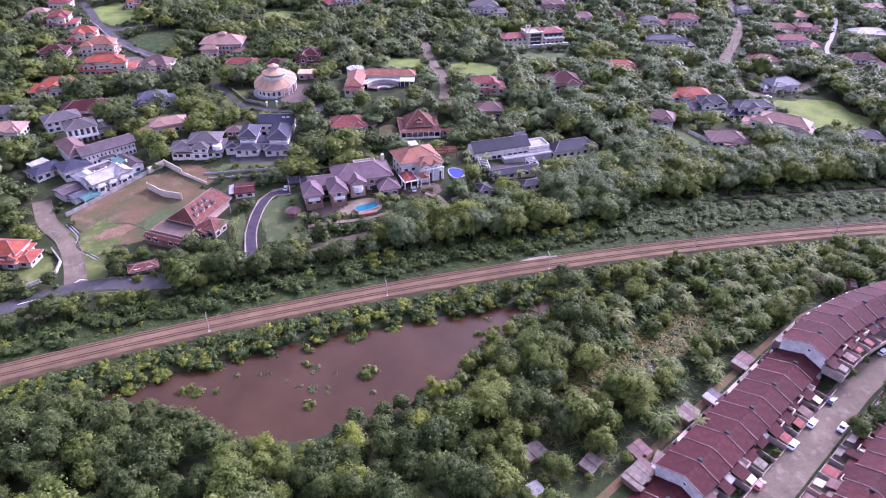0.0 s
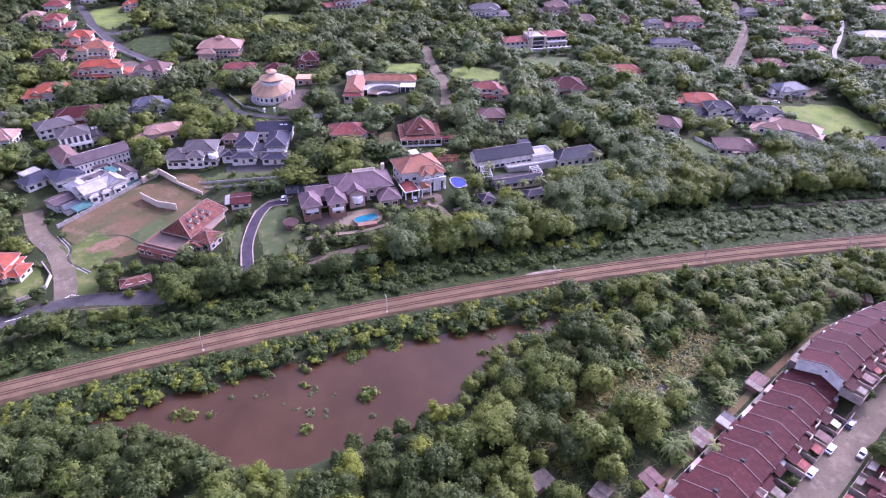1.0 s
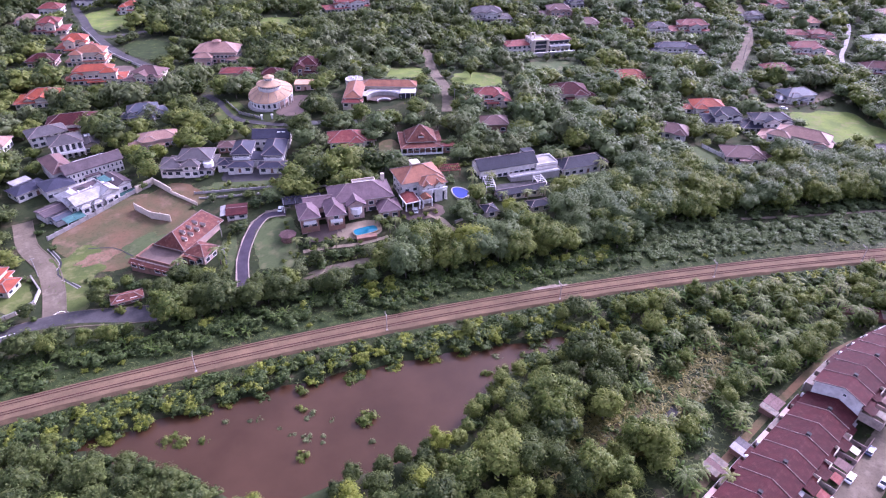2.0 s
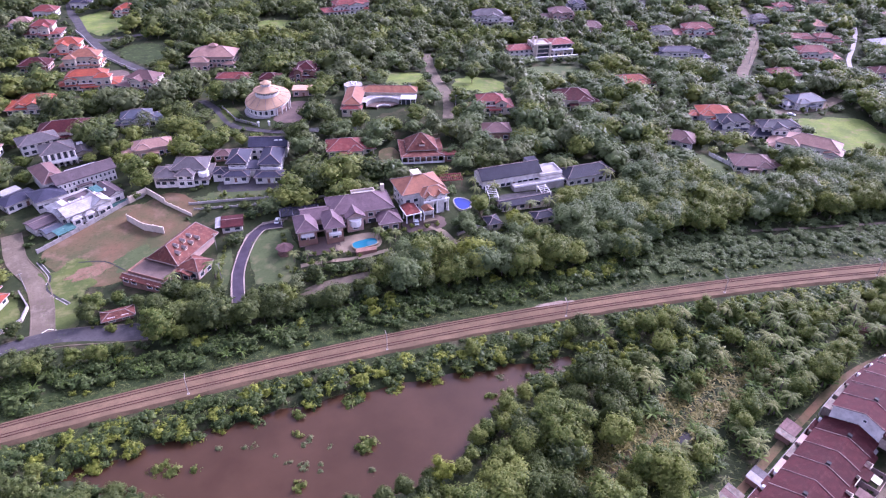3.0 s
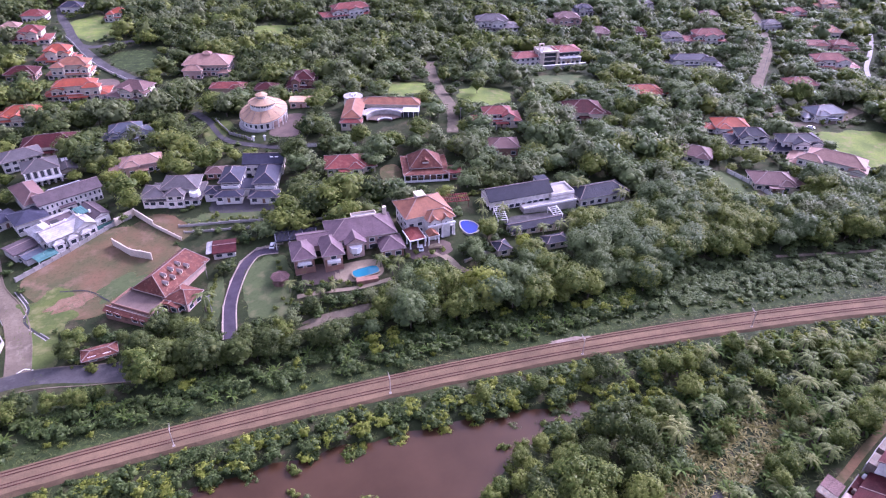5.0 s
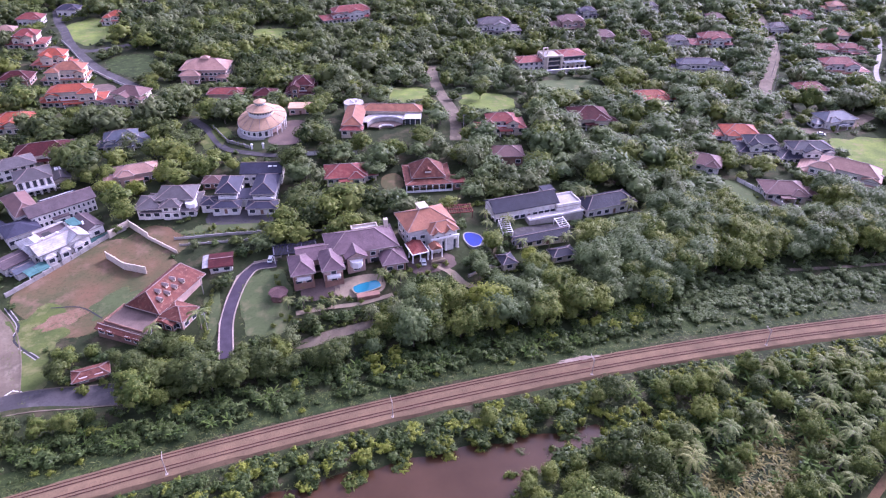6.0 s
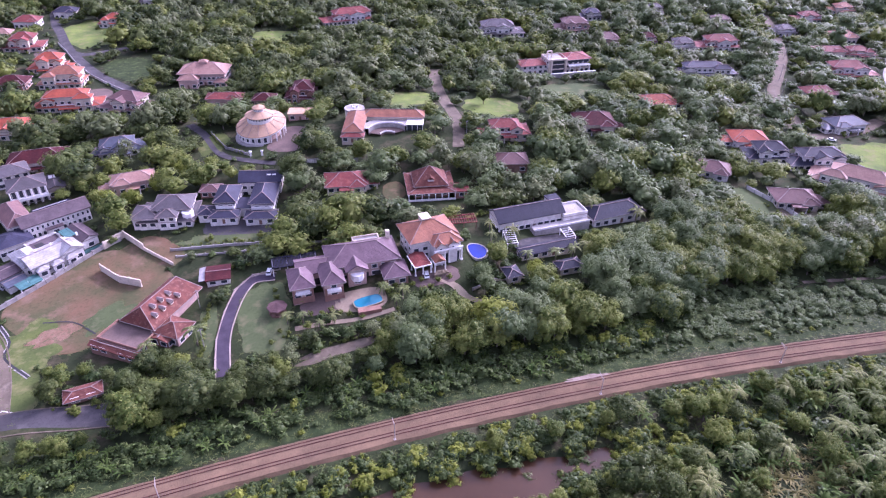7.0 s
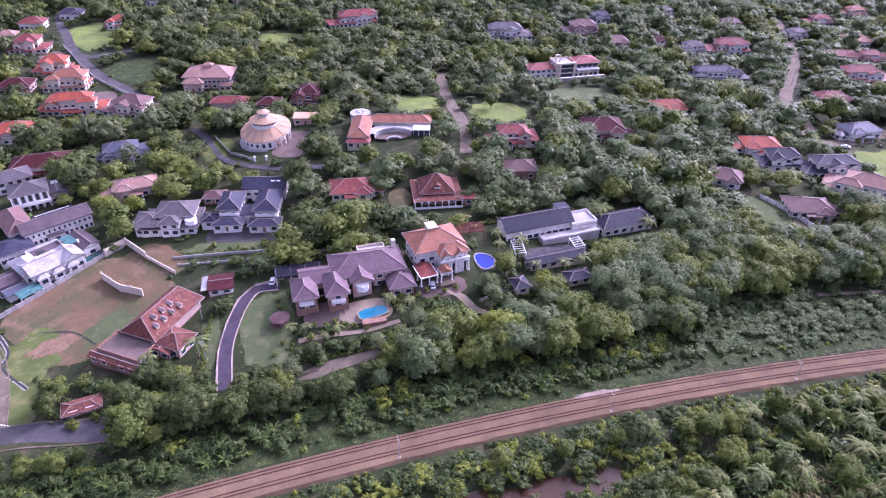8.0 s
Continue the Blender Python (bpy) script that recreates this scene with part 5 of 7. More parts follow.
def terrace_house(s, across, base, side, end):
    """One unit of a terrace: two slopes, a pale party wall cap, a vent, a porch to the street."""
    x, y = row_at(s, across)
    w, front, back, eave, ridge, yard = 6.85, 5.6, 7.6, 4.4, 7.2, 12.0
    k = (ridge - eave) / back
    brow = ridge - k * front
    turn = row_turn(s) + (0 if side > 0 else 180)
    hs = thing("terrace_house", "terrace house with a dark red tiled roof", "house", x, y, turn, z=base, group="terrace houses along the street")
    part("wall", Geo().add([(a, b, z) for a in (-w / 2, w / 2) for b, z in ((-front, -6), (-front, brow - 0.1), (0, ridge - 0.12), (back, eave - 0.1), (back, -6))],
                           [(0, 1, 2, 3, 4), (9, 8, 7, 6, 5), (0, 5, 6, 1), (1, 6, 7, 2), (2, 7, 8, 3), (3, 8, 9, 4)]), WHITE_WALL, hs)
    g, o, t = Geo(), 0.55, 0.2
    pts = [(a, b, z + q) for a in (-w / 2, w / 2) for q in (0, t) for b, z in ((-front - o, brow - o * k), (0, ridge), (back + o, eave - o * k))]
    g.add(pts, [(3, 4, 10, 9)[::-1], (4, 5, 11, 10)[::-1], (0, 1, 7, 6), (1, 2, 8, 7), (0, 3, 4, 1), (1, 4, 5, 2), (6, 7, 10, 9), (7, 8, 11, 10), (0, 6, 9, 3), (2, 5, 11, 8)])
    roof = part("roof", g, ROOF_MAROON, hs)
    pick_vent = round(s / 6.9) % 2 == 0
    caps = Geo()
    caps.beam((-w / 2, -front - o - 0.2, brow - o * k + t - 0.08), (-w / 2, 0, ridge + t - 0.05), 0.15, 0.22)
    caps.beam((-w / 2, 0, ridge + t - 0.05), (-w / 2, back + o, eave - o * k + t - 0.05), 0.13, 0.2)
    part("party_wall_cap", caps, CAP_DULL, roof, "pale mortar cap over the party wall")
    if pick_vent:
        part("vent", Geo().box(-w / 2 + 0.35, -w / 2 + 1.3, -0.5, 0.6, ridge - 0.2, ridge + 0.75), TYRE, roof, "dark roof vent")
    deep, pick = RNG_HOUSE.uniform(2.0, 4.6), int(RNG_HOUSE.integers(7))
    slab = [(3, 2, 1, 0), (4, 5, 6, 7), (0, 1, 5, 4), (1, 2, 6, 5), (2, 3, 7, 6), (3, 0, 4, 7)]

    def sheet(x0, x1, y0, y1, low, high, thick=0.14):
        return Geo().add([(a, b, z + q) for q in (0, thick) for a, b, z in ((x0, y0, low), (x1, y0, low), (x1, y1, high), (x0, y1, high))], slab)

    mid = float(RNG_HOUSE.uniform(-0.8, 1.2))
    part("porch_roof", sheet(-w / 2 + 0.1, mid, -front - deep, -front + 0.05, 2.9, 3.6 + 0.3 * (pick % 2)), ROOF_MAROON if pick != 3 else ROOF_BROWN, hs, "sloping porch roof")
    part("porch_roof", sheet(mid + 0.15, w / 2 - 0.1, -front - deep * 0.6, -front + 0.05, 2.6, 3.1), (ROOF_MAROON, ROOF_RED, PINK_WALL, TIN, ROOF_MAROON, CONCRETE, ROOF_MAROON)[pick], hs, "low porch roof")
    if pick != 5:
        u = float(RNG_HOUSE.uniform(-2.8, -0.5))
        part("awning", sheet(u, u + RNG_HOUSE.uniform(2.2, 3.6), -yard + RNG_HOUSE.uniform(0.1, 1.2), -front - deep - 0.1, 2.2, 2.6, 0.07), (TIN, ROOF_RED, CREAM_WALL, PINK_WALL, ROOF_BROWN, TIN, ROOF_RED)[pick], hs, "sheet awning over the yard")
    if pick in (1, 2, 4, 6):
        part("balcony_wall", Geo().box(mid, w / 2 - 0.2, -front - deep * 0.6 - 0.2, -front - deep * 0.6, 2.2, 3.9), CREAM_WALL, hs, "cream balcony wall")
        part("balcony_wall", Geo().box(w / 2 - 0.38, w / 2 - 0.2, -front - deep * 0.6, -front - 0.1, 2.2, 3.9), CREAM_WALL, hs, "cream balcony wall")
    part("yard_paving", Geo().box(-w / 2 + 0.2, w / 2, -yard + 0.2, -front, -0.3, 0.12), (PALE_ROAD, PINK_PAVING, SAND)[pick % 3], hs, "paved front yard")
    part("back_lean_to", Geo().box(-w / 2 + 0.2, w / 2 - RNG_HOUSE.uniform(0.4, 3.0), back, back + 2.2, -1.2, 2.4), (TIN, ROOF_MAROON, PINK_WALL, CONCRETE)[pick % 4], hs, "low lean-to at the back")
    part("water_tank", Geo().rings([(0.05, 1.25), (0.5, 1.1), (0.55, 0.0)], 10), TRIM if pick % 2 else TIN, hs, "pale water tank behind the house").matrix_basis = pose(w / 2 - 1.0, back + 1.0, 2.4 if pick % 3 else 0.3)
    part("porch_wall", Geo().box(-w / 2, -w / 2 + 0.18, -yard, -front, -0.5, 2.5), (GRIMY_WALL, PINK_WALL, CAP_DULL)[pick % 3], hs)
    part("gate_wall", Geo().box(-w / 2 + 0.2, w / 2, -yard, -yard + 0.2, -0.5, 1.2), (GRIMY_WALL, CAP_DULL, PINK_WALL)[pick % 3], hs)
    part("yard_wall", Geo().box(-w / 2, w / 2, back + 2.3, back + 2.5, -1.5, 1.6), CONCRETE, hs)
    for a in (-1.5, 1.5):
        window_on(hs, 1.4, 1.2, pose(a, -front, 0.9))
    if end:
        window_on(hs, 0.9, 0.9, pose(-w / 2, -0.6, 4.6, 0, 0, -90))


for i in range(-6, 22):
    base = -4.2 if i < 0 else -0.3 if i < 10 else 4.2
    terrace_house(6.9 * i - 22.4, 0 if i < 10 else 0.3, base, 1, i in (0, 10))
for i in range(-6, 8):
    terrace_house(6.9 * i + 3.2, 33.5, 0.0, -1, False)
for s in range(-60, 120, 8):
    keep_box(*row_at(s, 14), row_turn(s), 9, 45)


# ---- walls, pools, garden things ----
def wall_run(label, points, high, material, thick=0.25, bay=4.0, cap=True, name="boundary_wall"):
    """A garden wall in straight bays with posts and a coping, that follows the land."""
    x0, y0 = points[0]
    root = thing(name, label, "wall", x0, y0)
    base = root.matrix_basis.translation
    for (xa, ya), (xb, yb) in zip(points, points[1:]):
        length = math.hypot(xb - xa, yb - ya)
        n = max(1, round(length / bay))
        for i in range(n):
            p = Vector((xa + (xb - xa) * i / n, ya + (yb - ya) * i / n, 0))
            q = Vector((xa + (xb - xa) * (i + 1) / n, ya + (yb - ya) * (i + 1) / n, 0))
            z = max(ground_z(p.x, p.y), ground_z(q.x, q.y)) - base.z
            a, b = p - Vector((base.x, base.y, -z)), q - Vector((base.x, base.y, -z))
            part("panel", Geo().beam(a + Vector((0, 0, -1.2)), b + Vector((0, 0, -1.2)), thick, high + 1.2), material, root)
            part("post", Geo().box(a.x - 0.22, a.x + 0.22, a.y - 0.22, a.y + 0.22, z - 1.2, z + high + 0.25), CONCRETE if cap else material, root)
            if cap:
                part("coping", Geo().beam(a + Vector((0, 0, high)), b + Vector((0, 0, high)), thick + 0.15, 0.1), CONCRETE, root)
    return root


wall_run("white panel wall along the bare plot", [(-78, 284), (-61, 298), (-46, 311), (-39, 315)], 1.6, CONCRETE)
wall_run("tall cream retaining wall at the plot's corner", [(-45, 311), (-38, 317), (-30, 305)], 3.0, CREAM_WALL, 0.4, 6, cap=False)
wall_run("cream wall along the upper plot", [(-30, 305), (-19, 291)], 1.6, CREAM_WALL, 0.3, cap=False)
wall_run("cream retaining wall inside the bare plot", [(-45, 297), (-38, 287.5), (-30, 282)], 3.2, CREAM_WALL, 0.35, 6, cap=False)
wall_run("white garden wall before the twin house", [(-20, 301), (0, 297), (20, 292), (22, 300)], 1.0, CONCRETE, cap=False)
wall_run("pale wall along a drain below the garden", [(-18, 296), (0, 292), (22, 287), (62, 284)], 0.7, CONCRETE, cap=False)
wall_run("dark hedge-topped wall round the round house", [(-1, 400), (5, 379), (15, 367)], 1.3, CONCRETE, cap=False)
wall_run("white wall behind the red roofed house", [(40, 349), (63, 342)], 1.8, WHITE_WALL)
wall_run("white compound wall beside a grass plot", [(232, 279), (236, 262), (237, 246)], 1.8, WHITE_WALL)
wall_run("pale wall along the large pink house", [(300, 288), (304, 268), (300, 250)], 1.5, CREAM_WALL)
wall_run("low pale wall along the driveway", [(19, 273.5), (9, 273.8), (2, 267), (-2.2, 256), (-5.4, 243), (-6.4, 230)], 0.45, GRIMY_WALL, 0.22, cap=False)
wall_run("pale curved garden wall by the lane", [(-80, 258), (-75.5, 248), (-76, 240), (-81, 235), (-90, 230)], 1.4, CREAM_WALL, 0.3)
wall_run("white posted wall along the street of houses", [(-100, 598), (-93, 580), (-84, 553), (-72, 524), (-60, 504), (-48, 485)], 1.5, WHITE_WALL, 0.25, 3.5)
wall_run("low white wall by the villa", [(83, 240), (92, 243), (104, 242)], 0.9, CREAM_WALL, 0.3)
for x, y in ((16, 366), (21.3, 364.5)):
    post = thing("gate_post", "white gate post at the lane", "gate post", x, y)
    part("shaft", Geo().box(-0.45, 0.45, -0.45, 0.45, -0.5, 2.2), TRIM, post)
    part("cap", Geo().rings([(0.75, 2.2), (0.75, 2.4), (0.1, 2.9)], 8), TRIM, post)


def pool(label, x, y, outline, water, deck):
    """A pool with a pale coping set in its terrace."""
    z = max(ground_z(x + a, y + b) for a, b in outline) + 0.16
    root = thing("swimming_pool", label, "pool", x, y, z=z)
    n = len(outline)
    part("water", Geo().add([(a, b, 0.03) for a, b in outline], [tuple(range(n))]), water, root)
    g = Geo()
    for a, b in outline:
        r = math.hypot(a, b)
        for k, z in ((1 - 0.05 / r, -1.5), (1 - 0.05 / r, 0.10), (1 + 0.45 / r, 0.10), (1 + 0.45 / r, -1.5)):
            g.v.append((a * k, b * k, z))
    for p in range(n):
        q = (p + 1) % n
        g.f += [(4 * p + e, 4 * q + e, 4 * q + e + 1, 4 * p + e + 1) for e in range(3)]
    part("coping", g, deck, root)
    keep_box(x, y, 0, 10, 9)


pool("bright turquoise kidney-shaped swimming pool", 46, 244.5, [(5.0 * math.copysign(abs(math.cos(t)) ** 0.6, math.cos(t)), 2.6 * math.copysign(abs(math.sin(t)) ** 0.6, math.sin(t)) + 0.5 * math.sin(1.3 * math.cos(t) * 2)) for t in (2 * math.pi * i / 28 for i in range(28))], POOL_BLUE, SAND)
pool("deep blue oval swimming pool with a white rim", 91.5, 259.5, [(3.4 * math.cos(t) + 0.5 * math.cos(2 * t), 5.0 * math.sin(t)) for t in (2 * math.pi * i / 28 for i in range(28))], POOL_DEEP, CONCRETE)
part("pool_deck", Geo().box(-4.5, 3.5, -5.6, -3.2, -2.0, 0.1), BRICK_WALL, bpy.data.objects["swimming_pool"], "brown brick pool edge")


def hut():
    hs = house_root("small hut with a faded maroon roof and a white lean-to", -4, 277, -4, 13, 10, "hut")
    wing(hs, 1.2, 0, 8, 8.5, 2.8, "gx", 0.8, ROOF_MAROON, WHITE_WALL, 0.5)
    part("lean_to", Geo().add([(-5.6, -4.0, 2.3), (-3.2, -4.0, 2.7), (-3.2, 4.6, 2.7), (-5.6, 4.6, 2.3), (-5.6, -4.0, 2.4), (-3.2, -4.0, 2.8), (-3.2, 4.6, 2.8), (-5.6, 4.6, 2.4)], [(3, 2, 1, 0), (4, 5, 6, 7), (0, 1, 5, 4), (1, 2, 6, 5), (2, 3, 7, 6), (3, 0, 4, 7)]), ROOF_WHITE, hs, "white sheet lean-to")


hut()


def pergola():
    x, y = 24.5, 273
    keep_box(x, y, 0, 18, 8)
    root = thing("pergola", "dark timber pergola with close slats over a drive", "pergola", x, y, -2)
    for u in (-8, -2.7, 2.7, 8):
        for v in (-3.2, 3.2):
            part("post", Geo().box(u - 0.15, u + 0.15, v - 0.15, v + 0.15, -1, 2.9), TRIM, root)
    for v in (-3.2, 3.2):
        part("beam", Geo().box(-8.3, 8.3, v - 0.12, v + 0.12, 2.9, 3.2), ROOF_SLATE, root)
    for i in range(34):
        u = -8.2 + i * 0.497
        part("slat", Geo().box(u - 0.10, u + 0.10, -3.6, 3.6, 3.2, 3.36), ROOF_SLATE, root)
    x, y = 92.5, 279
    keep_box(x, y, 0, 12, 8)
    root = thing("trellis", "red-brown timber trellis by a pool", "pergola", x, y, -8)
    for u in (-5, 0, 5):
        for v in (-3, 3):
            part("post", Geo().box(u - 0.15, u + 0.15, v - 0.15, v + 0.15, -1, 2.8), TIMBER, root)
    for v in (-3, 0, 3):
        part("beam", Geo().box(-5.4, 5.4, v - 0.14, v + 0.14, 2.8, 3.1), ROOF_RED, root)
    for i in range(12):
        u = -5.2 + i * 0.945
        part("slat", Geo().box(u - 0.12, u + 0.12, -3.5, 3.5, 3.1, 3.28), ROOF_RED, root)
    for x, y, rot, n in ((106.5, 262.5, -8, 7), (131, 261.5, 4, 5)):
        root = thing("garden_trellis", "white timber trellis frame stepping down a terrace", "trellis", x, y, rot)
        for u in (-2.0, 2.0):
            part("rail", Geo().beam((u, -1.2 * n / 2, 2.0), (u, 1.2 * n / 2, 3.2), 0.22, 0.22), TRIM, root)
            for v in (-1.2 * n / 2 + 0.2, 1.2 * n / 2 - 0.2):
                part("post", Geo().box(u - 0.12, u + 0.12, v - 0.12, v + 0.12, -0.5, 2.6 + 0.16 * v), TRIM, root)
        for i in range(n):
            v = -1.2 * n / 2 + 0.6 + 1.2 * i
            part("slat", Geo().box(-2.3, 2.3, v - 0.1, v + 0.1, 2.75 + 0.16 * v, 2.9 + 0.16 * v), TRIM, root)
    root = thing("gazebo", "round timber gazebo with a brown shingle roof", "gazebo", 15.5, 250)
    keep_box(15.5, 250, 0, 7, 7)
    part("deck", Geo().rings([(3.0, -0.6), (3.0, 0.35)], 8), TIMBER, root)
    part("roof", Geo().rings([(3.5, 2.5), (3.5, 2.7), (0.15, 4.2)], 8), ROOF_BROWN, root)
    for i in range(8):
        a = math.pi * (2 * i + 1) / 8
        part("post", Geo().box(2.7 * math.cos(a) - 0.1, 2.7 * math.cos(a) + 0.1, 2.7 * math.sin(a) - 0.1, 2.7 * math.sin(a) + 0.1, 0.3, 2.6), TIMBER, root)


pergola()


def car(label, x, y, rot, paint, z=None):
    """A parked car: body, glass cabin, roof, four wheels, lamps."""
    root = thing("car", label, "car", x, y, rot, z=ground_z(x, y) + 0.14 if z is None else z, group="parked cars")
    body = [(-2.1, 0.35), (-2.15, 0.8), (-1.9, 0.95), (1.2, 0.95), (2.05, 0.78), (2.15, 0.35)]
    cab = [(-1.75, 0.95), (-1.35, 1.42), (0.35, 1.42), (1.15, 0.95)]
    for name, profile, half, inset, mat in (("body", body, 0.86, 0.86, paint), ("cabin_glass", cab, 0.78, 0.66, PANE)):
        n = len(profile)
        verts = [(a, s * (half if b < 1.2 else inset), b) for s in (-1, 1) for a, b in profile]
        part(name, Geo().add(verts, [tuple(range(n))[::1], tuple(range(2 * n - 1, n - 1, -1))] + [(i, (i + 1) % n, n + (i + 1) % n, n + i)[::-1] for i in range(n)]), mat, root)
    part("car_roof", Geo().box(-1.38, 0.38, -0.67, 0.67, 1.41, 1.47), paint, root)
    for a in (-1.3, 1.35):
        for b in (-0.8, 0.8):
            g = Geo().rings([(0.31, -0.11), (0.33, 0.0), (0.31, 0.11)], 12)
            wheel = part("wheel", g, TYRE, root)
            wheel.matrix_basis = pose(a, b, 0.33, 90, 0, 0)
    for b in (-0.6, 0.6):
        part("headlight", Geo().box(2.05, 2.16, b - 0.18, b + 0.18, 0.58, 0.75), TRIM, root)


PAINTS = [surface(n, a, b, 0.3, 0.4, 2.0, 0.02, 0.01) for n, a, b in (("white car paint", (0.75, 0.75, 0.76), (0.70, 0.70, 0.71)), ("dark blue car paint", (0.06, 0.07, 0.13), (0.05, 0.06, 0.11)), ("silver car paint", (0.42, 0.42, 0.44), (0.38, 0.38, 0.40)), ("red car paint", (0.32, 0.04, 0.04), (0.28, 0.035, 0.035)))]
for label, x, y, rot, paint in (
        ("dark blue car parked in the street", *row_at(37.5, 12.9), 24, 1), ("white car parked at the kerb", *row_at(24, 12.8), 24, 0),
        ("silver car parked at the kerb", *row_at(29, 19.3), 204, 2),
        ("white car parked by a gate", *row_at(12, 12.7), 24, 0), ("white car at the far end of the street", *row_at(75, 12.8), 16, 0),
        ("red car parked in the street", *row_at(-8, 12.8), 24, 3),
        ("white car on the drive by a pergola", 15, 273, 75, 0), ("white car under a portico", 69, 251, 80, 0),
        ("silver car before the white compound", -77, 297, 38, 2), ("white car in a lane", 312, 311, -40, 0)):
    car(label, x, y, rot, PAINTS[paint])

# sheds and sheets behind the terrace
for label, x, y, rot, w, d, mat in (
        ("rusty tin-roofed shed behind the terrace", 111, 105.5, 24, 6, 4.5, TIN), ("pale tin-roofed shed behind the terrace", 141, 119, 24, 7, 4, TIN),
        ("white tin shed in the wood", 62, 106, 20, 6, 4, TIN), ("small shed with an orange roof", 57.5, 95, 10, 3.5, 3, ROOF_ORANGE),
        ("long low red shed beside the path", 203, 145, -35, 14, 4, ROOF_MAROON), ("low grey tin shed in scrub", 86, 91, 24, 9, 5, TIN),
        ("grey tin shed among bananas", 122, 108.5, 24, 5, 4, ROOF_GREY),
        ("low shed with a patched tin roof", 75, 98, 30, 5, 3.5, TIN), ("low shed with a patched rusty roof", 90, 98, 18, 5, 4, ROOF_BROWN),
        ("small tin lean-to in a scrap yard", 94, 93, 40, 4.5, 3.5, TIN)):
    shed = thing("shed", label, "shed", x, y, rot)
    keep_box(x, y, rot, w, d)
    part("wall", Geo().box(-w / 2, w / 2, -d / 2, d / 2, -1, 1.7), BRICK_WALL, shed)
    n = max(2, int(w / 1.8))
    for i in range(n):
        u, dz, cut = -w / 2 - 0.2 + i * (w + 0.4) / n, float(RNG_HOUSE.uniform(-0.12, 0.14)), float(RNG_HOUSE.uniform(-0.2, 1.1))
        part("roof_sheet", Geo().add([(a, b, 1.85 + dz + (0.5 if b > 0 else 0.0) + q) for q in (0, 0.06) for a, b in ((u, -d / 2 - cut), (u + (w + 0.4) / n + 0.1, -d / 2 - cut), (u + (w + 0.4) / n + 0.1, d / 2 + 0.3), (u, d / 2 + 0.3))],
                                     [(3, 2, 1, 0), (4, 5, 6, 7), (0, 1, 5, 4), (1, 2, 6, 5), (2, 3, 7, 6), (3, 0, 4, 7)]), mat if RNG_HOUSE.uniform() < 0.6 else (TIN, CONCRETE, ROOF_BROWN)[int(RNG_HOUSE.integers(3))], shed, "lapped roof sheet")
    part("door", Geo().box(-0.45, 0.45, -d / 2 - 0.06, -d / 2 - 0.01, -0.1, 1.6), TIMBER, shed)
for x0, y0, x1, y1 in ((-66.5, 232.5, -69.5, 230), (-66.5, 232.5, -61, 229.5), (-86, 222, -79, 223.5)):
    setting("road_marking", Geo().beam((x0, y0, ground_z(x0, y0) + 0.15), (x1, y1, ground_z(x1, y1) + 0.15), 0.3, 0.012), TRIM, "worn white road line", "road marking")
for x, y, h in ((-78, 259, 8.5), (-9, 240, 9), (-10, 262, 8), (350, 395, 11), (332, 372, 11), (384, 430, 11), (305, 345, 10), (120, 352, 8)):
    pole = thing("utility_pole", "slim pale utility pole", "pole", x, y, 20)
    part("shaft", Geo().tube([(0, 0, -1), (0, 0, h)], [0.16, 0.11], 6), CONCRETE, pole)
    part("crossarm", Geo().box(-0.9, 0.9, -0.06, 0.06, h - 0.6, h - 0.45), CONCRETE, pole)


# ---- woods ----
RNG = np.random.default_rng(7)


OCTA_V = np.array([(1, 0, 0), (0, 1, 0), (-1, 0, 0), (0, -1, 0), (0, 0, 1), (0, 0, -1)], float)
OCTA_F = np.array([(0, 1, 4), (1, 2, 4), (2, 3, 4), (3, 0, 4), (1, 0, 5), (2, 1, 5), (3, 2, 5), (0, 3, 5)])


def leaf_blades(centres, radii, per, size, squash=1.0, low=-0.35, heart=None, round_off=0.6):
    """Small pointed leaves over the skin of each clump, turned outwards from the clump and from the crown's heart."""
    n = len(centres) * per
    way = RNG.normal(size=(n, 3))
    way[:, 2] = np.where(way[:, 2] < low, -way[:, 2], way[:, 2])
    way /= np.linalg.norm(way, axis=1, keepdims=True)
    c, r = np.repeat(centres, per, 0), np.repeat(radii, per)[:, None]
    at = c + way * r * RNG.uniform(0.66, 1.24, (n, 1)) * np.array([1, 1, squash])
    crown = at - (np.array([0, 0, 0]) if heart is None else heart)
    crown /= np.linalg.norm(crown, axis=1, keepdims=True) + 1e-6
    normal = way * (1.35 - round_off) + crown * round_off + RNG.normal(size=(n, 3)) * 0.32 + np.array([0, 0, 0.15])
    normal /= np.linalg.norm(normal, axis=1, keepdims=True)
    a = np.cross(normal, RNG.normal(size=(n, 3)))
    a /= np.linalg.norm(a, axis=1, keepdims=True)
    b = np.cross(normal, a)
    s = size * RNG.uniform(0.55, 1.25, (n, 1))
    v = np.stack([at - a * s - b * s * 0.6, at - a * s * 0.8 + b * s * 0.75, at + a * s * 1.25], 1).reshape(-1, 3)
    return v, np.arange(3 * n).reshape(n, 3)


def cores(centres, radii, share=0.8, squash=1.0):
    v = OCTA_V[None] * (radii * share * 1.2)[:, None, None] * RNG.uniform(0.8, 1.15, (len(centres), 6, 1)) * np.array([1, 1, squash]) + centres[:, None]
    f = OCTA_F[None] + 6 * np.arange(len(centres))[:, None, None]
    return v.reshape(-1, 3), f.reshape(-1, 3)


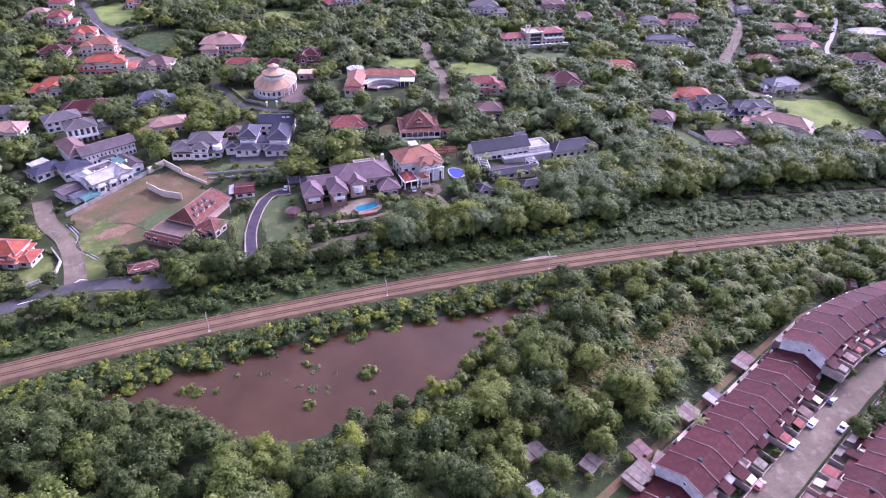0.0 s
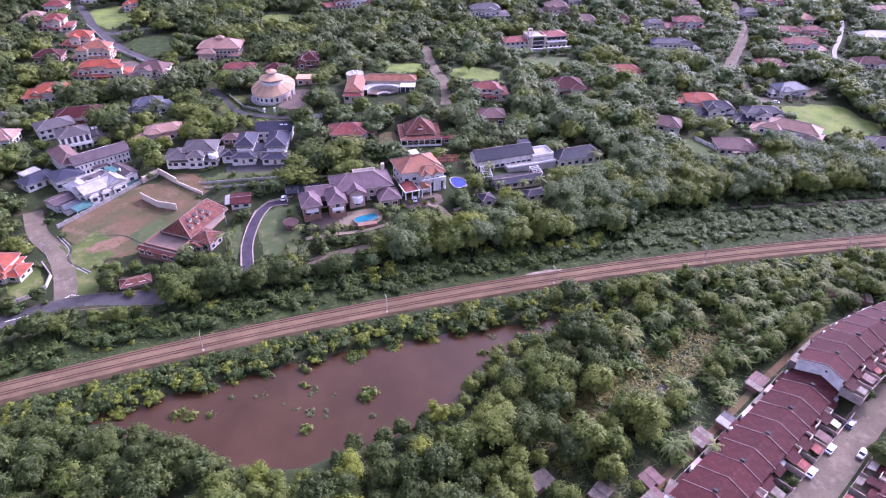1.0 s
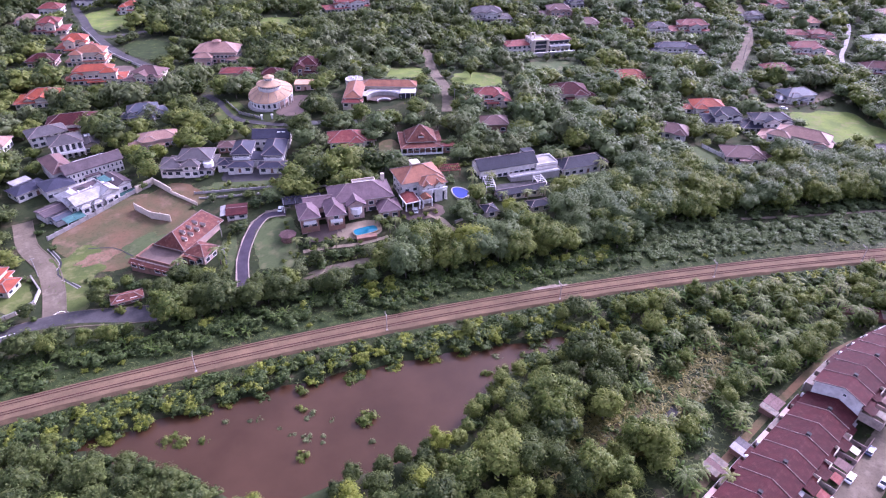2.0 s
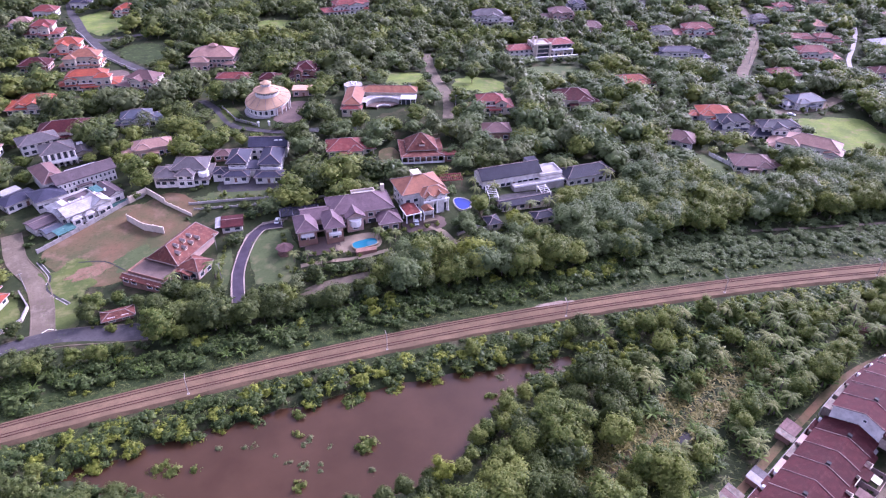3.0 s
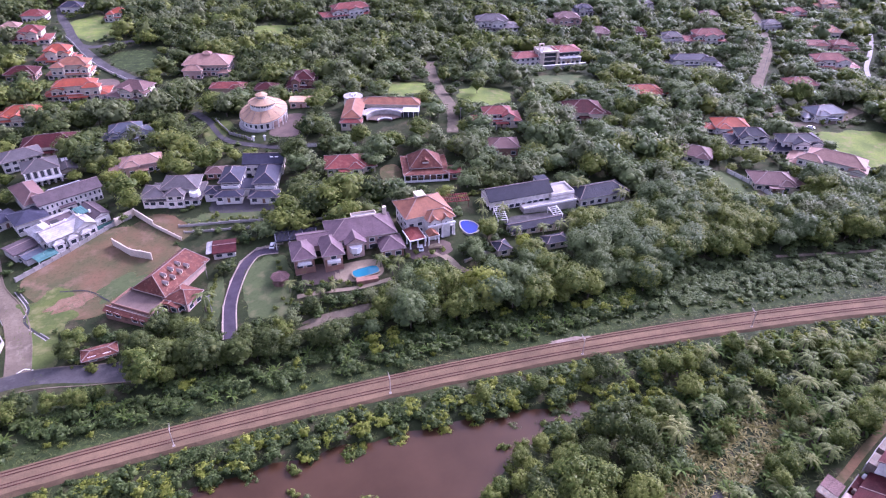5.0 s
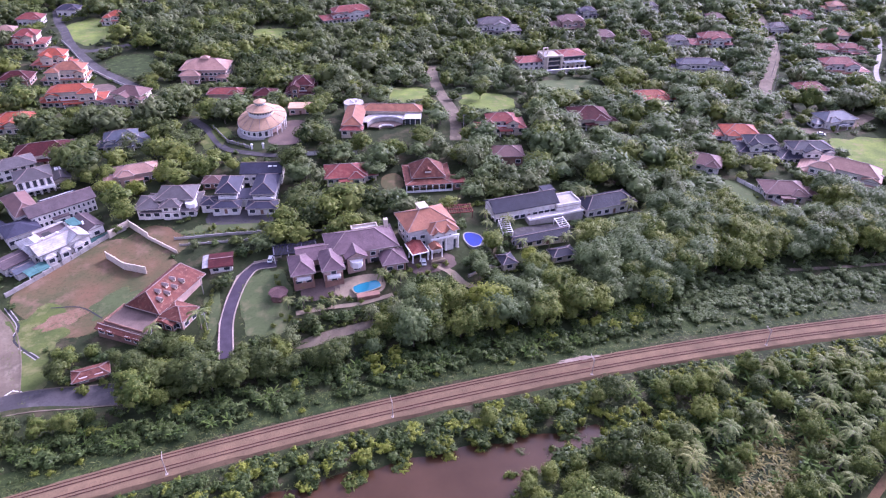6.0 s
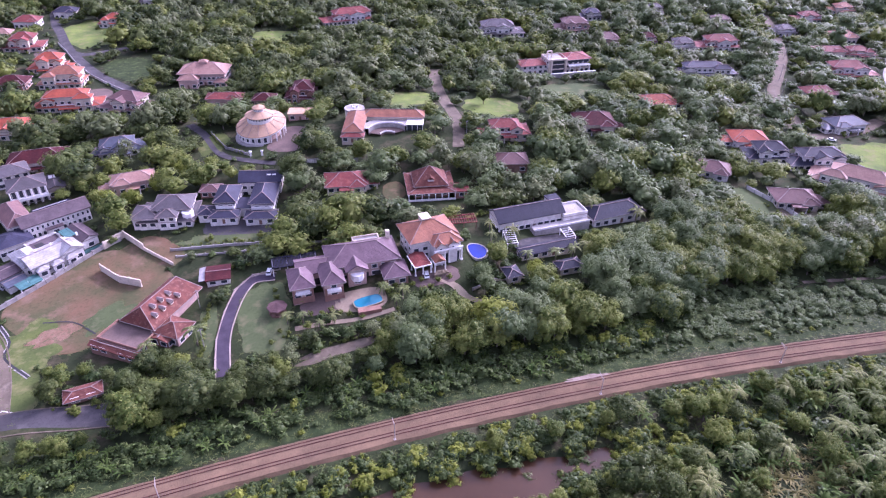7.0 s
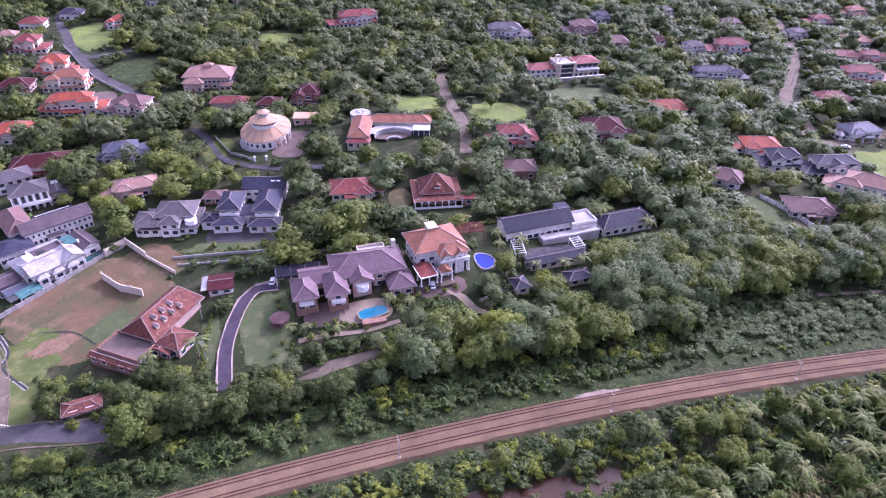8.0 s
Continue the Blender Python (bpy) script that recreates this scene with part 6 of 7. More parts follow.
class Cloud:
    """Plain arrays of one plant: leaf corners, triangles and quads, and its wood."""

    def __init__(self, v, tris, quads, wood):
        self.v, self.t, self.q, self.wood = v, tris, quads, wood


def crown_plant(width, tall, clumps, per, leaf, bare=0.25, squash=0.85, spread_top=1.0, trunk=0.2, limbs=4, puff=(0.14, 0.23), core=0.62, heart_size=0.34, round_off=0.75):
    """A tree with crown width and height 1 to be scaled: small clumps over an uneven dome, limbs under them."""
    c = RNG.normal(size=(clumps, 3))
    c[:, 2] = np.abs(c[:, 2]) * 1.1 - 0.35
    c /= np.linalg.norm(c, axis=1, keepdims=True)
    lobes = 1 + 0.16 * np.sin(3 * np.arctan2(c[:, 1], c[:, 0]) + RNG.uniform(0, 6.3)) + 0.10 * np.sin(5 * c[:, 2] + RNG.uniform(0, 6.3))
    c *= (RNG.uniform(0.55, 1.0, clumps) ** 0.5 * lobes)[:, None]
    radii = width * RNG.uniform(*puff, clumps)
    mid = tall * (bare + (1 - bare) * 0.42)
    centres = np.stack([c[:, 0] * width * 0.37 * spread_top, c[:, 1] * width * 0.37 * spread_top, mid + c[:, 2] * tall * (1 - bare) * 0.52], 1)
    centres[:, 2] = np.minimum(centres[:, 2], tall - radii * squash)
    heart = np.array([0, 0, mid - 0.12 * tall])
    middle = np.array([[0, 0, mid]])
    v1, t = cores(np.concatenate([centres, middle]), np.concatenate([radii, [width * heart_size / core]]), core, squash)
    v2, blades = leaf_blades(centres, radii, per, leaf, squash, heart=heart, round_off=round_off)
    wood = Geo()
    bend = RNG.normal(size=2) * 0.04 * tall
    wood.tube([(0, 0, -0.6), (bend[0] * 0.4, bend[1] * 0.4, tall * 0.25), (bend[0], bend[1], tall * 0.55)], [trunk, trunk * 0.75, trunk * 0.4], 5)
    for i in range(min(limbs, clumps)):
        p = centres[i]
        wood.tube([(bend[0] * 0.5, bend[1] * 0.5, tall * (0.2 + 0.06 * i)), tuple(0.5 * p + np.array([0, 0, tall * 0.1])), tuple(p)], [trunk * 0.5, trunk * 0.35, trunk * 0.15], 4)
    return Cloud(np.concatenate([v1, v2]), np.concatenate([t, blades + len(v1)]), np.zeros((0, 4), int), wood)


def frond_plant(n, length, wide, droop, rise, trunk_h, trunk_r, segs=4, teeth=False):
    """A palm or banana plant: arched leaves from a crown point."""
    v, q = [], []
    for i in range(n):
        a = 2 * math.pi * (i + RNG.uniform(-0.3, 0.3)) / n * (1 if n < 9 else 2.0)
        up = rise * RNG.uniform(0.5, 1.25)
        ln, dr = length * RNG.uniform(0.75, 1.1), droop * RNG.uniform(0.7, 1.3)
        c, s = math.cos(a), math.sin(a)
        start = len(v)
        for k in range(segs + 1):
            t = k / segs
            r = ln * t
            z = trunk_h + up * ln * t - dr * ln * t * t
            half = wide * (0.25 + 1.5 * t * (1 - t) * 2 * 0.6 + 0.05) * (1 if k < segs else 0.15)
            for e in (-1, 0, 1):
                v.append((c * r - s * e * half, s * r + c * e * half, z - (0.35 * half if e else 0)))
        for k in range(segs):
            for e in (0, 1):
                p = start + 3 * k + e
                q.append((p, p + 1, p + 4, p + 3))
    if teeth:
        split = []
        for face in q:
            p0, p1, p2, p3 = (np.array(v[i]) for i in face)
            for j in range(3):
                f0, f1 = j / 3, (j + 0.72) / 3
                b = len(v)
                v += [tuple(p0 + (p3 - p0) * f0), tuple(p1 + (p2 - p1) * f0), tuple(p1 + (p2 - p1) * f1), tuple(p0 + (p3 - p0) * f1)]
                split.append((b, b + 1, b + 2, b + 3))
        q = split
    wood = Geo()
    if trunk_h > 0:
        lean = RNG.normal(size=2) * 0.03 * trunk_h
        wood.tube([(lean[0], lean[1], -0.5), (lean[0] * 0.3, lean[1] * 0.3, trunk_h * 0.5), (0, 0, trunk_h + 0.1)], [trunk_r * 1.3, trunk_r, trunk_r * 0.8], 6)
    return Cloud(np.array(v), np.zeros((0, 3), int), np.array(q), wood)


def cloud_mesh(name, material, verts, tris, quads, tint=None, wood=None):
    """One mesh from arrays of corners, triangles and quads."""
    me = bpy.data.meshes.new(name)
    groups = [g for g in (tris, quads) if len(g)]
    slots = [np.zeros(len(g), int) for g in groups]
    if wood is not None and len(wood[1]):
        groups.append(wood[1] + len(verts))
        slots.append(np.ones(len(wood[1]), int))
        verts = np.concatenate([verts, wood[0]])
        if tint is not None:
            tint = np.concatenate([tint, np.zeros(len(wood[0]))])
    sizes = np.concatenate([np.full(len(g), g.shape[1]) for g in groups])
    loops = np.concatenate([g.ravel() for g in groups])
    me.vertices.add(len(verts))
    me.vertices.foreach_set("co", verts.astype(np.float32).ravel())
    me.loops.add(len(loops))
    me.loops.foreach_set("vertex_index", loops.astype(np.int32))
    me.polygons.add(len(sizes))
    me.polygons.foreach_set("loop_start", np.concatenate([[0], np.cumsum(sizes)[:-1]]).astype(np.int32))
    me.materials.append(material)
    if wood is not None:
        me.materials.append(BARK)
        me.polygons.foreach_set("material_index", np.concatenate(slots).astype(np.int32))
    if tint is not None:
        me.attributes.new("tint", "FLOAT", "POINT").data.foreach_set("value", tint.astype(np.float32))
    me.update(calc_edges=True)
    return me


def wood_arrays(geo):
    quads = np.array([f for f in geo.f if len(f) == 4]) if geo.f else np.zeros((0, 4), int)
    return np.array(geo.v) if geo.v else np.zeros((0, 3)), quads


# each kind: material, plants, own height, label, category, name
def kinds():
    table = {}
    table["broad"] = (LEAF, [crown_plant(9, 9, 26, 46, 0.29) for _ in range(6)], 9.0, "dense dark green broadleaf tree", "tree", "tree")
    table["light"] = (LEAF_LIGHT, [crown_plant(8, 9, 25, 46, 0.27, 0.15, 1.0) for _ in range(5)], 9.0, "bushy light green tree", "tree", "tree")
    table["grey"] = (LEAF_GREY, [crown_plant(7, 9, 20, 34, 0.28, 0.2, 1.2, 1.0, 0.16, 9, core=0.35, heart_size=0.1) for _ in range(3)], 9.0, "thin grey-green feathery tree", "tree", "tree")
    table["cool"] = (LEAF_HAZE, [crown_plant(9, 9.5, 25, 42, 0.30, 0.2, 0.95) for _ in range(5)], 9.5, "tall cool green broadleaf tree", "tree", "tree")
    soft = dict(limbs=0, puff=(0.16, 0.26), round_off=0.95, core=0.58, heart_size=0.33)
    table["far_cool"] = (LEAF_HAZE, [crown_plant(10, 9, 15, 24, 0.44, 0.08, **soft) for _ in range(6)], 9.0, "", "", "")
    table["rim_cool"] = (LEAF_HAZE, [crown_plant(10, 8.5, 11, 16, 0.54, 0.08, **soft) for _ in range(5)], 8.5, "", "", "")
    table["far"] = (LEAF, [crown_plant(10, 8.5, 15, 24, 0.44, 0.08, **soft) for _ in range(6)], 8.5, "", "", "")
    table["far_light"] = (LEAF_LIGHT, [crown_plant(9, 8, 15, 24, 0.42, 0.08, **soft) for _ in range(4)], 8.0, "", "", "")
    table["far_grey"] = (LEAF_GREY, [crown_plant(7.5, 9.5, 13, 22, 0.42, 0.08, 1.2, **soft) for _ in range(3)], 9.5, "", "", "")
    table["rim"] = (LEAF, [crown_plant(10, 8.5, 11, 16, 0.56, 0.08, **soft) for _ in range(5)], 8.5, "", "", "")
    table["rim_light"] = (LEAF_LIGHT, [crown_plant(9, 8, 11, 16, 0.54, 0.08, **soft) for _ in range(4)], 8.0, "", "", "")
    table["rim_grey"] = (LEAF_GREY, [crown_plant(7.5, 9.5, 10, 16, 0.50, 0.08, 1.2, **soft) for _ in range(3)], 9.5, "", "", "")
    table["palm"] = (LEAF_PALM, [frond_plant(15, 3.9, 0.55, 0.95, 0.75, 5.5, 0.2, 5, True) for _ in range(4)], 7.0, "palm with long arching fronds", "palm tree", "palm")
    table["banana"] = (LEAF_BANANA, [frond_plant(8, 2.3, 0.32, 0.9, 1.25, 1.3, 0.14, 4) for _ in range(5)], 3.2, "banana plant with broad leaves", "banana plant", "banana_plant")
    table["shrub"] = (LEAF_SHRUB, [crown_plant(3.4, 2.6, 7, 12, 0.34, 0.0, 0.8, 1.2, 0.08, 0, puff=(0.17, 0.27)) for _ in range(5)], 2.6, "leafy green shrub", "shrub", "shrub")
    table["tuft"] = (GRASS_BLADES, [frond_plant(6, 1.1, 0.14, 0.8, 1.0, 0.0, 0.0, 2) for _ in range(5)], 1.0, "tuft of long grass", "grass", "grass_tuft")
    return table


KINDS = kinds()
MESHES = {}


def stand_alone(kind, x, y, size, group, wide=1.0, material=None, label="", number=None):
    """One plant as a thing with a trunk and a crown."""
    mat, plants, own, text, category, name = KINDS[kind]
    mat = material or mat
    i = int(RNG.integers(len(plants))) if number is None else number
    if (kind, i, mat.name) not in MESHES:
        p = plants[i]
        MESHES[kind, i, mat.name] = (p.wood.mesh("trunk", BARK), cloud_mesh("crown", mat, p.v, p.t, p.q))
    trunk, crown = MESHES[kind, i, mat.name]
    k = size / own
    root = thing(name, label or text, category, x, y, float(RNG.uniform(0, 360)), group=group)
    for n, me in (("trunk", trunk), ("crown", crown)):
        ob = new(n, me)
        ob.parent = root
        ob.matrix_basis = Matrix.Diagonal((k * wide, k * wide, k, 1))
    return root


def joined(name, label, category, places, material):
    """Many plants as one mesh; places: kind, x, y, size, wide."""
    vs, ts, qs, tints, wv, wq, n, m = [], [], [], [], [], [], 0, 0
    for kind, x, y, size, wide in places:
        _, plants, own, *_ = KINDS[kind]
        p = plants[int(RNG.integers(len(plants)))]
        a, k = RNG.uniform(0, 2 * math.pi), size / own
        c, s = math.cos(a), math.sin(a)
        turn = np.array([[c * k * wide, -s * k * wide, 0], [s * k * wide, c * k * wide, 0], [0, 0, k]])
        at = np.array([x, y, ground_z(x, y)])
        vs.append(p.v @ turn.T + at)
        ts.append(p.t + n)
        qs.append(p.q + n)
        tints.append(np.full(len(p.v), RNG.uniform()))
        n += len(p.v)
        w, f = wood_arrays(p.wood)
        if len(w):
            wv.append(w @ turn.T + at)
            wq.append(f + m)
            m += len(w)
    if not vs:
        return
    wood = (np.concatenate(wv), np.concatenate(wq)) if wv else None
    me = cloud_mesh(name, material, np.concatenate(vs), np.concatenate(ts), np.concatenate(qs), np.concatenate(tints), wood)
    tagged(new(name, me), label, category, kind="stuff")


BOXES = np.array(KEEP_BOXES)
AHEAD = np.array([0.306, 0.952])


def blocked(x, y, margin=0.0):
    dx, dy = x - BOXES[:, 0], y - BOXES[:, 1]
    u, v = dx * BOXES[:, 2] + dy * BOXES[:, 3], -dx * BOXES[:, 3] + dy * BOXES[:, 2]
    return bool(np.any((np.abs(u) < BOXES[:, 4] + margin) & (np.abs(v) < BOXES[:, 5] + margin)))


def room(x, y, tall, reach):
    """The height that a plant may have here and still leave houses and lawns behind it in sight."""
    if blocked(x, y, 1.0):
        return 0.0
    run = (y - 20) / 149.0
    for i in range(1, 9):
        h = tall * i / 8
        d = reach * h * run
        if blocked(x, y, 0.36 * h) or blocked(x + AHEAD[0] * d, y + AHEAD[1] * d, 0.12 * h):
            return tall * (i - 1) / 8
    return tall


def scatter(x0, x1, y0, y1, step):
    for y in np.arange(y0, y1, step):
        for x in np.arange(x0, x1, step):
            yield x + RNG.uniform(-0.45, 0.45) * step, y + RNG.uniform(-0.45, 0.45) * step


def in_view(x, y):
    """Within the wedge of land that the flight passes over."""
    d = y * 0.952 + x * 0.306
    side = x * 0.952 - y * 0.306
    return 75 < d < 725 and abs(side + 5) < 0.60 * d + 58


far_dark, far_light, near_dark, near_light, shrubs, bananas, palms, banks, far_grey, tufts, far_cool, field = [], [], [], [], [], [], [], [], [], [], [], []

# the wood before the pond, the belt beyond the railway, the hill
for x, y in scatter(-100, 260, 66, 186, 5.9):
    r = rail_y(x) - y
    if not in_view(x, y) or r < 6.5 or pond_inside(x, y) > (0.2 if y > 150 else -1.5) or blocked(x, y, 1.5):
        continue
    palm_land = x > 100 + 0.15 * (y - 120) and y > 100
    path = abs((y - 119) - 0.385 * (x - 79)) < 5.5 and 76 < x < 150
    if path:
        for _ in range(2):
            bananas.append(("banana", x + RNG.uniform(-2.5, 2.5), y + RNG.uniform(-2.5, 2.5), RNG.uniform(1.0, 2.0), 1.3))
        shrubs.append(("shrub", x, y, RNG.uniform(0.8, 1.5), 1.5))
        continue
    if r < (18 if x < 55 else 13.5) or pond_inside(x, y) > -6 and y > 155:
        for _ in range(12):
            by = min(y + RNG.uniform(-3.2, 3.2), rail_y(x) - 6.6)
            (banks if RNG.uniform() < 0.4 else shrubs).append(("shrub", x + RNG.uniform(-2.6, 2.6), by, RNG.uniform(1.2, 2.9) if by < rail_y(x) - 9.0 else RNG.uniform(0.6, 1.3), RNG.uniform(0.9, 1.4)))
        continue
    if palm_land:
        for _ in range(3):
            bananas.append(("banana", x + RNG.uniform(-3, 3), y + RNG.uniform(-3, 3), RNG.uniform(2.8, 5.6), 1.0))
        shrubs.append(("shrub", x + 2.6, y + 1.5, RNG.uniform(1.6, 3.4), 1.4))
        pick = RNG.uniform()
        if pick < 0.36:
            palms.append((x, y, RNG.uniform(4.5, 8.5)))
        elif pick < 0.50:
            shrubs.append(("shrub", x, y, RNG.uniform(2, 4.0), 1.3))
        elif pick < 0.93:
            near_light.append(("light", x, y, RNG.uniform(5.5, 9.5), 1.0))
        else:
            near_dark.append(("broad", x, y, RNG.uniform(5, 8), 1.0))
        continue
    tall = RNG.uniform(5.5, 9.5) if RNG.uniform() < 0.6 else RNG.uniform(10.0, 14.0)
    if y > 135:
        shrubs.append(("shrub", x + 2.4, y + 2.0, RNG.uniform(1.6, 3.2), 1.3))
    if pond_inside(x, y) > -9:
        tall = min(tall, 6.5)
    tall = room(x, y, tall, 1.0)
    if tall < 2.5:
        shrubs.append(("shrub", x, y, 1.6, 1.3))
        continue
    # Fewer light trees left, more right: corner darkening and haze put into leaf colour.
    if noise.noise((x * 0.045, y * 0.045, 5.0)) + RNG.uniform(-0.25, 0.25) > (0.30 if x < 45 else -0.14):
        near_light.append(("light", x, y, tall, 1.0))
    else:
        near_dark.append(("broad", x, y, tall, 0.95 if tall < 10 else 0.85))

for x, y in scatter(-120, 370, 180, 262, 5.3):
    r = y - rail_y(x)
    if not in_view(x, y) or r < 9.6 + 1.5 * math.sin(0.11 * x):
        continue
    tall = room(x, y, RNG.uniform(6.0, 10.0) if RNG.uniform() < (0.6 if x < 70 else 0.25) else RNG.uniform(10.0, 14.5), 0.95 if x < 20 else 0.8)
    if tall < 1.5:
        continue
    open_field = 138 < x < 330 and r < min(34 + 0.03 * (x - 118), 14 + 0.8 * (x - 138))
    if open_field:
        if r > 12 + 6 * noise.noise((x * 0.05, 1.0, 3.0)) and noise.noise((x * 0.05, y * 0.12, 9.0)) > -0.7:
            for _ in range(6):
                field.append(("shrub", x + RNG.uniform(-2.5, 2.5), y + RNG.uniform(-2.5, 2.5), RNG.uniform(0.9, 2.4), 1.4))
        continue
    shrubs.append(("shrub", x + 2.2, y - 2.0, min(tall, RNG.uniform(1.6, 3.4)), 1.3))
    if r < 21:
        for _ in range(3):
            bananas.append(("banana", x + RNG.uniform(-2.5, 2.5), y + RNG.uniform(-2.5, 2.5), RNG.uniform(1.6, 3.3), 1.1))
        for _ in range(4):
            shrubs.append(("shrub", x + RNG.uniform(-2.6, 2.6), y + RNG.uniform(-2.0, 2.6), RNG.uniform(1.2, 2.8), 1.3))
        if RNG.uniform() < 0.16:
            banks.append(("shrub", x + 1.5, y + 1.0, RNG.uniform(3.0, 4.4), 1.0))
        continue
    # Lighter, cooler leaves past x 50 to 60 put haze into the trees.
    if tall < 4:
        shrubs.append(("shrub", x, y, max(tall, 1.6), 1.1))
    elif noise.noise((x * 0.05, y * 0.05, 2.0)) + RNG.uniform(-0.3, 0.3) > (0.20 if x < 60 else -0.02):
        near_light.append(("light", x, y, tall, 1.0))
    else:
        near_dark.append(("cool" if x > 50 + RNG.uniform(-30, 30) else "broad", x, y, tall, 1.0))

for x, y in scatter(-330, 780, 262, 760, 8.8):
    if not in_view(x, y):
        continue
    tall = room(x, y, RNG.uniform(6.0, 11.0) if RNG.uniform() < 0.70 else RNG.uniform(11.5, 16.5), 0.78)
    if tall < 1.8:
        if not blocked(x, y, 0.6):
            shrubs.append(("shrub", x, y, RNG.uniform(1.0, 1.9), 1.6))
        continue
    if tall < 3.5:
        shrubs.append(("shrub", x, y, tall, 1.5))
        continue
    shade = noise.noise((x * 0.03, y * 0.03, 8.0)) + RNG.uniform(-0.35, 0.35)
    wide = RNG.uniform(0.85, 1.3) * (1.15 if tall < 11 else 0.95) if tall > 6 else 1.5
    # The pale, grey and cool leaf mix out here imitates haze over distance.
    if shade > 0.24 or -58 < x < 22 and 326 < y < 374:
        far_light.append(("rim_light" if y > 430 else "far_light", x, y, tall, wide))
    elif shade < -0.30:
        far_grey.append(("rim_grey" if y > 430 else "far_grey", x, y, tall * 1.1, wide))
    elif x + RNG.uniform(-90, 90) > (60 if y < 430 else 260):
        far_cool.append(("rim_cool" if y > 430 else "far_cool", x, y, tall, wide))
    else:
        far_dark.append(("rim" if y > 430 else "far", x, y, tall, wide))

# long grass along the railway and in the clearings
for x, y in scatter(60, 210, 95, 175, 2.9):
    if in_view(x, y) and rail_y(x) - y > 9 and not blocked(x, y, 0.5) and pond_inside(x, y) < 0:
        tufts.append(("tuft", x, y, RNG.uniform(0.7, 1.7), 1.4))
for x, y in scatter(-95, 290, 160, 215, 1.75):
    r = y - rail_y(x)
    if in_view(x, y) and (4.4 < r < 13 or -10 < r < -6.2 or 118 < x and 4.4 < r < 26 or 8 < abs(r) < 40 and RNG.uniform() < 0.12) and pond_inside(x, y) < 0.5:
        tufts.append(("tuft", x, y, RNG.uniform(0.5, 1.3), 1.2))

for x, y in scatter(-110, 300, 165, 215, 2.1):
    d = y - rail_y(x)
    if in_view(x, y) and (6.4 < d < 11.5 or -9.0 < d < -6.6) and RNG.uniform() < (0.12 + 0.10 * (abs(d) - 6.4)):
        (banks if RNG.uniform() < 0.25 else shrubs).append(("shrub", x, y, RNG.uniform(0.5, 1.3), 1.4))

# the nearest trees as things of their own, the rest joined
near = sorted(near_dark + near_light, key=lambda p: abs(p[2] - 175) + 0.4 * abs(p[1] - 50))
for kind, x, y, size, wide in near[:290]:
    stand_alone(kind, x, y, size, "trees of the near wood", wide)
joined("wood_dark", "dense dark green wood", "trees", [p for p in near[290:] if p[0] == "broad"], LEAF)
joined("wood_light", "light green bushy wood", "trees", [p for p in near[290:] if p[0] == "light"], LEAF_LIGHT)
joined("far_wood_dark", "dark green trees between the houses", "trees", far_dark, LEAF)
joined("wood_cool", "cool green broadleaf wood", "trees", [p for p in near[290:] if p[0] == "cool"], LEAF_HAZE)
joined("far_wood_cool", "cool green trees between the houses", "trees", far_cool, LEAF_HAZE)
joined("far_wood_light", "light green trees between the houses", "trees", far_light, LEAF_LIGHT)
joined("far_wood_grey", "grey-green feathery trees between the houses", "trees", far_grey, LEAF_GREY)
for rim in EDGES:
    for (ax, ay, _), (bx, by, _) in zip(rim, rim[1:] + rim[:1]):
        for _ in range(1 + int(math.hypot(bx - ax, by - ay) / 2.2)):
            k = RNG.uniform()
            tufts.append(("tuft", ax + (bx - ax) * k + RNG.uniform(-0.9, 0.9), ay + (by - ay) * k + RNG.uniform(-0.9, 0.9), RNG.uniform(0.35, 0.8), 1.3))
dry = [("tuft", x, y, RNG.uniform(1.4, 3.0), 1.0) for x, y in scatter(70, 160, 100, 150, 1.45)
       if 1.2 < abs((y - 119) - 0.385 * (x - 79)) < 9.0 and in_view(x, y) and not blocked(x, y, 0.3) and pond_inside(x, y) < -2]
joined("dry_grass", "tall olive-yellow grass beside a trodden path", "grass", dry, GRASS_DRY)
joined("long_grass", "long rough grass along the railway", "grass", tufts, GRASS_BLADES)
joined("shrubs", "low leafy shrubs and undergrowth", "shrubs", shrubs, LEAF_SHRUB)
garden = []
for x, y, rot, w, d in GARDENS + [(42, 253, -1, 44, 22), (74, 262, 5, 24, 26), (8, 310, -14, 36, 14)]:
    for i in range(9):
        u, v = RNG.uniform(-0.62, 0.62) * w, -d / 2 - RNG.uniform(1.5, 5.5)
        if i > 5:
            u, v = (w / 2 + RNG.uniform(1.5, 5)) * RNG.choice((-1, 1)), RNG.uniform(-0.5, 0.4) * d
        c, k = math.cos(radians(rot)), math.sin(radians(rot))
        garden.append(("shrub", x + c * u - k * v, y + k * u + c * v, RNG.uniform(0.9, 2.6), RNG.uniform(0.7, 1.1)))
garden += [("shrub", x, y, h, 1.0) for x, y, h in ((52, 250, 2.2), (54, 247, 2.6), (57, 249, 2.0), (55, 244, 2.4), (50, 242.5, 1.6), (33, 244.5, 1.8), (36, 242.5, 1.5), (30, 243.5, 2.0), (26, 245, 1.6), (60, 246, 2.4), (63, 248, 1.8), (47, 250.5, 1.6), (24, 252, 1.8), (66, 244, 2.2), (69, 245, 1.8), (77, 248, 1.8), (15, 240, 1.4), (12, 236, 1.6))]
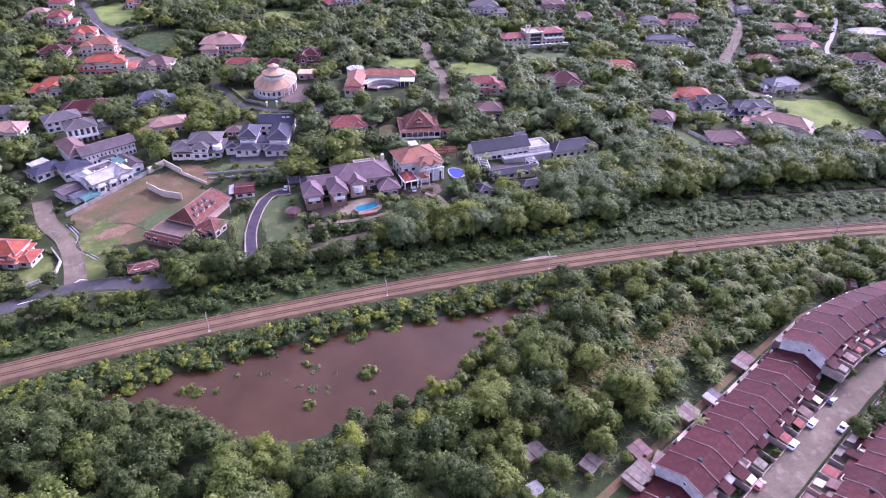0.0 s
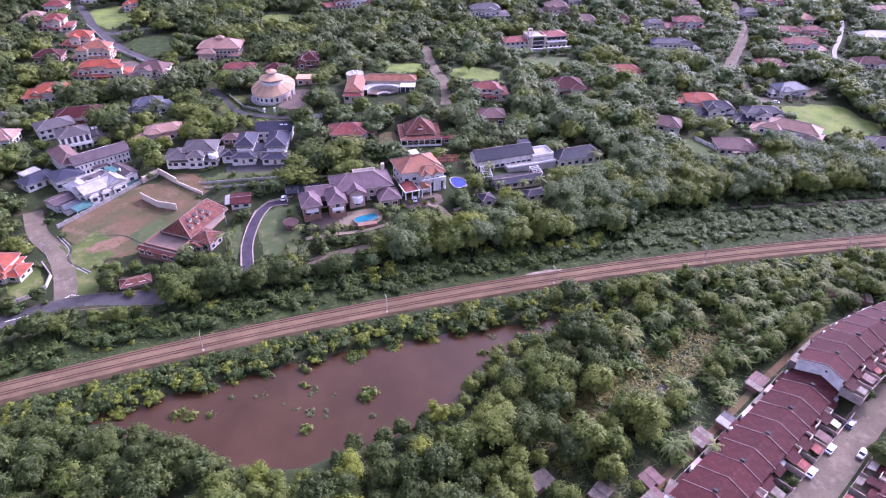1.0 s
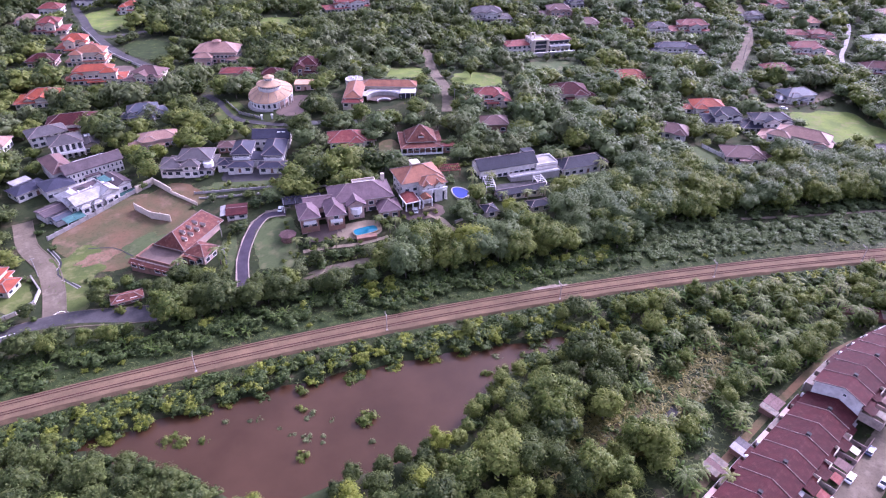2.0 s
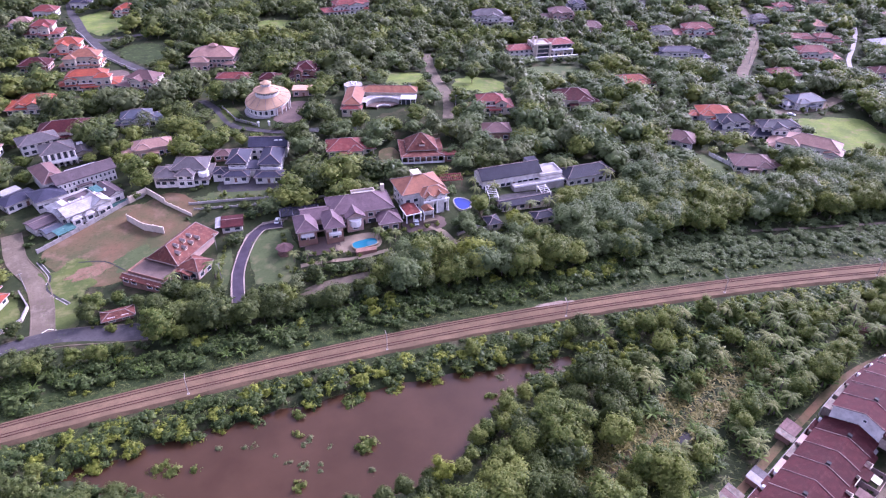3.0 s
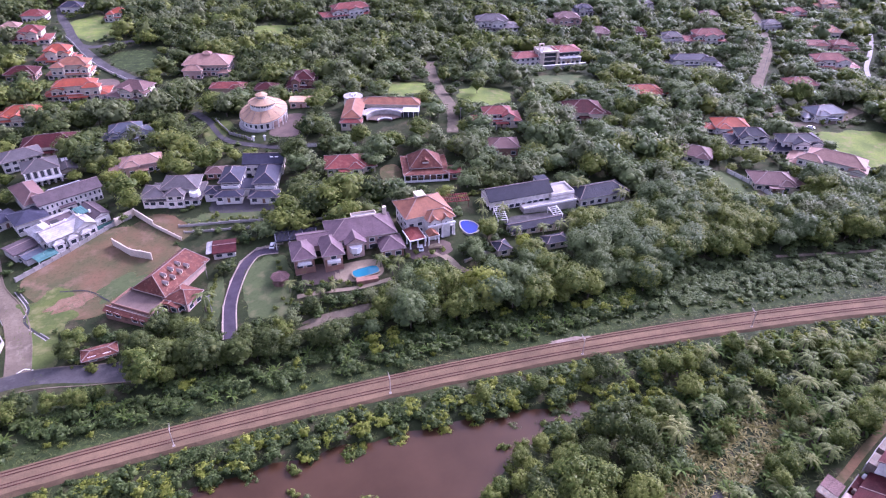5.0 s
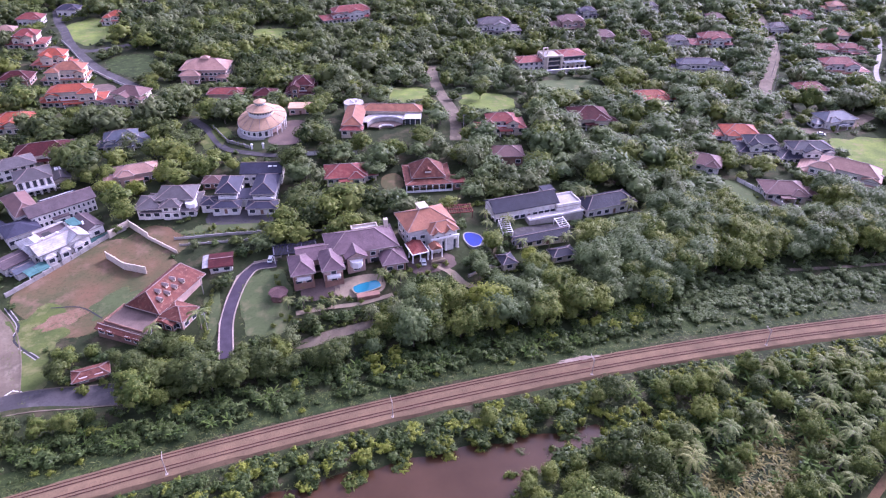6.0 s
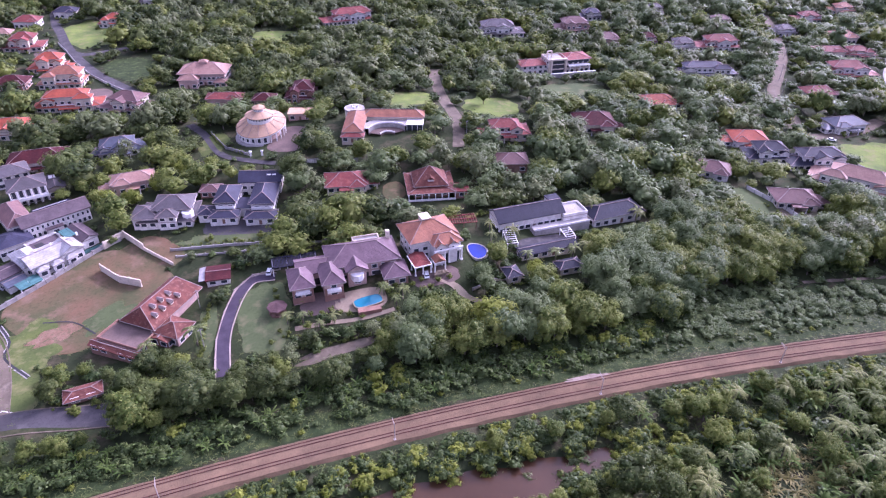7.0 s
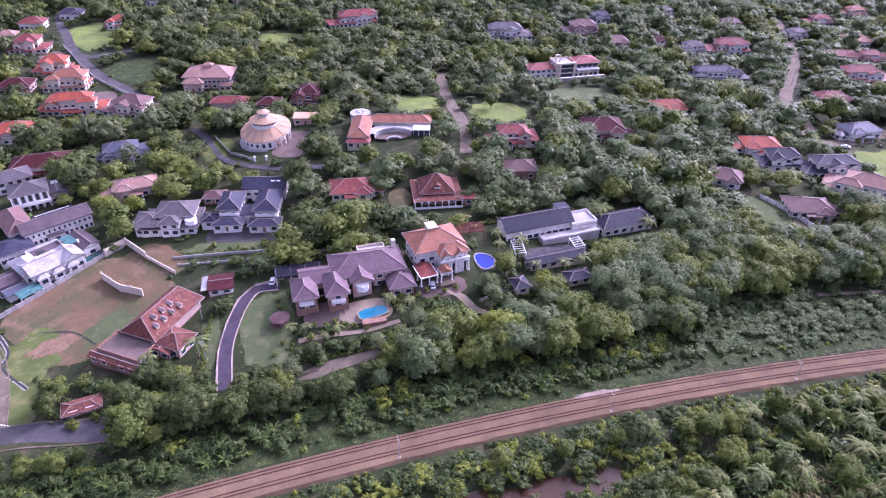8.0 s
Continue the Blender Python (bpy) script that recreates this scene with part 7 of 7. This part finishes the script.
for line, gap, low, high in (
        ([(16, 237), (26, 235.5), (40, 234), (52, 235.5), (60, 238)], 1.3, 0.6, 1.2), ([(18, 231), (30, 230), (42, 229.5), (56, 231)], 1.5, 0.7, 1.5),
        ([(86, 236), (94, 239.5), (104, 239)], 1.4, 0.7, 1.4), ([(62, 244), (66, 240), (72, 236), (78, 230)], 1.4, 0.8, 1.6),
        ([(-17, 303), (0, 299.5), (18, 295)], 1.6, 0.5, 1.1), ([(1, 282), (12, 281), (24, 281), (40, 282)], 1.6, 0.8, 1.8),
        ([(-6.5, 261), (-9, 250), (-10, 240), (-10, 230)], 1.5, 0.9, 1.8), ([(96, 283), (110, 286), (130, 287), (150, 286)], 1.8, 1.2, 2.6),
        ([(-60, 303), (-50, 309), (-41, 316)], 1.8, 0.5, 1.0), ([(-1, 402), (3, 384), (13, 370)], 1.3, 0.8, 1.5)):
    for p in smooth_line(line, gap):
        garden.append(("shrub", p.x + RNG.uniform(-0.5, 0.5), p.y + RNG.uniform(-0.5, 0.5), RNG.uniform(low, high), 1.0))
garden = [p for p in garden if math.hypot(p[1] - 91.5, p[2] - 259.5) > 8 and math.hypot(p[1] - 46, p[2] - 244.5) > 7]
joined("garden_shrubs", "mixed garden shrubs round the houses", "shrubs", garden, LEAF_LIGHT)
# These shrubs share the leaf colour that carries the haze tint.
joined("field_shrubs", "dense low shrubs across a field", "shrubs", field, LEAF_HAZE)
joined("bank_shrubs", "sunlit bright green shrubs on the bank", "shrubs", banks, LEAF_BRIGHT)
bananas.sort(key=lambda p: abs(p[1] - 125) + abs(p[2] - 122))
for kind, x, y, size, wide in bananas[:60]:
    stand_alone(kind, x, y, size, "banana plants behind the terrace houses", wide)
joined("banana_grove", "thicket of banana plants with broad pale leaves", "banana plants", bananas[60:], LEAF_BANANA)
for x, y, size in palms:
    stand_alone("palm", x, y, size, "palms behind the terrace houses")

# ---- trees that stand out ----
for kind, x, y, size, wide, text in (
        ("broad", 33, 333, 15, 0.95, "tall dense round dark green tree"), ("light", 83, 219, 14, 1.35, "large bright green spreading tree"),
        ("light", 90, 226, 10, 1.2, "bright green bushy tree"), ("light", 135, 238, 9, 1.2, "bright yellow-green bamboo clump"), ("light", 108, 242, 7, 1.2, "bright yellow-green bamboo clump"),
        ("light", 147, 246, 8, 1.1, "bright yellow-green bamboo clump"), ("grey", 17, 224, 9, 1.0, "bare grey twiggy tree"), ("grey", 52, 224, 10, 1.3, "bare grey twiggy tree"),
        ("grey", 44, 228, 7, 1.2, "thin grey-brown twiggy tree"), ("grey", 210, 293, 17, 0.9, "tall grey feathery tree"), ("grey", 230, 226, 15, 1.0, "tall grey feathery tree"),
        ("grey", 241, 224, 15, 1.0, "tall grey feathery tree"), ("grey", 251, 221, 14, 1.0, "tall grey feathery tree"), ("grey", 222, 233, 12, 1.1, "tall grey feathery tree"),
        ("broad", 50, 352, 11, 1.1, "dense dark green garden tree"), ("broad", 50, 377, 8, 1.0, "dense dark green garden tree"), ("light", 66, 344, 10, 1.1, "leafy pale green garden tree"),
        ("broad", 143, 389, 10, 1.0, "rounded green tree on the lawn"), ("light", 131, 414, 10, 0.9, "rounded light green tree by the lane"), ("broad", 140, 417, 9, 0.9, "rounded green tree on the lawn"),
        ("light", 67, 447, 13, 1.1, "broad domed green tree"), ("light", 78, 414, 10, 1.3, "broad flat-topped yellow-green tree"), ("light", 107, 321, 10, 1.2, "light green domed garden tree"),
        ("light", 15, 121, 9.5, 1.15, "bushy sunlit yellow-green tree"), ("light", 34, 121, 9.5, 1.0, "bushy sunlit yellow-green tree"), ("light", 12, 108, 10, 1.2, "bushy sunlit yellow-green tree"),
        ("light", 42, 133, 9, 0.9, "tall sunlit yellow-green tree at the pond"), ("light", -8, 127, 8, 1.1, "bushy sunlit yellow-green tree"), ("broad", 69, 139, 10, 1.2, "dense green tree by the pond"),
        ("broad", 75, 127, 10, 1.2, "dense green tree by the pond"), ("light", -35, 340, 8, 1.2, "bright yellow-green garden tree"), ("light", -25, 349, 7, 1.4, "bright yellow-green garden tree"),
        ("light", -45, 343, 8, 1.2, "bright yellow-green garden tree"), ("light", -15, 360, 7, 1.3, "bright yellow-green garden tree"), ("grey", -40, 386, 11, 1.1, "pale grey-green tree before a house")):
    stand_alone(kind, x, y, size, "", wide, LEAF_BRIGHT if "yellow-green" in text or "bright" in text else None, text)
for x, y, size in ((-26, 243, 7), (-11, 243, 9), (23, 242, 5), (18, 243, 5.5), (33, 238.5, 5), (28, 237, 4.5), (52, 246, 6), (58, 243, 6), (55, 240, 5), (108, 264, 7), (149, 277, 9), (165, 266, 8), (173, 262, 8),
                   (108, 250, 6), (119, 248, 7), (127, 249, 7), (133, 250, 7), (141, 254, 7), (101, 271, 6), (99, 264, 6), (104, 354, 7), (110, 359, 7), (97, 348, 6), (52, 392, 7), (56, 398, 7), (30, 309, 8), (36, 300, 8), (45, 296, 8), (105, 104, 6), (111, 100, 6)):
    stand_alone("palm", x, y, size, "garden palms")
for x, y, size in ((26, 152, 3.0), (24.5, 151, 2.0), (8, 161, 1.6), (11, 158.5, 1.4), (9.5, 157.5, 1.2), (4, 152, 1.0), (8, 150, 1.5), (13, 149, 1.0), (12.5, 147, 0.9), (6, 144, 2.0), (-20, 158, 1.6), (-30, 160, 2.0), (-26, 159, 2.2), (-28, 161.5, 1.6),
                   (24, 169, 2.4), (9, 168, 2.2), (66, 159, 1.8), (-7, 161, 1.0), (-4, 161, 0.9), (26, 143, 1.3), (16, 155, 0.9), (-14, 163, 1.2), (72, 165, 1.3), (80, 163, 1.6), (85, 166, 1.4), (64, 150, 1.6), (1, 156, 0.8)):
    stand_alone("shrub", x, y, size + 1.2, "bushes standing in the pond", 1.0, LEAF_LIGHT if size > 1.5 else LEAF_GREY, "bush standing in the muddy water")
for x, y, size in ((*row_at(50, 11.5), 6.0), (*row_at(62, 11.5), 5.5), (*row_at(28, 23), 8.0), (*row_at(33, 23.5), 6.5), (*row_at(58, 24), 6.5), (*row_at(4, 11), 3.5)):
    stand_alone("broad", x, y, size, "street trees", 0.9, label="small leafy street tree by a gate")
for i in range(16):
    s = -20 + 6.9 * i + float(RNG.uniform(-1.5, 1.5))
    stand_alone("shrub", *row_at(s, 10.3), float(RNG.uniform(1.2, 2.2)), "yard shrubs along the street", 0.8, label="small potted shrub in a front yard")
for s, a, size in ((38, 24.5, 7.0), (45, 25.5, 7.5), (52, 24, 7.0), (68, 24, 7.0), (75, 26, 8.0), (84, 24, 7.0)):
    stand_alone("broad", *row_at(s, a), size, "street trees", 1.0, label="leafy dark green street tree")
